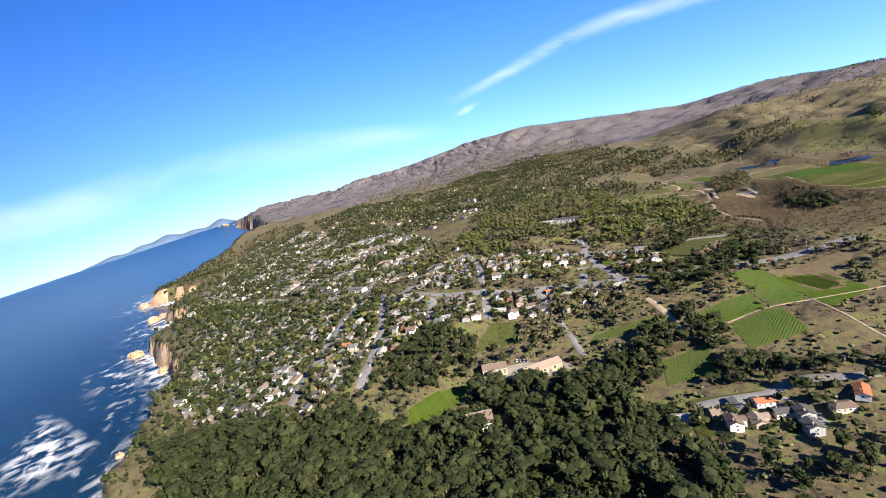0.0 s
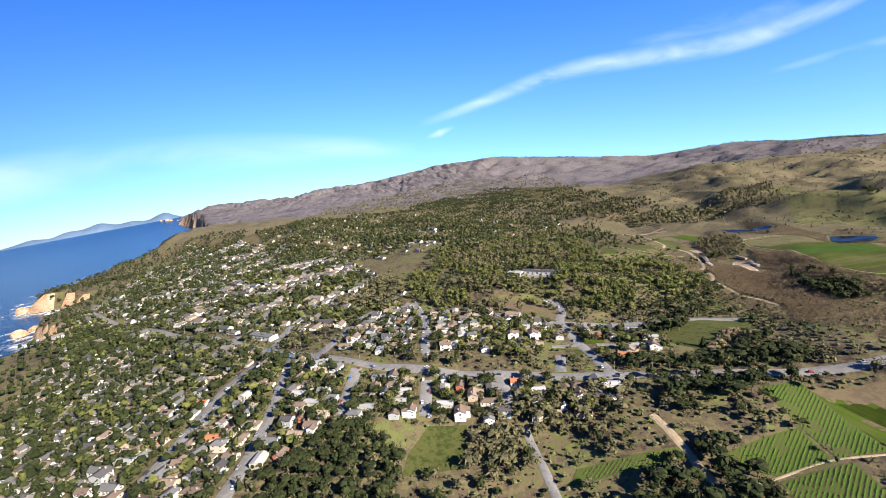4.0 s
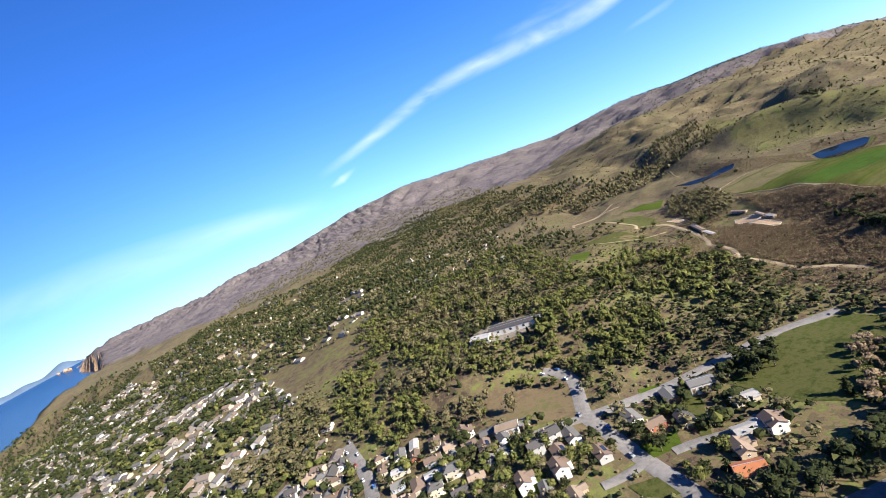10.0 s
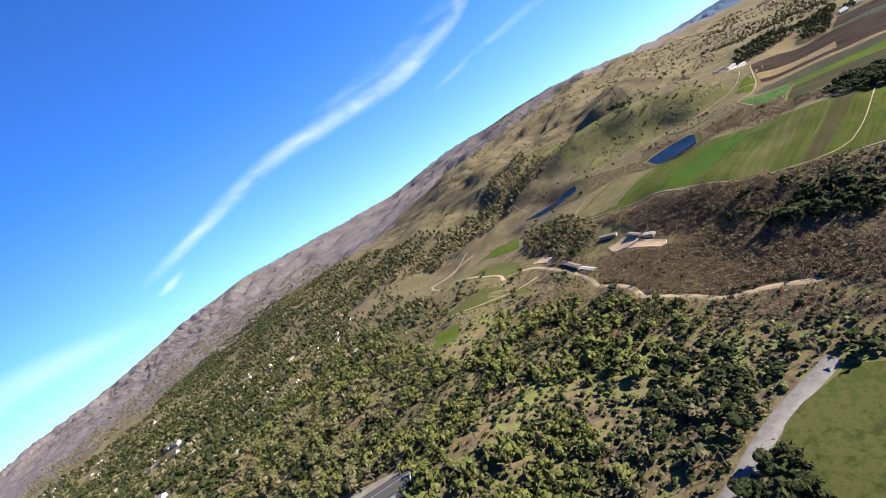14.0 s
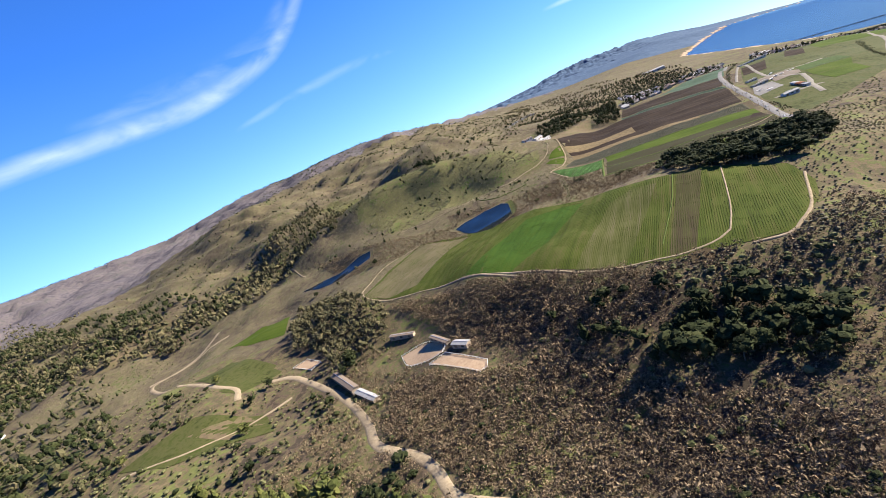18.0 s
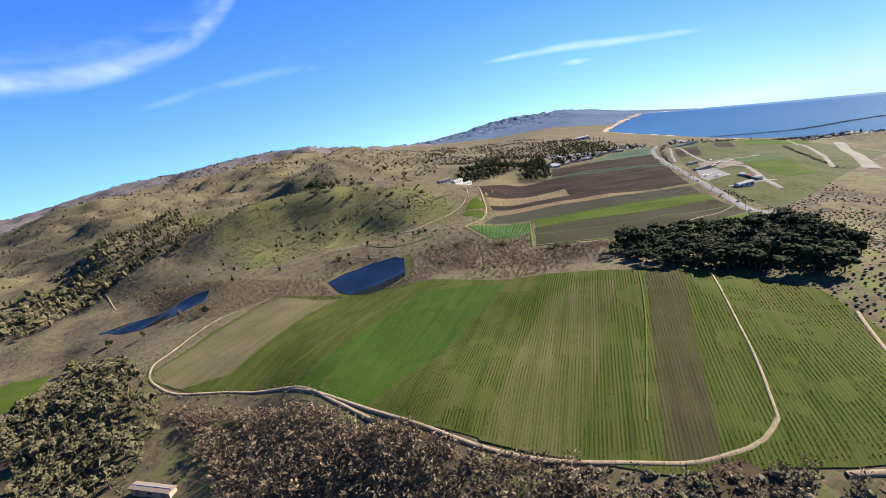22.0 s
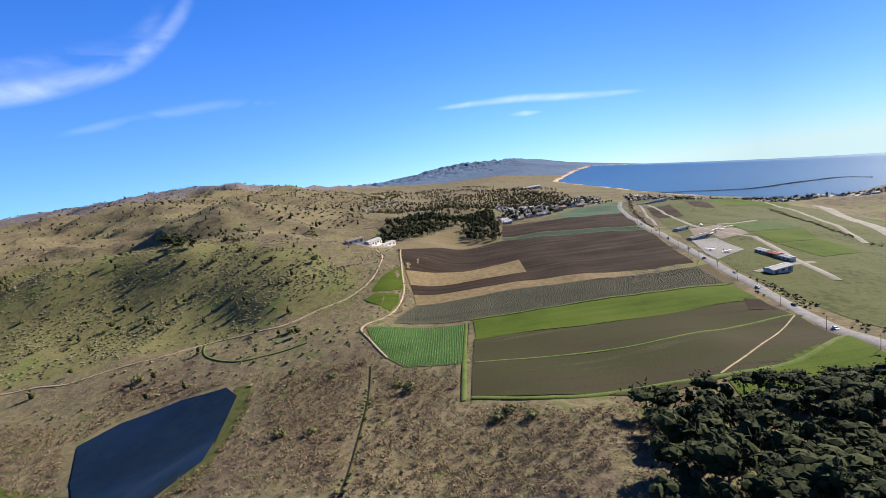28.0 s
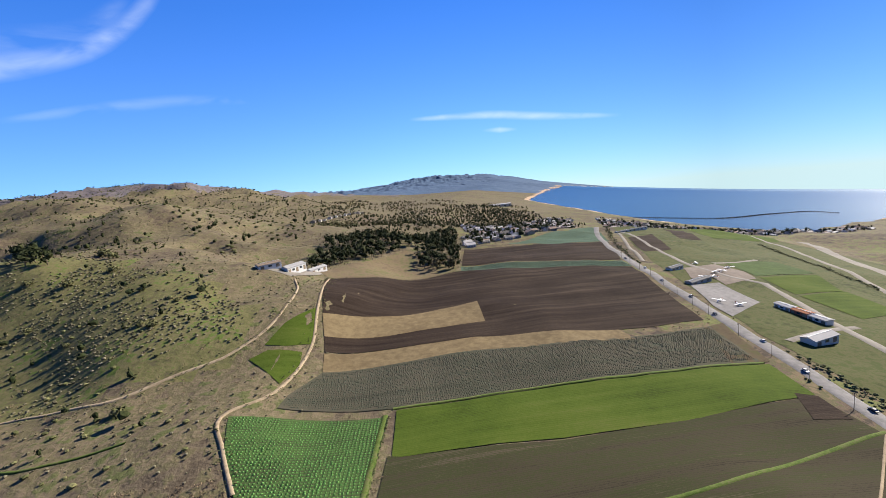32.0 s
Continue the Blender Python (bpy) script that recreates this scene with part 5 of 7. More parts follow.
wood("far_wood", [SHORE_TOWN], 14, 6, (), "cypress", "dark trees along the far shore", 48, "trees", FAR_TREES)
crest = np.concatenate([curve_points([p[:2] for p in RIDGE_NORTH[8:14]], 16) + np.random.RandomState(k).normal(0, 38, (1, 2)) for k in range(6)])
crest = crest + np.random.RandomState(5).normal(0, 14, crest.shape)
tagged(new("ridge_forest", joined("ridge_forest", FAR_TREES, np.c_[crest, gz(crest[:, 0], crest[:, 1]) - 1], np.random.RandomState(6).uniform(5, 9, len(crest)), np.random.RandomState(7).uniform(0, 6, len(crest)), [M["bark"], M["cypress"]])), "dark conifer forest along the mountain crest", "trees", "", "stuff")

wood("hill_scrub", [HILL_EAST], 11, 3.2, (), "scrub", "dark scrub on the far slopes", 49, "bushes", TUFTS, thin=(140, -0.3))
wood("hill_trees", [HILL_EAST], 21, 6, (), "cypress", "dark trees in the folds of the far slopes", 50, "trees", FAR_TREES, thin=(170, 0.05))

# ---- low growth on all open land ----
BARE = [p for _, p, *_ in FIELDS] + [POND_EAST, POND_WEST, ARENA_A, ARENA_B, ARENA_C, FARMYARD, SCHOOL_YARD, BARNYARD, APRON_BROWN, APRON_GREY, AIRFIELD]


def open_growth(name, box, spacing, height, leaf, label, seed, thin, shapes):
    x0, y0, x1, y1 = box
    p = points_in([(x0, y0), (x1, y0), (x1, y1), (x0, y1)], spacing, seed)
    keep = (off_shore(p[:, 0], p[:, 1]) < -12) & ~near_road(p[:, 0], p[:, 1], 1.0) & (waves(p[:, 0], p[:, 1], seed, thin[0], 3) > thin[1])
    for poly in BARE:
        keep &= ~inside(p[:, 0], p[:, 1], [tuple(q) for q in poly])
    for poly in (ARENA_A, ARENA_B, ARENA_C, POND_EAST, POND_WEST, YARD_RANCH):
        keep &= line_distance(p[:, 0], p[:, 1], poly + poly[:1])[0] > 4
    p = p[keep]
    r = np.random.RandomState(seed)
    me = joined(name, shapes, np.c_[p, gz(p[:, 0], p[:, 1]) - 0.1], height * r.uniform(0.4, 1.4, len(p)), r.uniform(0, 6.28, len(p)), [M["bark"], M[leaf]], seed=seed)
    return tagged(new(name, me), label, "bushes", "", "stuff")


open_growth("bushes", (225, 290, 365, 500), 4.5, 3.4, "cypress", "dark green round bushes on the slope", 69, (45, -0.15), BUSHES)
open_growth("ranch_trees", (365, 470, 470, 680), 11, 5.0, "cypress", "dark round oaks dotted over the meadow", 70, (60, 0.1), TREES["round"])
open_growth("bushes", (365, 440, 480, 680), 4.5, 1.6, "scrub", "low green bushes on the meadow", 71, (40, -0.1), TUFTS)
open_growth("bushes", (560, 120, 720, 200), 3.2, 1.0, "scrub", "dark brush below the grove", 73, (40, -0.3), TUFTS)
open_growth("bushes", (445, 130, 620, 262), 2.4, 0.9, "sage", "dark scrub on the slope below the plateau", 74, (45, -0.5), TUFTS)
open_growth("bushes", (425, 230, 470, 330), 2.6, 1.3, "sage", "grey-green sage on the plateau edge", 72, (40, -0.6), TUFTS)
open_growth("bushes", (50, 30, 300, 230), 7, 4.0, "scrub", "green trees and brush round the fields", 68, (35, 0.15), FAR_TREES)
open_growth("bushes", (-290, 30, 440, 620), 6.2, 2.2, "scrub", "low green bushes on open ground", 61, (60, -0.1), TUFTS)
open_growth("bushes", (-290, 30, 440, 620), 9, 2.4, "cypress", "dark green bushes on open ground", 62, (45, 0.0), TUFTS)
open_growth("bushes", (440, 330, 1000, 760), 4.4, 0.85, "sage", "low grey-green bushes on the hillside", 63, (70, -0.1), TUFTS)
open_growth("bushes", (440, 180, 1000, 760), 5.5, 0.95, "willow", "brown brush on the hillside", 64, (80, 0.0), TWIGS)

open_growth("coast_trees", (-330, 215, -40, 560), 7.5, 6.0, "cypress", "dark trees and brush above the cliffs", 65, (70, -0.6), FAR_TREES)
open_growth("coast_trees", (-560, 560, -190, 1650), 11, 7.5, "cypress", "dark trees and brush along the far cliffs", 75, (110, -0.5), FAR_TREES)
open_growth("willow_thicket", (330, 200, 475, 470), 3.2, 2.8, "willow", "grey-brown bare thicket on the valley floor", 66, (60, -0.9), TWIGS)
open_growth("willow_thicket", (560, 280, 660, 420), 2.6, 1.5, "willow", "reddish brown thicket below the plateau", 67, (60, -0.7), TWIGS)

# ---- houses ----
PAINT = {"white": (0.62, 0.61, 0.585), "cream": (0.50, 0.45, 0.36), "grey": (0.36, 0.36, 0.35), "tan": (0.42, 0.33, 0.24), "brown": (0.20, 0.14, 0.10), "blue": (0.32, 0.38, 0.44), "red": (0.38, 0.13, 0.08)}
TOPS = {"grey": (0.13, 0.127, 0.123), "brown": (0.15, 0.11, 0.085), "tan": (0.24, 0.185, 0.14), "dark": (0.075, 0.07, 0.07), "pale": (0.32, 0.31, 0.30), "orange": (0.33, 0.13, 0.065)}
for k, c in PAINT.items():
    M["wall_" + k] = material(k + " siding", (tuple(v * 0.82 for v in c), c), 0.4, 0.8, 0.02, per_object=0.5, stretch=(1, 1, 6))
for k, c in TOPS.items():
    M["roof_" + k] = material(k + " shingles", (tuple(v * 0.7 for v in c), c, tuple(min(1, v * 1.2) for v in c)), 0.35, 0.9, 0.04, per_object=0.5)
M["trim"] = material("white trim", ((0.66, 0.65, 0.62), (0.76, 0.75, 0.73)), 0.5, 0.6)
M["wood"] = material("weathered wood", ((0.18, 0.13, 0.09), (0.30, 0.24, 0.17)), 0.8, 0.85, 0.02, stretch=(1, 1, 0.2), per_object=0.4)
M["steel"] = material("galvanised steel", ((0.42, 0.43, 0.44), (0.55, 0.56, 0.56)), 0.4, 0.4, 0.0, metal=0.6)
M["concrete"] = material("concrete", ((0.34, 0.33, 0.31), (0.46, 0.45, 0.42)), 0.3, 0.9, 0.02)
M["solar"] = material("solar panel", ((0.012, 0.014, 0.022), (0.025, 0.03, 0.045)), 0.3, 0.15, 0.0, spec=0.6)
M["rubber"] = material("rubber", ((0.02, 0.02, 0.02), (0.035, 0.035, 0.035)), 2, 0.8)


def box_data(x0, y0, z0, x1, y1, z1):
    v = np.array([(x, y, z) for z in (z0, z1) for y in (y0, y1) for x in (x0, x1)], float)
    q = [(0, 2, 3, 1), (4, 5, 7, 6), (0, 1, 5, 4), (1, 3, 7, 5), (3, 2, 6, 7), (2, 0, 4, 6)]
    return v, np.array([t for a, b, c, d in q for t in ((a, b, c), (a, c, d))])


def merged(name, pieces, mat):
    vs, ts, n = [], [], 0
    for v, t in pieces:
        vs.append(v)
        ts.append(np.asarray(t) + n)
        n += len(v)
    return raw_mesh(name, np.concatenate(vs), np.concatenate(ts), [mat])


def roof_data(l, d, h, pitch, e=0.45, hip=0.0, thick=0.18):
    """A gabled or hipped roof slab with eaves, over walls l x d and h high."""
    a, b = l / 2 + e, d / 2 + e
    low, top = h - e * pitch, h + d / 2 * pitch
    x = a - hip
    v = []
    for dz in (thick, 0):
        v += [(-a, -b, low + dz), (a, -b, low + dz), (a, b, low + dz), (-a, b, low + dz), (-x, 0, top + dz), (x, 0, top + dz)]
    up = [(0, 1, 5), (0, 5, 4), (2, 3, 4), (2, 4, 5)] + ([(3, 0, 4), (1, 2, 5)] if hip else [])
    t = list(up) + [(c + 6, q + 6, p + 6) for p, q, c in up]
    for p, q in ((0, 1), (2, 3)) + (((1, 2), (3, 0)) if hip else ((1, 5), (5, 2), (3, 4), (4, 0))):
        t += [(p, p + 6, q + 6), (p, q + 6, q)]
    return np.array(v, float), np.array(t)


def wall_data(l, d, h, pitch, gable=True):
    v = [(-l / 2, -d / 2, -1.2), (l / 2, -d / 2, -1.2), (l / 2, d / 2, -1.2), (-l / 2, d / 2, -1.2), (-l / 2, -d / 2, h), (l / 2, -d / 2, h), (l / 2, d / 2, h), (-l / 2, d / 2, h)]
    t = [(0, 1, 5), (0, 5, 4), (1, 2, 6), (1, 6, 5), (2, 3, 7), (2, 7, 6), (3, 0, 4), (3, 4, 7)]
    if gable:
        v += [(-l / 2, 0, h + d / 2 * pitch), (l / 2, 0, h + d / 2 * pitch)]
        t += [(4, 8, 7), (5, 6, 9)]
    else:
        t += [(4, 5, 6), (4, 6, 7)]
    return np.array(v, float), np.array(t)


def moved(data, x, y, z, turn=0.0):
    v, t = data
    c, s = math.cos(turn), math.sin(turn)
    return np.stack([v[:, 0] * c - v[:, 1] * s + x, v[:, 0] * s + v[:, 1] * c + y, v[:, 2] + z], 1), t


WINDOW = merged("window", [box_data(-0.62, -0.04, 0, 0.62, 0.04, 1.15)], M["glass"])
FRAME = merged("window_frame", [box_data(-0.72, -0.06, -0.1, 0.72, 0.03, 0), box_data(-0.72, -0.06, 1.15, 0.72, 0.03, 1.25), box_data(-0.72, -0.06, 0, -0.62, 0.03, 1.15), box_data(0.62, -0.06, 0, 0.72, 0.03, 1.15)], M["trim"])
DOOR = merged("door", [box_data(-0.45, -0.05, 0, 0.45, 0.05, 2.05)], M["wood"])
GARAGE = merged("garage_door", [box_data(-1.3, -0.05, 0, 1.3, 0.05, 2.1)] + [box_data(-1.3, -0.07, 0.5 * k, 1.3, -0.05, 0.5 * k + 0.42) for k in range(4)], M["trim"])


def house(l, d, h, pitch, wall, roof, label, hip=0.0, wing=0.0, chimney=True, garage=False, name="house", solar=False):
    root = tagged(new(name), label, name.replace("_", " "))
    walls, roofs = [wall_data(l, d, h, pitch, not hip)], [roof_data(l, d, h, pitch, hip=hip)]
    if wing:
        w = d * 0.7
        walls.append(moved(wall_data(wing, w, h * 0.96, pitch), l / 2 - w / 2, -d / 2 - wing / 2 + 0.3, 0, math.pi / 2))
        roofs.append(moved(roof_data(wing + d * 0.5, w, h * 0.96, pitch), l / 2 - w / 2, -d / 2 - wing / 2 + 0.3 + d * 0.25, 0.03, math.pi / 2))
    part("wall", merged("wall", walls, M["wall_" + wall]), root)
    part("roof", merged("roof", roofs, M["roof_" + roof]), root)
    if chimney:
        c = part("chimney", merged("chimney", [box_data(-0.35, -0.35, h - 0.5, 0.35, 0.35, h + d / 2 * pitch + 0.8), box_data(-0.42, -0.42, h + d / 2 * pitch + 0.8, 0.42, 0.42, h + d / 2 * pitch + 0.95)], M["wall_tan"]), root)
        c.location = (-l * 0.28, d * 0.14, 0)
    part("door", DOOR, root).location = (-l * 0.12, -d / 2 - 0.03, 0)
    if garage:
        part("garage_door", GARAGE, root).location = (l * 0.3, -d / 2 - 0.03, 0)
    spots = [(-l * 0.36, -d / 2, 0), (l * 0.12, -d / 2, 0), (-l * 0.3, d / 2, math.pi), (l * 0.25, d / 2, math.pi), (-l / 2, 0, -math.pi / 2), (l / 2, d * 0.2, math.pi / 2)]
    for floor in range(2 if h > 4.5 else 1):
        for x, y, a in spots:
            w = part("window", WINDOW, root)
            w.matrix_basis = Matrix.Translation((x, y, 1.0 + 2.7 * floor)) @ Matrix.Rotation(a, 4, "Z")
            part("window_frame", FRAME, w)
    if solar:
        b = part("solar_panel", merged("solar_panel", [box_data(k * 1.3 - 2.6, 0, 0, k * 1.3 - 1.4, 2.2, 0.06) for k in range(4)], M["solar"]), root)
        b.matrix_basis = Matrix.Translation((0, -d * 0.42, h + d * 0.08 * pitch + 0.28)) @ Matrix.Rotation(math.atan(pitch), 4, "X")
    return root


PROTO = [
    house(11.5, 7.5, 2.9, 0.42, "white", "grey", "white single-storey house with a grey gabled roof", garage=True),
    house(12.5, 7.5, 2.9, 0.36, "cream", "brown", "cream bungalow with a brown hipped roof", hip=3.2, garage=True),
    house(9.5, 8.5, 5.3, 0.42, "grey", "dark", "grey two-storey house with a dark gabled roof"),
    house(11, 7, 2.9, 0.5, "tan", "tan", "tan house with a pale brown shingle roof and a wing", wing=4.5),
    house(10, 8, 5.2, 0.5, "white", "brown", "white two-storey house with a brown roof", wing=3.5),
    house(12, 8, 2.9, 0.3, "brown", "grey", "brown wooden house with a low grey roof", garage=True, chimney=False),
    house(9, 7, 3.0, 0.55, "blue", "grey", "pale blue cottage with a steep grey roof"),
    house(13, 7, 2.9, 0.28, "cream", "pale", "long cream house with a pale low-pitched roof", chimney=False),
    house(11, 7.5, 2.9, 0.4, "grey", "brown", "grey house with a brown roof and solar panels", solar=True, garage=True),
    house(10, 8, 5.2, 0.35, "cream", "grey", "cream two-storey house with a grey hipped roof", hip=3.0, garage=True),
    house(10.5, 7, 2.9, 0.45, "red", "brown", "rust-red wooden house with a brown roof"),
    house(10, 7.5, 2.9, 0.45, "white", "dark", "white cottage with a dark gabled roof"),
    house(13, 7.5, 2.9, 0.4, "white", "orange", "long white house with an orange tiled roof"),
]
TOWN_WEST = [(-383, 878), (-262, 712), (-125, 505), (-78, 444), (-102, 447), (-193, 524), (-267, 560), (-320, 646), (-370, 760)]
TOWN_COAST = [(-285, 470), (-258, 331), (-216, 262), (-157, 217), (-122, 222), (-180, 262), (-277, 379), (-265, 472), (-194, 532), (-300, 600)]
built = []
PLACED = [(192, 322, 70, 11), (181, 330, -20, 10), (179, 341, 70, 0), (217, 308, -30, 7), (205, 339, 60, 5), (151, 354, 72, 0), (151, 336, 72, 8), (132, 343, 72, 4), (203, 289, 60, 4), (184, 292, 60, 3), (196, 296, -30, 7),
          (117, 97, -20, 12), (154, 74, 40, 12), (92, 103, -20, 3), (90, 91, 65, 4), (123, 80, 70, 2), (104, 102, 70, 5), (74, 112, -30, 7), (102, 88, 70, 3), (117, 87, -20, 11), (117, 71, 70, 2), (141, 74, -20, 1)]
rng = np.random.RandomState(77)
for polys, spacing, angle in (([TOWN_NEAR, TOWN_MID], 10.8, 68), ([TOWN_EAST], 11.5, 70), ([TOWN_LOW], 12, 62), ([TOWN_COAST], 13, 62)):
    for poly in polys:
        for x, y in points_in(poly, spacing, 21 + len(built), 0.18):
            if near_road(np.array(x), np.array(y), 4.5) or any((x - a) ** 2 + (y - b) ** 2 < 84 for a, b, *_ in built + PLACED) or inside(np.array(x), np.array(y), GREEN_LOT) or inside(np.array(x), np.array(y), TOWN_FIELD):
                continue
            built.append((x, y, radians(angle) + rng.choice([0, 1.571, 3.142, 4.712]) + rng.normal(0, 0.06)))
built.sort(key=lambda b: (b[0] - 60) ** 2 + (b[1] - 270) ** 2)
solid, rest = built[:225], built[225:]
for n, (x, y, a) in enumerate(solid):
    m = Matrix.Translation((x, y, float(gz(x, y)) + 0.25)) @ Matrix.Rotation(a, 4, "Z") @ Matrix.Scale(rng.uniform(0.72, 0.9), 4)
    k = n if n < len(PROTO) else rng.choice(len(PROTO), p=[0.13, 0.13, 0.08, 0.1, 0.08, 0.08, 0.05, 0.09, 0.09, 0.06, 0.03, 0.07, 0.01])
    if n < len(PROTO):
        PROTO[n].matrix_basis = m
    else:
        ob = copy_thing(PROTO[k], Matrix.Translation(m.translation) @ m.to_quaternion().to_matrix().to_4x4())
        ob.scale = m.to_scale()
    (PROTO[n] if n < len(PROTO) else ob)["group"] = "houses of the town"


for x, y, a, k in PLACED:
    ob = copy_thing(PROTO[k], Matrix.Translation((x, y, float(gz(x, y)) + 0.25)) @ Matrix.Rotation(radians(a), 4, "Z"))
    ob.scale = (0.85, 0.85, 0.85)
    ob["group"] = "houses of the town"


M["pale_roof"] = material("pale roof", ((0.12, 0.11, 0.10), (0.34, 0.32, 0.30), (0.55, 0.53, 0.50), (0.30, 0.22, 0.17)), 0.3, 0.85, 0.03, island=1.2)


def house_stuff(name, pts, size, label, seed, angles, roof="house_roof"):
    rng = np.random.RandomState(seed)
    where = np.c_[pts, gz(pts[:, 0], pts[:, 1]) - 0.2]
    me = joined(name, HOUSES, where, size * rng.uniform(0.8, 1.1, len(pts)), angles, [M["house_wall"], M[roof], M["glass"]], seed=seed)
    return tagged(new(name, me), label, "houses", "", "stuff")


rest = np.array(rest)
house_stuff("town_houses", rest[:, :2], 0.8, "many small houses with grey and brown roofs", 31, rest[:, 2])
all_houses = [np.array([b[:2] for b in built + PLACED])]
for polys, spacing, size, seed, angle, label in (([TOWN_UP, TOWN_WEST], 15.5, 0.98, 23, 55, "pale houses climbing the slope"), ([TOWN_FOREST, WOOD_HILL_B], 40, 1.0, 25, 30, "pale houses scattered in the far wood"),
                                                 ([TOWN_FAR_EAST, EAST_TOWN], 12, 0.72, 26, 10, "pale houses of the far town"), ([SHORE_TOWN, HARBOUR_TOWN], 15, 0.75, 27, 10, "pale houses of the harbour town")):
    pts = np.concatenate([points_in(p, spacing, seed + n, 0.22) for n, p in enumerate(polys)])
    pts = pts[~near_road(pts[:, 0], pts[:, 1], 5)]
    if seed == 23:
        pts = pts[waves(pts[:, 0], pts[:, 1], 91, 120, 3) < 0.35]
    all_houses.append(pts)
    r2 = np.random.RandomState(seed)
    house_stuff("far_houses", pts, size, label, seed, radians(angle) + r2.choice([0, math.pi / 2], len(pts)) + r2.normal(0, 0.1, len(pts)), "house_roof" if seed < 26 else "pale_roof")
row = np.array([(1334 + 17 * k, 483 - 6 * k) for k in range(11)], float)
house_stuff("far_houses", row, 0.9, "row of white houses on the far ridge", 28, np.zeros(len(row)))
all_houses = np.concatenate(all_houses)

# ---- garden trees: the nearest as things, the rest joined ----
def tree_thing(kind, seed, leaf, label, clumps=46):
    v, t, m = tree_shape(kind, seed, clumps)
    root = tagged(new("tree"), label, "tree", "single trees")
    for name, k, mat in (("trunk", 0, "bark"), ("crown", 1, leaf)):
        used = np.unique(t[m == k])
        back_to = np.zeros(len(v), int)
        back_to[used] = np.arange(len(used))
        part(name, raw_mesh(name, v[used], back_to[t[m == k]], [M[mat]]), root)
    return root


TREE_PROTO = [tree_thing("round", 201, "cypress", "dark green cypress tree with a broad crown"), tree_thing("flat", 202, "cypress", "dark green wind-shaped cypress tree"),
              tree_thing("round", 203, "pine", "bright green garden tree with a round crown"), tree_thing("tall", 204, "eucalypt", "tall grey-green eucalyptus tree"), tree_thing("cone", 205, "cypress", "dark green conical pine"),
              tree_thing("bush", 206, "scrub", "low rounded green bush on the open hill", 30)]
for k, ob in enumerate(TREE_PROTO):
    x, y = ((-30, 330), (95, 330), (120, 330), (150, 400), (236, 276), (740, 407))[k]
    ob.matrix_basis = Matrix.Translation((x, y, float(gz(x, y)) - 0.15)) @ Matrix.Scale((9, 8, 8, 12, 8, 3.2)[k], 4)


def plant(k, x, y, size, turn):
    ob = copy_thing(TREE_PROTO[k], Matrix.Translation((x, y, float(gz(x, y)) - 0.15)) @ Matrix.Rotation(turn, 4, "Z"))
    ob.scale = (size, size, size * rng.uniform(0.85, 1.1))
    return ob


gardens = []
for n, (poly, spacing) in enumerate(((TOWN_NEAR, 7.5), (TOWN_MID, 8), (TOWN_EAST, 8), (TOWN_LANE, 9), (TOWN_SOUTH, 8.5), (TOWN_LOW, 5.2), (TOWN_COAST, 6.0), (TOWN_UP, 6.6), (TOWN_WEST, 5.6))):
    p = points_in(poly, spacing, 300 + n)
    p = p[~near_road(p[:, 0], p[:, 1], 1.5)]
    gap = np.concatenate([np.min(np.hypot(c[:, None, 0] - all_houses[None, :, 0], c[:, None, 1] - all_houses[None, :, 1]), 1) for c in np.array_split(p, 20)])
    p = p[gap > 4.7]
    if poly is TOWN_UP:
        p = p[waves(p[:, 0], p[:, 1], 91, 120, 3) > -0.35]
    gardens.append(p)
gardens = np.concatenate(gardens)
order = np.argsort((gardens[:, 0] - 90) ** 2 + (gardens[:, 1] - 290) ** 2)
for x, y in gardens[order[:150]]:
    plant(rng.choice(5, p=[0.3, 0.2, 0.3, 0.12, 0.08]), x, y, rng.uniform(3.5, 8.5), rng.uniform(0, 6.28))
far = gardens[order[150:]]
r3 = np.random.RandomState(9)
half = r3.rand(len(far)) < 0.8
for sel, leaf, label in ((half, "cypress", "dark green garden trees between the houses"), (~half, "pine", "bright green garden trees between the houses")):
    p = far[sel]
    me = joined("garden_trees", FAR_TREES + TREES["bush"], np.c_[p, gz(p[:, 0], p[:, 1]) - 0.2], 7.4 * r3.uniform(0.45, 1.3, len(p)), r3.uniform(0, 6.28, len(p)), [M["bark"], M[leaf]], seed=5)
    tagged(new("garden_trees", me), label, "trees", "", "stuff")
p = points_in([(-130, 150), (320, 150), (320, 330), (180, 420), (60, 450), (-130, 470)], 6.8, 401)
p = p[~near_road(p[:, 0], p[:, 1], 2.0) & (waves(p[:, 0], p[:, 1], 77, 48, 3) > -0.25)]
for poly in BARE:
    p = p[~inside(p[:, 0], p[:, 1], [tuple(q) for q in poly])]
p = p[np.min(np.hypot(p[:, None, 0] - all_houses[None, :, 0], p[:, None, 1] - all_houses[None, :, 1]), 1) > 5.5]
for n, leaf, label in ((0, "cypress", "dark green trees in the gaps of the town"), (1, "eucalypt", "brown-green trees in the gaps of the town"), (2, "scrub", "green bushes in the gaps of the town")):
    q = p[n::3]
    me = joined("gap_trees", (TREES["round"] + TREES["flat"]) if n < 2 else BUSHES, np.c_[q, gz(q[:, 0], q[:, 1]) - 0.2], (6.5 if n < 2 else 3.5) * r3.uniform(0.5, 1.3, len(q)), r3.uniform(0, 6.28, len(q)), [M["bark"], M[leaf]], seed=60 + n)
    tagged(new("gap_trees", me), label, "trees", "", "stuff")
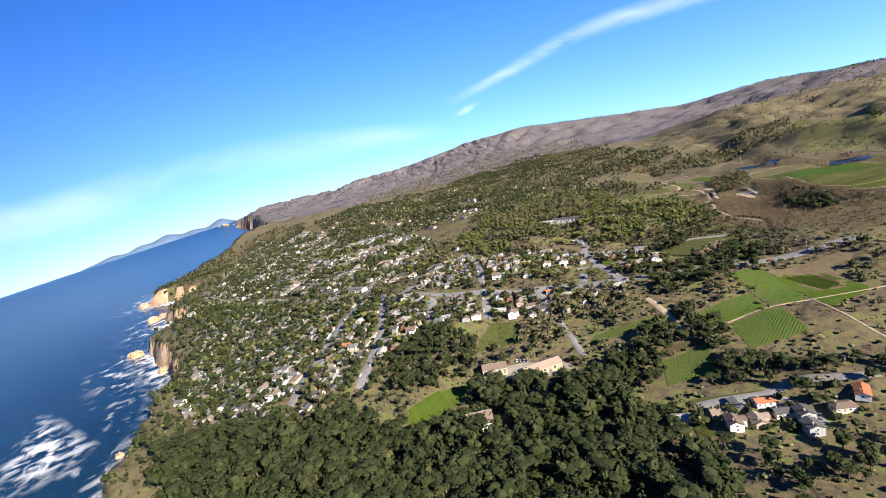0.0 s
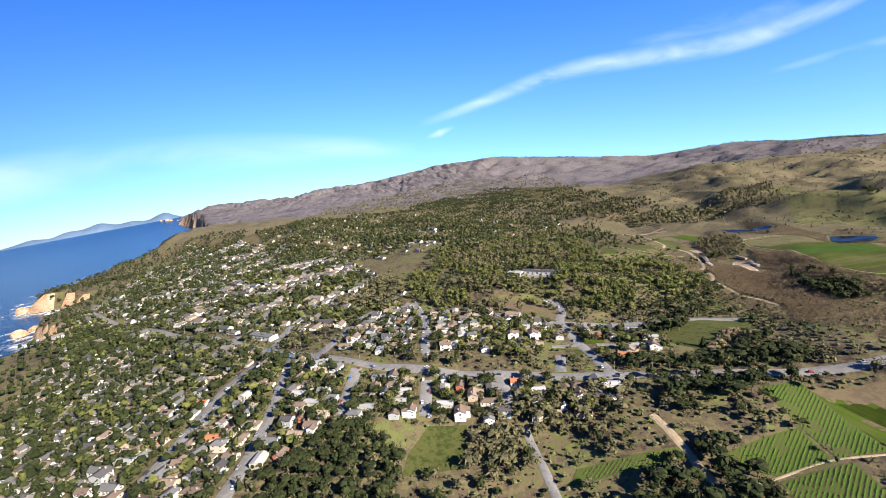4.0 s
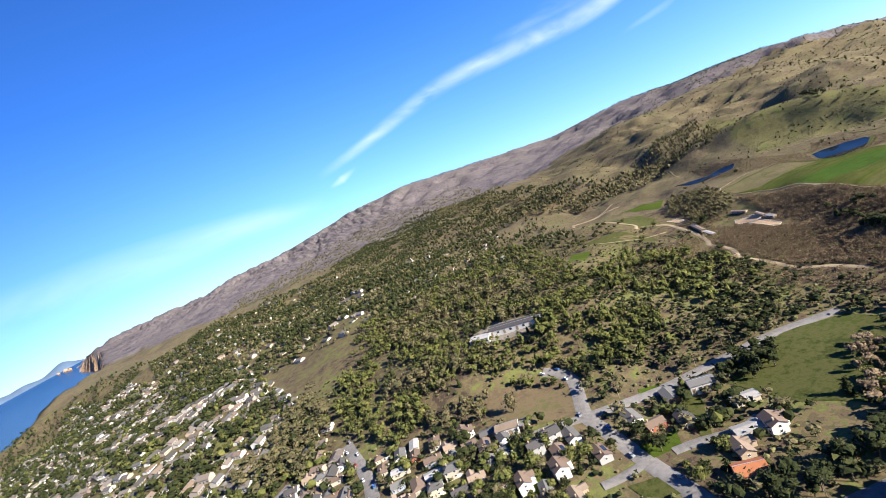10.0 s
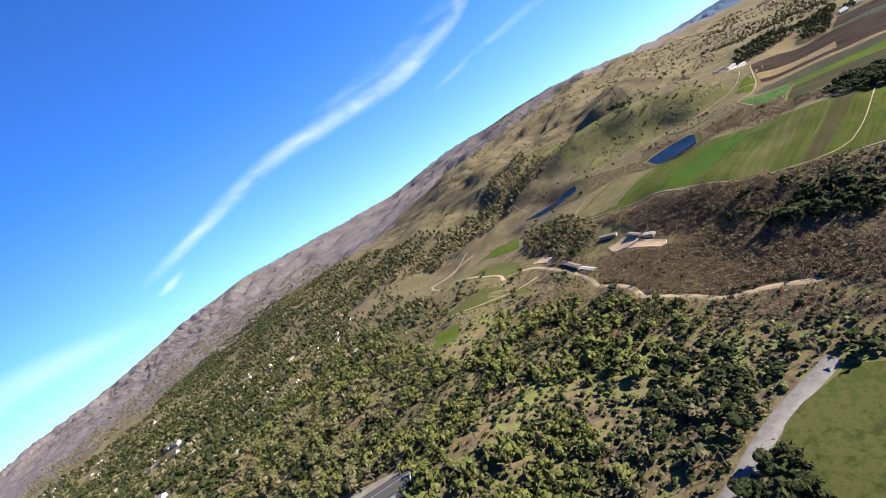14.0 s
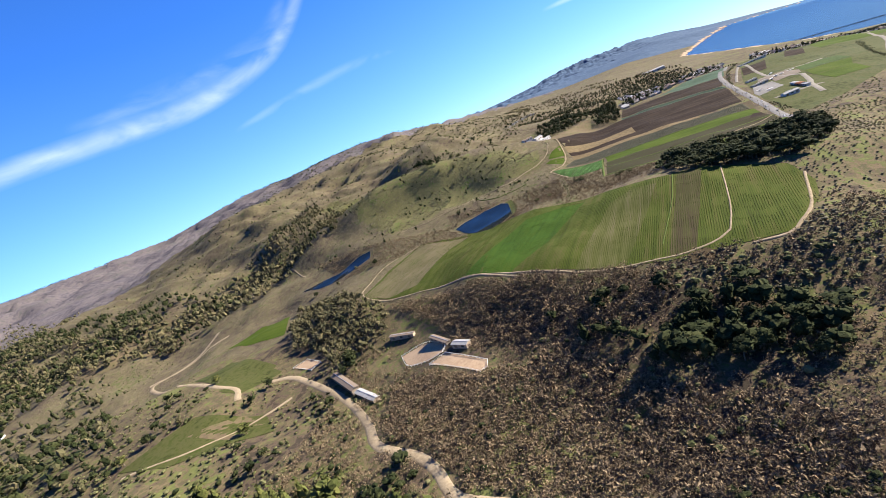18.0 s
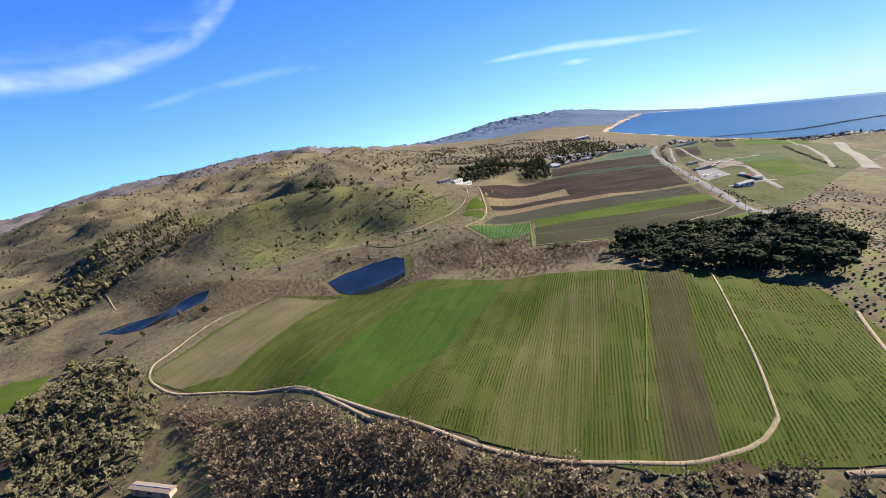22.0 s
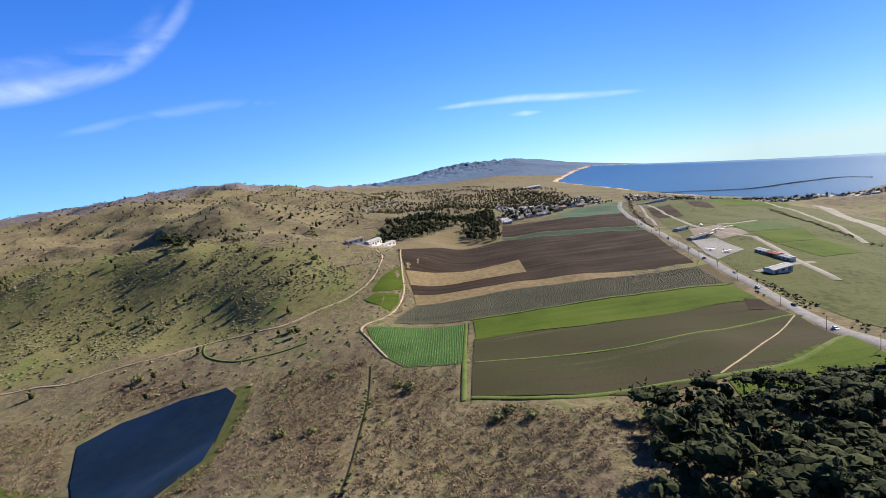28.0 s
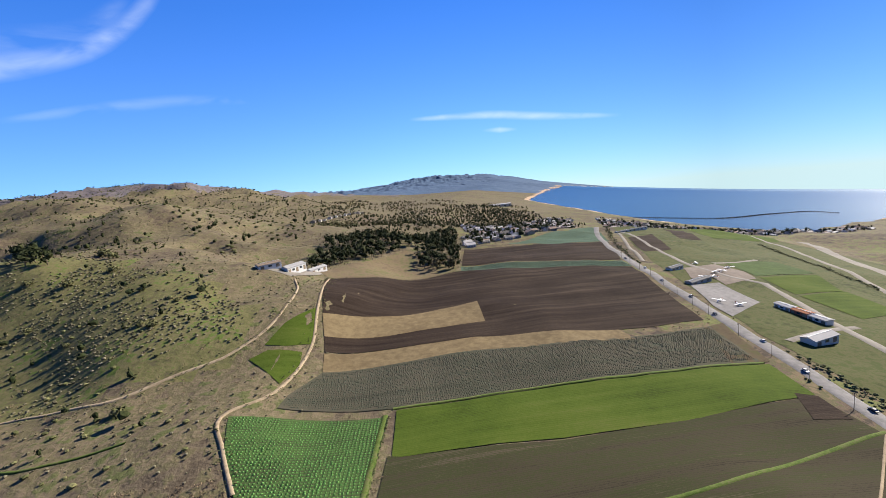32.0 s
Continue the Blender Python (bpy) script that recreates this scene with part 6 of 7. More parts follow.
LONE = [(741, 412, 2.2), (758, 512, 2), (755, 493, 2), (717, 533, 2), (718, 516, 2), (671, 448, 3), (739, 439, 2.2), (756, 466, 2), (771, 427, 2.2), (796, 454, 3), (760, 407, 1.8), (733, 507, 1.6), (749, 565, 2.4), (695, 394, 2.6), (783, 484, 3), (782, 466, 3), (816, 466, 4), (823, 475, 4.5), (614, 370, 2.6), (612, 360, 2.4), (607, 312, 2.6), (610, 309, 2.4), (647, 364, 2.2), (656, 381, 2), (605, 304, 2.4), (629, 336, 3), (633, 340, 2.4)]
for x, y, s in LONE:
    plant(5, x, y, s * 1.25, rng.uniform(0, 6.28))
for x, y, s in ((469, 475, 9), (481, 586, 6), (425, 517, 7), (435, 568, 6), (422, 579, 6), (409, 583, 6), (620, 592, 5), (615, 561, 5), (636, 550, 5), (625, 523, 5), (860, 286, 9), (863, 296, 9), (249, 273, 5), (243, 268, 6)):
    plant(rng.choice([0, 2, 3]), x, y, s, rng.uniform(0, 6.28))

# ---- larger buildings ----
def building(name, a, b, depth, h, pitch, wall, roof, label, side=1, doors=3):
    """A long building whose one wall runs from a to b, with gabled roof, doors and windows."""
    (ax, ay), (bx, by) = a, b
    l, turn = math.hypot(bx - ax, by - ay), math.atan2(by - ay, bx - ax)
    cx, cy = (ax + bx) / 2 - math.sin(turn) * side * depth / 2, (ay + by) / 2 + math.cos(turn) * side * depth / 2
    root = tagged(new(name), label, name.replace("_", " "))
    part("wall", merged("wall", [wall_data(l, depth, h, pitch)], M["wall_" + wall]), root)
    part("roof", merged("roof", [roof_data(l, depth, h, pitch, 0.3)], M["roof_" + roof]), root)
    part("ridge_cap", merged("ridge_cap", [box_data(-l / 2, -0.12, h + depth / 2 * pitch + 0.14, l / 2, 0.12, h + depth / 2 * pitch + 0.26)], M["steel"]), root)
    for s in (-1, 1):
        for k in range(doors):
            x = (k + 0.5) / doors * l - l / 2
            d = part("door" if k % 2 == 0 else "window", merged("opening", [box_data(-min(0.9, l / doors * 0.3), -0.05, 0 if k % 2 == 0 else h * 0.35, min(0.9, l / doors * 0.3), 0.05, h * 0.75)], M["wood"] if k % 2 == 0 else M["glass"]), root)
            d.location = (x, s * (depth / 2 + 0.02), 0)
    root.matrix_basis = Matrix.Translation((cx, cy, float(gz(cx, cy)) + 0.2)) @ Matrix.Rotation(turn, 4, "Z")
    return root


building("hangar_row", (754, 153.5), (746, 153), 3.2, 1.7, 0.2, "white", "pale", "white end of a long hangar row on the airfield", doors=3)
building("hangar_row", (746, 153), (738, 152.3), 3.2, 1.7, 0.2, "red", "orange", "orange-roofed middle of a long hangar row", doors=3)
building("hangar_row", (738, 152.3), (730, 151.6), 3.2, 1.7, 0.2, "white", "pale", "white end of a long hangar row on the airfield", doors=3)
building("hangar", (709.6, 174), (712.6, 163), 5, 2.2, 0.3, "white", "pale", "white hangar with a low pale roof", doors=3)
building("terminal", (789, 169), (795, 155), 4, 1.6, 0.2, "grey", "grey", "grey flat airfield building")
building("hangar_row", (1002, 116), (1013, 80), 3, 1.8, 0.2, "white", "grey", "far grey row of hangars", doors=8)
building("office", (817, 164), (821, 155), 4, 1.6, 0.2, "white", "grey", "small white airfield office")
building("farm_shed", (799.4, 386), (806.3, 376.5), 4.5, 2.2, 0.35, "white", "tan", "white farm shed with a tan roof")
building("farmhouse", (803.3, 373), (814.5, 366.4), 5, 3.0, 0.4, "white", "pale", "white farmhouse among sheds", doors=5)
building("farm_shed", (823.7, 366.8), (834.5, 360), 4.5, 2.0, 0.3, "white", "pale", "low white farm shed")
building("barn", (19, 197), (47.9, 198), 10, 4, 0.55, "tan", "tan", "long brown barn with a pale shingle roof", doors=7)
building("manor", (-9.3, 211), (7.8, 205.5), 9, 4.4, 0.55, "cream", "brown", "large old house with a brown hipped roof", doors=5)
building("lodge", (-18, 193), (-1, 191), 9, 3.4, 0.6, "cream", "tan", "lodge with a steep pale brown roof", doors=4)
building("greenhouse", (15, 184), (35, 183.5), 8, 3, 0.2, "grey", "dark", "dark-roofed greenhouse beside the barn", side=-1, doors=5)
building("chapel_house", (-37, 163), (-21, 160), 10, 6, 1.1, "white", "brown", "white house with a steep brown roof", doors=4)
building("school", (191, 474), (219.4, 445.5), 11, 4, 0.1, "white", "dark", "white school wing with a dark panelled roof on the hill", doors=8)
building("school", (176, 478), (186, 467), 9, 4, 0.1, "white", "pale", "white school hall on the hill", doors=4)
building("stable", (459, 484), (440, 461), 4, 1.9, 0.25, "tan", "tan", "long stable with a tan roof", doors=8)
building("stable", (439, 459), (429, 444), 3.5, 1.8, 0.25, "tan", "pale", "row of white stable roofs", doors=6)
building("ranch_shed", (465.4, 421), (455.2, 409), 2.6, 1.6, 0.2, "tan", "tan", "open brown shed beside the riding arena", side=-1, doors=4)
building("ranch_shed", (452, 405), (448.5, 397), 3.5, 1.8, 0.25, "tan", "pale", "small white shed by the arena", side=-1, doors=2)
building("ranch_shed", (480, 453.8), (476, 437.4), 2.5, 2.0, 0.2, "tan", "tan", "three small brown sheds in a row", doors=3)
building("filling_station", (-42, 355), (-26, 359), 9, 4, 0.05, "white", "pale", "white filling station with a flat roof", doors=4)
building("shop", (-95, 482), (-76, 462), 10, 4, 0.15, "white", "grey", "low white shop beside the highway", doors=5)
building("bungalow", (167.3, 284), (176, 277), 8, 2.6, 0.5, "cream", "orange", "cream house with a bright orange tiled roof", doors=3)
building("white_house", (211, 330.5), (221, 323), 7, 5, 0.4, "white", "grey", "white two-storey house at the edge of the meadow", doors=4)
building("white_house", (128.9, 388), (139, 380.5), 7, 4, 0.45, "white", "tan", "white house below the brown slope", doors=4)
building("greenhouse_block", (1803, 120), (1801, 62), 30, 5, 0.1, "white", "pale", "large white industrial block in the far town", doors=6)

# ---- fences of the arenas ----
def fence(outline, closed, label, step=2.2, h=0.7):
    root = tagged(new("fence"), label, "fence", "ranch fences")
    pts = curve_points(list(outline) + ([outline[0]] if closed else []), step) if len(outline) > 5 else np.concatenate([np.linspace(a, b, max(2, int(math.dist(a, b) / step)), endpoint=False) for a, b in zip(outline, list(outline[1:]) + ([outline[0]] if closed else []))])
    post = merged("post", [box_data(-0.07, -0.07, -0.3, 0.07, 0.07, h)], M["trim"])
    at = [Vector((x, y, float(gz(x, y)) + 0.26)) for x, y in pts]
    for p in at:
        part("post", post, root).location = p
    for z in (0.45 * h, 0.85 * h):
        for p, q in zip(at, at[1:] + (at[:1] if closed else [])):
            run = (q - p).to_2d()
            if run.length < 0.2:
                continue
            v = box_data(0, -0.03, z, run.length, 0.03, z + 0.09)
            v[0][:, 2] += v[0][:, 0] * (q.z - p.z) / run.length
            part("rail", merged("rail", [v], M["trim"]), root).matrix_basis = Matrix.Translation(p) @ Matrix.Rotation(math.atan2(run.y, run.x), 4, "Z")
    return root


fence(ARENA_A, True, "white post-and-rail fence round the oval arena")
fence(ARENA_B, True, "white post-and-rail fence round the rectangular arena")
fence(ARENA_C, True, "white post-and-rail fence round the small pen")

# ---- poles and cars ----
def utility_pole(x, y, turn, size=1.0):
    root = tagged(new("utility_pole"), "brown wooden utility pole with crossarms beside the road", "utility pole", "utility poles")
    a = np.arange(8) * math.pi / 4
    v = np.array([(r * math.cos(k), r * math.sin(k), z) for z, r in ((-0.5, 0.17), (10, 0.11)) for k in a])
    part("post", raw_mesh("post", v, np.array([t for k in range(8) for t in ((k, (k + 1) % 8, (k + 1) % 8 + 8), (k, (k + 1) % 8 + 8, k + 8))] + [(8, 9 + k, 10 + k) for k in range(6)]), [M["wood"]]), root)
    for z in (8.7, 9.5):
        c = part("crossarm", merged("crossarm", [box_data(-1.1, -0.06, z, 1.1, 0.06, z + 0.13)], M["wood"]), root)
        for k in (-1, -0.45, 0.45, 1):
            part("insulator", merged("insulator", [box_data(k - 0.04, -0.04, z + 0.13, k + 0.04, 0.04, z + 0.28)], M["glass"]), c)
    root.matrix_basis = Matrix.Translation((x, y, float(gz(x, y)) - 0.1)) @ Matrix.Rotation(turn, 4, "Z") @ Matrix.Scale(size, 4)
    return root


pole = utility_pole(*(317, 313), 0.5, 0.9)
for line, gap, size, side in ((HWY_TOWN, 26, 0.85, 6.5), (HWY_PLAIN[:4], 16, 0.5, 3.6), (ROAD_LANE[2:], 24, 0.85, 4.2)):
    p = curve_points(line, gap)
    d = np.gradient(p, axis=0)
    for (x, y), (dx, dy) in zip(p, d):
        n = math.hypot(dx, dy)
        x, y = x - dy / n * side, y + dx / n * side
        ob = copy_thing(pole, Matrix.Translation((x, y, float(gz(x, y)) - 0.1)) @ Matrix.Rotation(math.atan2(dy, dx) + 1.57, 4, "Z"))
        ob.scale = (size, size, size)


def car(colour, label):
    """A car with a shaped body, glazed cabin, lamps and four wheels."""
    root = tagged(new("car"), label, "car", "cars of the town")
    m = material(label.split()[0] + " car paint", (tuple(v * 0.85 for v in colour), colour), 0.5, 0.3, spec=0.5)
    prof = [(-2.15, 0.35), (-2.2, 0.8), (-1.6, 0.95), (1.1, 0.98), (2.1, 0.78), (2.2, 0.4)]
    v = np.array([(x, y, z) for y in (-0.88, 0.88) for x, z in prof])
    n = len(prof)
    t = [(0, k, k + 1) for k in range(1, n - 1)] + [(n, n + k + 1, n + k) for k in range(1, n - 1)]
    for k in range(n):
        q = (k + 1) % n
        t += [(k, n + k, n + q), (k, n + q, q)]
    part("body", raw_mesh("body", v, np.array(t), [m]), root)
    v = np.array([(x, y, z) for x, w, z in ((-1.7, 0.82, 0.95), (0.95, 0.82, 0.97), (-1.25, 0.66, 1.42), (0.35, 0.66, 1.45)) for y in (-w, w)])
    part("cabin", raw_mesh("cabin", v, np.array([(0, 4, 5), (0, 5, 1), (2, 3, 7), (2, 7, 6), (0, 2, 6), (0, 6, 4), (1, 5, 7), (1, 7, 3), (4, 6, 7), (4, 7, 5)]), [M["glass"]]), root)
    part("roof", merged("roof", [box_data(-1.25, -0.66, 1.41, 0.35, 0.66, 1.48)], m), root)
    a = np.arange(10) * math.pi / 5
    w = np.array([(0.33 * math.cos(k), s, 0.33 * math.sin(k)) for s in (-0.1, 0.1) for k in a])
    wheel = raw_mesh("wheel", w, np.array([t for k in range(10) for t in ((k, (k + 1) % 10, (k + 1) % 10 + 10), (k, (k + 1) % 10 + 10, k + 10))] + [(0, k + 1, k) for k in range(1, 9)] + [(10, k + 10, k + 11) for k in range(1, 9)]), [M["rubber"]])
    for x in (-1.35, 1.35):
        for y in (-0.82, 0.82):
            part("wheel", wheel, root).location = (x, y, 0.33)
    lamp = merged("headlight", [box_data(2.12, -0.15, 0.6, 2.2, 0.15, 0.74)], M["trim"])
    for y in (-0.6, 0.6):
        part("headlight", lamp, root).location = (0, y, 0)
    return root


CARS = [car((0.7, 0.7, 0.7), "white car parked at the roadside"), car((0.03, 0.03, 0.035), "black car on the road"), car((0.25, 0.26, 0.28), "grey car parked at the roadside"), car((0.30, 0.03, 0.03), "red car parked at the roadside"), car((0.05, 0.16, 0.42), "blue car parked at the roadside")]
slots = []
for line, side, gap, size in ((HWY_TOWN[2:], 1.8, 31, 0.85), (ROAD_SCHOOL, 2.4, 17, 0.85), (STREET_E, 2.2, 10, 0.85), (STREET_D, 2.2, 9, 0.85), (STREET_C, 2.2, 12, 0.85), (STREET_B, 2.2, 14, 0.85), (STREET_A, 2.2, 15, 0.85), (STREET_G, 2.2, 15, 0.85), (HWY_PLAIN[:4], 1.0, 23, 0.55)):
    p = curve_points(line, gap)
    d = np.gradient(p, axis=0)
    for n, ((x, y), (dx, dy)) in enumerate(zip(p, d)):
        s = side * (1 if n % 2 else -1) / math.hypot(dx, dy)
        slots.append((x - dy * s, y + dx * s, math.atan2(dy, dx) + (3.14 if n % 2 else 0), size))
slots += [(20.5 + 2.6 * k, 217.4 - 0.5 * k, 1.2, 0.85) for k in range(4)]
for n, (x, y, a, s) in enumerate(slots):
    m = Matrix.Translation((x, y, float(gz(x, y)) + 0.38)) @ Matrix.Rotation(a, 4, "Z")
    ob = CARS[n] if n < len(CARS) else copy_thing(CARS[rng.choice(5, p=[0.34, 0.2, 0.3, 0.08, 0.08])], m)
    ob.matrix_basis = m
    ob.scale = (s, s, s)

# ---- hedges on the airfield, small planes on the apron ----
for line, wide, gap, size, label in ((HEDGE_AIR, 2.5, 1.6, 1.3, "dark brush along the airfield ditch"), (HEDGE_HWY, 2.5, 1.4, 1.2, "brown brush beside the highway"), (HEDGE_HWY_B, 2.5, 2.0, 1.3, "dark brush beside the highway"), (CABBAGE[2:4], 0.6, 0.5, 0.5, "rough grass edge of the field"), (FIELD_ROAD, 3.2, 0.7, 0.5, "rough grass beside the track"), (PLATEAU_ROAD[:-1], 3.0, 0.8, 0.55, "rough grass beside the track"), (DITCH, 1.5, 1.0, 0.9, "brush along the ditch"), (TRAIL_EAST, 3.0, 1.0, 0.6, "brush beside the trail")):
    p = curve_points(line, gap)
    p = np.concatenate([p + rng.normal(0, wide / 2, p.shape) for _ in range(2)])
    p = p[~near_road(p[:, 0], p[:, 1], 0.2)]
    tagged(new("brush", joined("brush", TUFTS, np.c_[p, gz(p[:, 0], p[:, 1]) + 0.26], size * rng.uniform(0.5, 1.3, len(p)), rng.uniform(0, 6.28, len(p)), [M["bark"], M["scrub"]])), label, "bushes", "", "stuff")


def light_plane(x, y, turn):
    """A small high-winged plane, parked."""
    root = tagged(new("light_plane"), "small white parked plane with a high wing", "plane", "planes on the apron")
    a = np.arange(8) * math.pi / 4
    rings = ((-3.9, 0.12, 1.3), (-2.0, 0.45, 1.15), (0, 0.62, 1.15), (1.2, 0.6, 1.1), (2.6, 0.38, 1.05), (2.9, 0.1, 1.05))
    v = np.array([(px, r * math.cos(k), z + r * math.sin(k)) for px, r, z in rings for k in a])
    t = [f for n in range(5) for k in range(8) for f in ((n * 8 + k, n * 8 + (k + 1) % 8, n * 8 + 8 + (k + 1) % 8), (n * 8 + k, n * 8 + 8 + (k + 1) % 8, n * 8 + 8 + k))]
    part("fuselage", raw_mesh("fuselage", v, np.array(t), [M["trim"]]), root)
    part("wing", merged("wing", [box_data(0.1, -5.4, 1.78, 1.5, 5.4, 1.92)], M["trim"]), root)
    part("tailplane", merged("tailplane", [box_data(-3.9, -1.7, 1.3, -3.1, 1.7, 1.38)], M["trim"]), root)
    part("fin", merged("fin", [box_data(-4.0, -0.05, 1.35, -3.2, 0.05, 2.6)], M["wall_red"]), root)
    part("windscreen", merged("windscreen", [box_data(0.7, -0.5, 1.45, 1.35, 0.5, 1.77)], M["glass"]), root)
    for wx, wy in ((0.4, -1.1), (0.4, 1.1), (2.3, 0)):
        part("wheel", merged("wheel", [box_data(wx - 0.22, wy - 0.08, 0, wx + 0.22, wy + 0.08, 0.44), box_data(wx - 0.05, wy - 0.04, 0.4, wx + 0.05, wy + 0.04, 0.9)], M["rubber"]), root)
    root.matrix_basis = Matrix.Translation((x, y, float(gz(x, y)) + 0.27)) @ Matrix.Rotation(turn, 4, "Z") @ Matrix.Scale(0.57, 4)
    return root


for n, (x, y) in enumerate(((810, 143), (813, 137), (824, 126), (837, 138), (801, 155), (801, 150), (760, 174), (754, 169))):
    light_plane(x, y, 0.5 + 1.3 * n)

# ---- cabbages in rows ----
cab = []
for x in np.arange(640, 690, 1.0):
    ys = np.arange(314, 362, 0.9)
    cab.append(np.stack([np.full(len(ys), x), ys], 1))
cab = np.concatenate(cab) + rng.normal(0, 0.08, (sum(len(c) for c in cab), 2))
cab = cab[inside(cab[:, 0], cab[:, 1], CABBAGE) & (line_distance(cab[:, 0], cab[:, 1], CABBAGE + CABBAGE[:1])[0] > 0.8)]
M["leaf_crop"] = material("cabbage leaf", ((0.07, 0.16, 0.04), (0.12, 0.26, 0.07)), 0.3, 0.8, island=0.5)
shape = (OCTA * np.array([1, 1, 0.7]), OCTA_T, np.zeros(8, int))
tagged(new("cabbage_rows", joined("cabbage_rows", [shape], np.c_[cab, gz(cab[:, 0], cab[:, 1]) + 0.22], 0.34 * rng.uniform(0.7, 1.2, len(cab)), rng.uniform(0, 6.28, len(cab)), [M["leaf_crop"]])), "green cabbages in straight rows", "crop", "", "stuff")

def crop_rows(name, polys, angle, pitch, gap, size, colours, label, seed, bald=0.0):
    """Plants of a crop in straight rows within outlines, as one object."""
    M[name] = material(name.replace("_", " "), colours, 0.05, 0.85, island=0.5)
    r = np.random.RandomState(seed)
    a, pts = radians(angle), []
    for poly in polys:
        q = np.array(poly, float)
        c = q.mean(0)
        reach = np.abs(q - c).max() * 1.5
        u, v = np.meshgrid(np.arange(-reach, reach, gap), np.arange(-reach, reach, pitch))
        u, v = u.ravel() + r.normal(0, gap * 0.2, u.size), v.ravel() + r.normal(0, pitch * 0.05, v.size)
        x, y = c[0] + u * math.cos(a) - v * math.sin(a), c[1] + u * math.sin(a) + v * math.cos(a)
        k = inside(x, y, [tuple(p) for p in poly]) & (line_distance(x, y, list(poly) + [poly[0]])[0] > 1.0) & (waves(x, y, seed, 25, 3) > bald)
        pts.append(np.stack([x[k], y[k]], 1))
    p = np.concatenate(pts)
    top = (OCTA[:5] * np.array([1, 1, 0.8]), OCTA_T[:4], np.zeros(4, int))
    me = joined(name, [top], np.c_[p, gz(p[:, 0], p[:, 1]) + 0.26], size * r.uniform(0.6, 1.3, len(p)), r.uniform(0, 6.28, len(p)), [M[name]], seed=seed)
    return tagged(new(name, me), label, "crop", "", "stuff")


crop_rows("sprout_rows", [PLATEAU], 168, 0.9, 0.55, 0.15, ((0.036, 0.050, 0.010), (0.050, 0.076, 0.012), (0.075, 0.080, 0.024)), "low green crop in straight rows on the plateau", 5, -0.25)
crop_rows("leek_rows", [STRIP_GREY, STRIP_TEAL], 94, 1.0, 0.7, 0.24, ((0.06, 0.07, 0.045), (0.085, 0.10, 0.07)), "grey-green crop in straight rows", 6, -1.3)
crop_rows("farm_rows", [FARM_A, FARM_B, FARM_C, FARM_F, FARM_H], 25, 1.8, 0.9, 0.5, ((0.05, 0.09, 0.014), (0.08, 0.14, 0.022)), "green crop in straight rows", 7, -0.5)

# ---- surf, sea rocks, breakwaters ----
def thin_white(name, density, scale, stretch, colour=(0.86, 0.88, 0.9), seed=0.0, glow=False, top=1.0):
    """White foam or cloud with gaps, from noise that fades to nothing. glow: emits, standing in for sunlight on the
    cloud.
    """
    m = bpy.data.materials.new(name)
    m.use_nodes = True
    n, l = m.node_tree.nodes, m.node_tree.links
    n.clear()
    out, mix, clear, white = n.new("ShaderNodeOutputMaterial"), n.new("ShaderNodeMixShader"), n.new("ShaderNodeBsdfTransparent"), n.new("ShaderNodeEmission" if glow else "ShaderNodeBsdfDiffuse")
    white.inputs["Color"].default_value = (*colour, 1)
    geo, mp, tex, ramp = n.new("ShaderNodeNewGeometry"), n.new("ShaderNodeMapping"), n.new("ShaderNodeTexNoise"), n.new("ShaderNodeMapRange")
    mp.inputs["Scale"].default_value, mp.inputs["Location"].default_value = stretch, (seed, seed, 0)
    tex.inputs["Scale"].default_value, tex.inputs["Detail"].default_value, tex.inputs["Distortion"].default_value = scale, 8, 0.4
    ramp.inputs["From Min"].default_value, ramp.inputs["From Max"].default_value = (0.42 - density * 0.4, 1.0) if glow else (0.62 - density * 0.3, 0.72 - density * 0.1)
    ramp.inputs["To Max"].default_value = top
    fade = n.new("ShaderNodeAttribute")
    fade.attribute_name = "fade"
    mul = n.new("ShaderNodeMath")
    mul.operation = "MULTIPLY"
    l.new(geo.outputs["Position"], mp.inputs[0])
    l.new(mp.outputs[0], tex.inputs["Vector"])
    l.new(tex.outputs[0], ramp.inputs["Value"])
    l.new(ramp.outputs[0], mul.inputs[0])
    l.new(fade.outputs["Fac"], mul.inputs[1])
    l.new(mul.outputs[0], mix.inputs[0])
    l.new(clear.outputs[0], mix.inputs[1])
    l.new(white.outputs[0], mix.inputs[2])
    l.new(mix.outputs[0], out.inputs["Surface"])
    return m


def faded(me, fade):
    me.attributes.new("fade", "FLOAT", "POINT").data.foreach_set("value", np.asarray(fade, np.float32))
    return me


M["foam"] = thin_white("sea foam", 0.6, 0.06, (1, 1, 1))
M["thin_foam"] = thin_white("thin sea foam", 0.22, 0.05, (1, 1, 1), seed=40.0)


def sea_band(line, inner, outer, mat, step=9.0, k=6):
    p = curve_points(line, step)
    d = np.gradient(p, axis=0)
    d /= np.hypot(d[:, 0], d[:, 1])[:, None]
    side = np.stack([-d[:, 1], d[:, 0]], 1)
    offs = np.linspace(-inner, outer, k)
    xy = (p[:, None] + side[:, None] * offs[None, :, None]).reshape(-1, 2)
    v = np.c_[xy, sea_level(xy[:, 0], xy[:, 1]) + 0.7]
    a = (np.arange(len(p) - 1)[:, None] * k + np.arange(k - 1)[None]).ravel()
    me = raw_mesh("surf", v, np.stack([a, a + 1, a + k + 1, a + k], 1)[:, ::-1], [mat])
    u = np.tile(np.linspace(0, 1, k), len(p))
    return faded(me, np.clip(1.3 - 1.3 * u, 0, 1) * (0.75 + 0.25 * np.sin(np.repeat(np.arange(len(p)), k) * 0.6)))


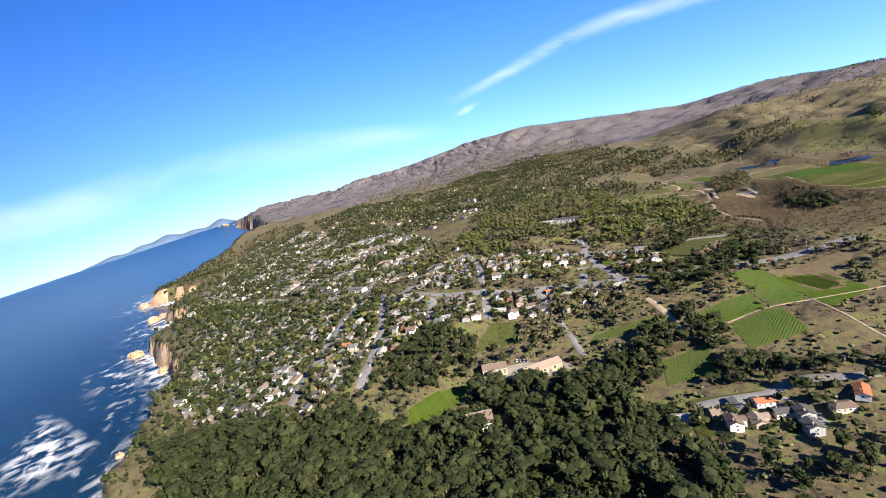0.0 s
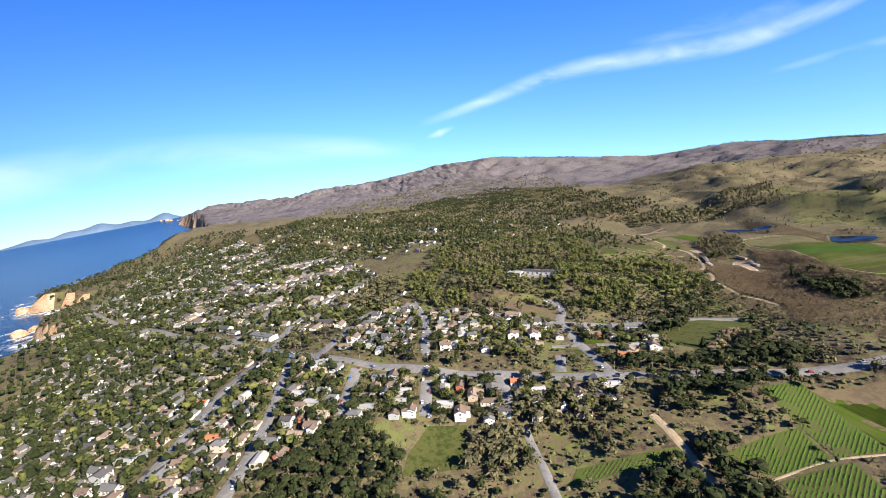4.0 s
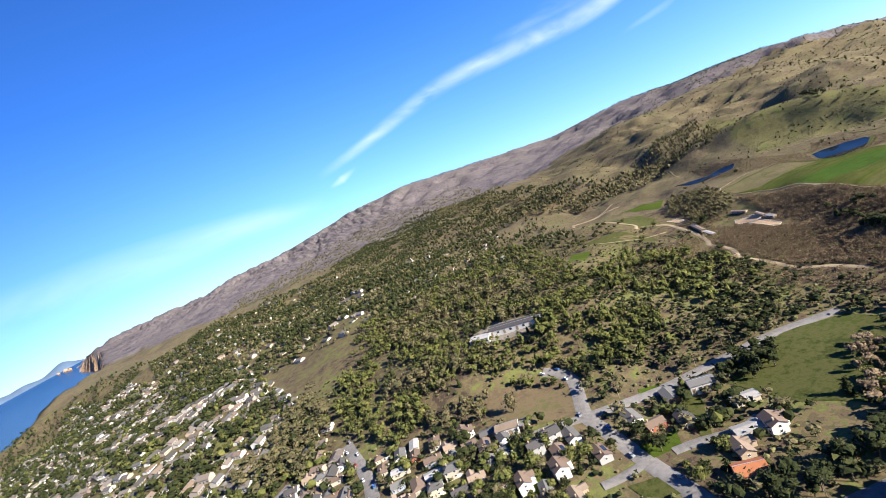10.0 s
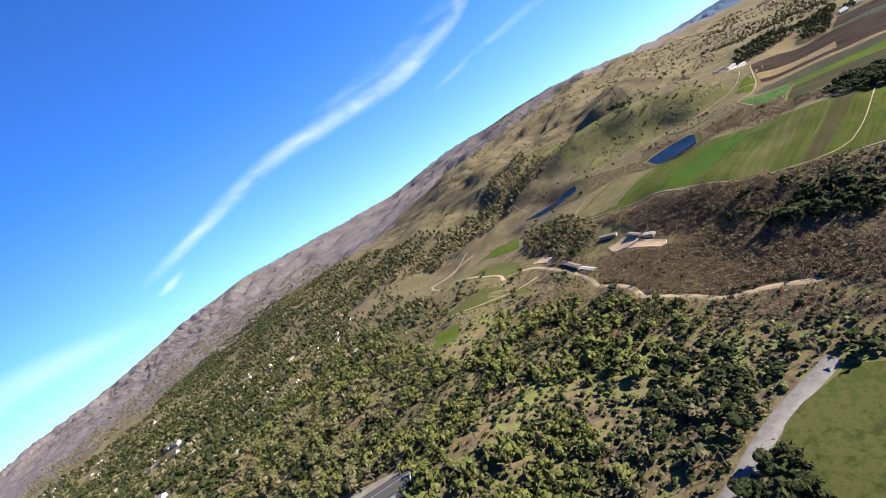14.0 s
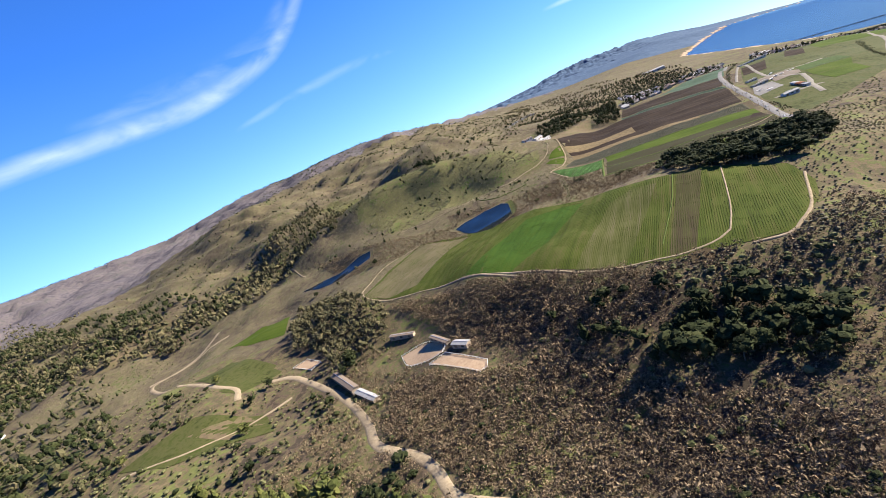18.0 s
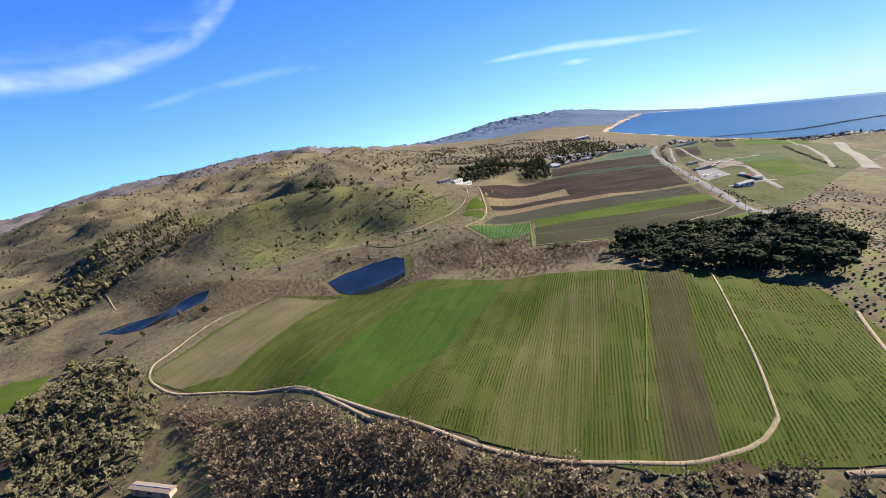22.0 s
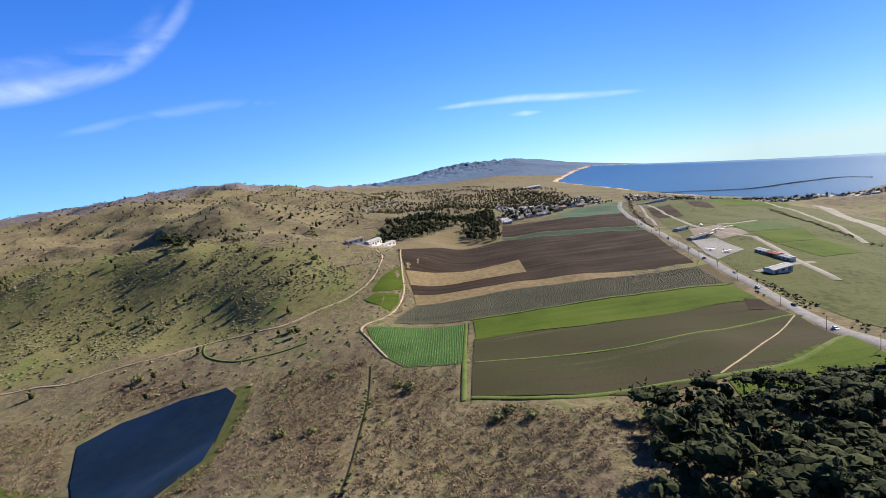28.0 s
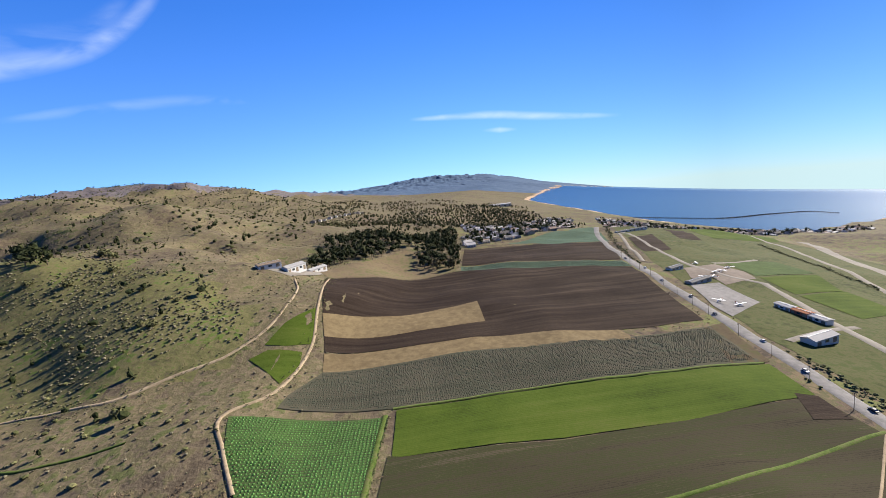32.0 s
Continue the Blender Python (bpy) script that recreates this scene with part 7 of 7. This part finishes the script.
tagged(new("surf", sea_band(COAST_WEST[3:17], 18, 34, M["foam"])), "white breaking surf along the cliffs", "surf", "", "stuff")
tagged(new("surf", sea_band(COAST_WEST[3:17], 18, 90, M["thin_foam"])), "thin streaks of foam off the cliffs", "surf", "", "stuff")
for poly, mat in ((SURF_A, "foam"), (SURF_B, "thin_foam"), (SURF_C, "foam"), (SURF_D, "foam")):
    p = np.array(poly, float)
    c, ring = p.mean(0), 5
    g = np.concatenate([c + (p - c) * (k + 1) / ring * 1.1 for k in range(ring)] + [c[None]])
    n = len(p)
    tris = [(k * n + j, (k + 1) * n + j, (k + 1) * n + (j + 1) % n) for k in range(ring - 1) for j in range(n)] + [(k * n + j, (k + 1) * n + (j + 1) % n, k * n + (j + 1) % n) for k in range(ring - 1) for j in range(n)] + [(ring * n, j, (j + 1) % n) for j in range(n)]
    me = raw_mesh("surf", np.c_[g, sea_level(g[:, 0], g[:, 1]) + 0.9], np.array(tris), [M[mat]])
    tagged(new("surf", faded(me, np.concatenate([np.repeat(np.linspace(1, 0, ring), n), [1.0]]))), "patch of white broken water over a reef", "surf", "", "stuff")


def rock(x, y, size, seed, label):
    r = np.random.RandomState(seed)
    bm = bmesh.new()
    bmesh.ops.create_icosphere(bm, subdivisions=3, radius=1)
    for v in bm.verts:
        v.co *= 1 + 0.35 * noise.noise(v.co * 1.7 + Vector((seed, 0, 0))) + 0.15 * noise.noise(v.co * 5)
        v.co.z *= 0.8
    me = bpy.data.meshes.new("sea_rock")
    bm.to_mesh(me)
    bm.free()
    me.materials.append(M["rock"])
    ob = tagged(new("sea_rock", me), label, "rock", "sea rocks")
    ob.matrix_basis = Matrix.Translation((x, y, float(sea_level(np.array(x), np.array(y))) + size * 0.2)) @ Matrix.Rotation(r.uniform(0, 6), 4, "Z") @ Matrix.Scale(size, 4)
    return ob


for n, (x, y, s) in enumerate(((-345, 545, 7), (-338, 560, 5), (-420, 660, 9), (-432, 672, 6), (-470, 880, 10), (-462, 905, 7), (-560, 1085, 11), (-310, 470, 4), (-322, 350, 4), (-930, 3780, 13), (-975, 3800, 9), (-900, 3740, 12))):
    rock(x, y, s, n + 3, "brown sea rock at the foot of the cliffs")
M["boulder"] = material("breakwater stone", ((0.05, 0.05, 0.055), (0.10, 0.10, 0.10)), 0.1, 0.9, 0.5)
for line in (BREAKWATER_A, BREAKWATER_B):
    p = curve_points(line, 3.5)
    tagged(new("breakwater", joined("breakwater", [(OCTA, OCTA_T, np.zeros(8, int))], np.c_[p, sea_level(p[:, 0], p[:, 1]) + 0.8], rng.uniform(1.2, 2.0, len(p)), rng.uniform(0, 6, len(p)), [M["boulder"]])), "dark stone breakwater of the harbour", "breakwater", "", "stuff")

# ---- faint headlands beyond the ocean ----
# their faintness is painted: haze put into a pale blue base colour
M["haze_hills"] = material("hazed headland", ((0.0992, 0.1518, 0.2376), (0.124, 0.1848, 0.2736)), 0.002, 0.95, 4.0)
def far_ridge(az, base_el, crown, eye, label):
    """A low ridge beyond the water, as directions (degrees round and up) from a place."""
    rows = []
    for far_off, up in ((4150, base_el - 0.5), (4230, crown), (4330, base_el - 0.6)):
        rows.append(np.stack([eye[0] + far_off * np.sin(np.radians(az)), eye[1] + far_off * np.cos(np.radians(az)), eye[2] + far_off * np.tan(np.radians(up))], 1))
    n = len(az)
    a = (np.arange(2)[:, None] * n + np.arange(n - 1)[None]).ravel()
    tagged(new("headland", raw_mesh("headland", np.concatenate(rows), np.stack([a, a + 1, a + n + 1, a + n], 1), [M["haze_hills"]], smooth=True)), label, "hills", "", "structure")


az = np.linspace(-27, -11.5, 60)
low = -2.9 - 0.085 * np.clip(-15 - az, -8, 60)
far_ridge(az, low, low + 0.9 * np.clip((az + 27) / 4, 0, 1) * np.clip((-11.5 - az) / 1.5, 0, 1) * (0.62 + 0.2 * np.sin(az * 0.9) + 0.12 * np.sin(az * 2.3 + 1)), (-60, 20, 165), "headland beyond the ocean, painted blue for haze")
# ---- high thin clouds ----
# these clouds emit light of their own in place of scattered sunlight
M["cloud"] = thin_white("cirrus", 0.42, 0.0022, (1, 1, 2.5), (0.44, 0.49, 0.55), glow=True, top=0.85)
M["wisp"] = thin_white("thin cirrus", 0.05, 0.0016, (1, 1, 3.0), (0.40, 0.46, 0.53), 900.0, True, 0.45)
M["veil"] = thin_white("low veil", 0.25, 0.0007, (1, 1, 3.0), (0.42, 0.47, 0.52), 300.0, True, 0.8)


def cloud(name, places, thick, mat, label, far=4250):
    """A streak of cloud through directions (degrees round and up), seen far off."""
    p = curve_points(places, 1.6)
    d = np.gradient(p, axis=0)
    d /= np.hypot(d[:, 0], d[:, 1])[:, None]
    side = np.stack([-d[:, 1], d[:, 0]], 1)
    k = 9
    along = np.linspace(0, 1, len(p))
    wide = thick * (0.35 + 0.65 * np.sin(np.pi * np.clip(along * 0.9 + 0.05, 0, 1)))
    g = (p[:, None] + side[:, None] * np.linspace(-1, 1, k)[None, :, None] * wide[:, None, None]).reshape(-1, 2)
    az, up = np.radians(g[:, 0]), np.radians(g[:, 1])
    v = np.stack([280 + far * np.sin(az) * np.cos(up), 250 + far * np.cos(az) * np.cos(up), 150 + far * np.sin(up)], 1)
    a = (np.arange(len(p) - 1)[:, None] * k + np.arange(k - 1)[None]).ravel()
    me = raw_mesh(name, v, np.stack([a, a + 1, a + k + 1, a + k], 1), [M[mat]], smooth=True)
    fade = np.outer(np.clip(np.sin(np.pi * along) * 2.2, 0, 1), np.cos(np.linspace(-1, 1, k) * math.pi / 2) ** 1.5).ravel()
    return tagged(new(name, faded(me, fade)), label, "cloud", "thin clouds", "structure")


cloud("cloud", [(12, 6.2), (19, 8.0), (24.7, 9.6), (30.7, 11.0), (37, 11.3), (45.5, 11.2), (50.6, 11.4), (56, 12.4), (61, 14.2), (66, 18.5), (67, 23)], 1.35, "cloud", "long white streak of cirrus cloud")
cloud("cloud", [(13, 4.6), (14.8, 5.0), (17, 5.7)], 0.6, "cloud", "small wisp of cirrus cloud")
cloud("cloud", [(38, 13.0), (46, 13.2), (54, 13.6), (60, 15), (64, 18.5)], 1.6, "wisp", "broad thin veil of cirrus cloud")
cloud("cloud", [(52, 7.6), (60.8, 8.6), (67, 9.0), (73.5, 8.6)], 0.7, "wisp", "thin streak of cirrus cloud")
cloud("cloud", [(89, 5.3), (97.8, 4.8), (103, 4.0), (112, 2.8)], 0.55, "cloud", "thin streak of cirrus cloud")
cloud("cloud", [(97, 3.2), (101, 2.8)], 0.4, "cloud", "small wisp of cirrus cloud")
cloud("cloud", [(87.8, 15.9), (89.4, 15.4)], 0.6, "cloud", "small white puff of cloud")
cloud("cloud", [(-38, 2.6), (-28, 3.6), (-14, 4.2), (0, 4.0), (12, 3.2)], 2.4, "veil", "pale low veil of cloud over the sea")
cloud("cloud", [(-60, 1.0), (-42, 1.8), (-25, 2.0)], 2.6, "veil", "pale low veil of cloud over the sea")
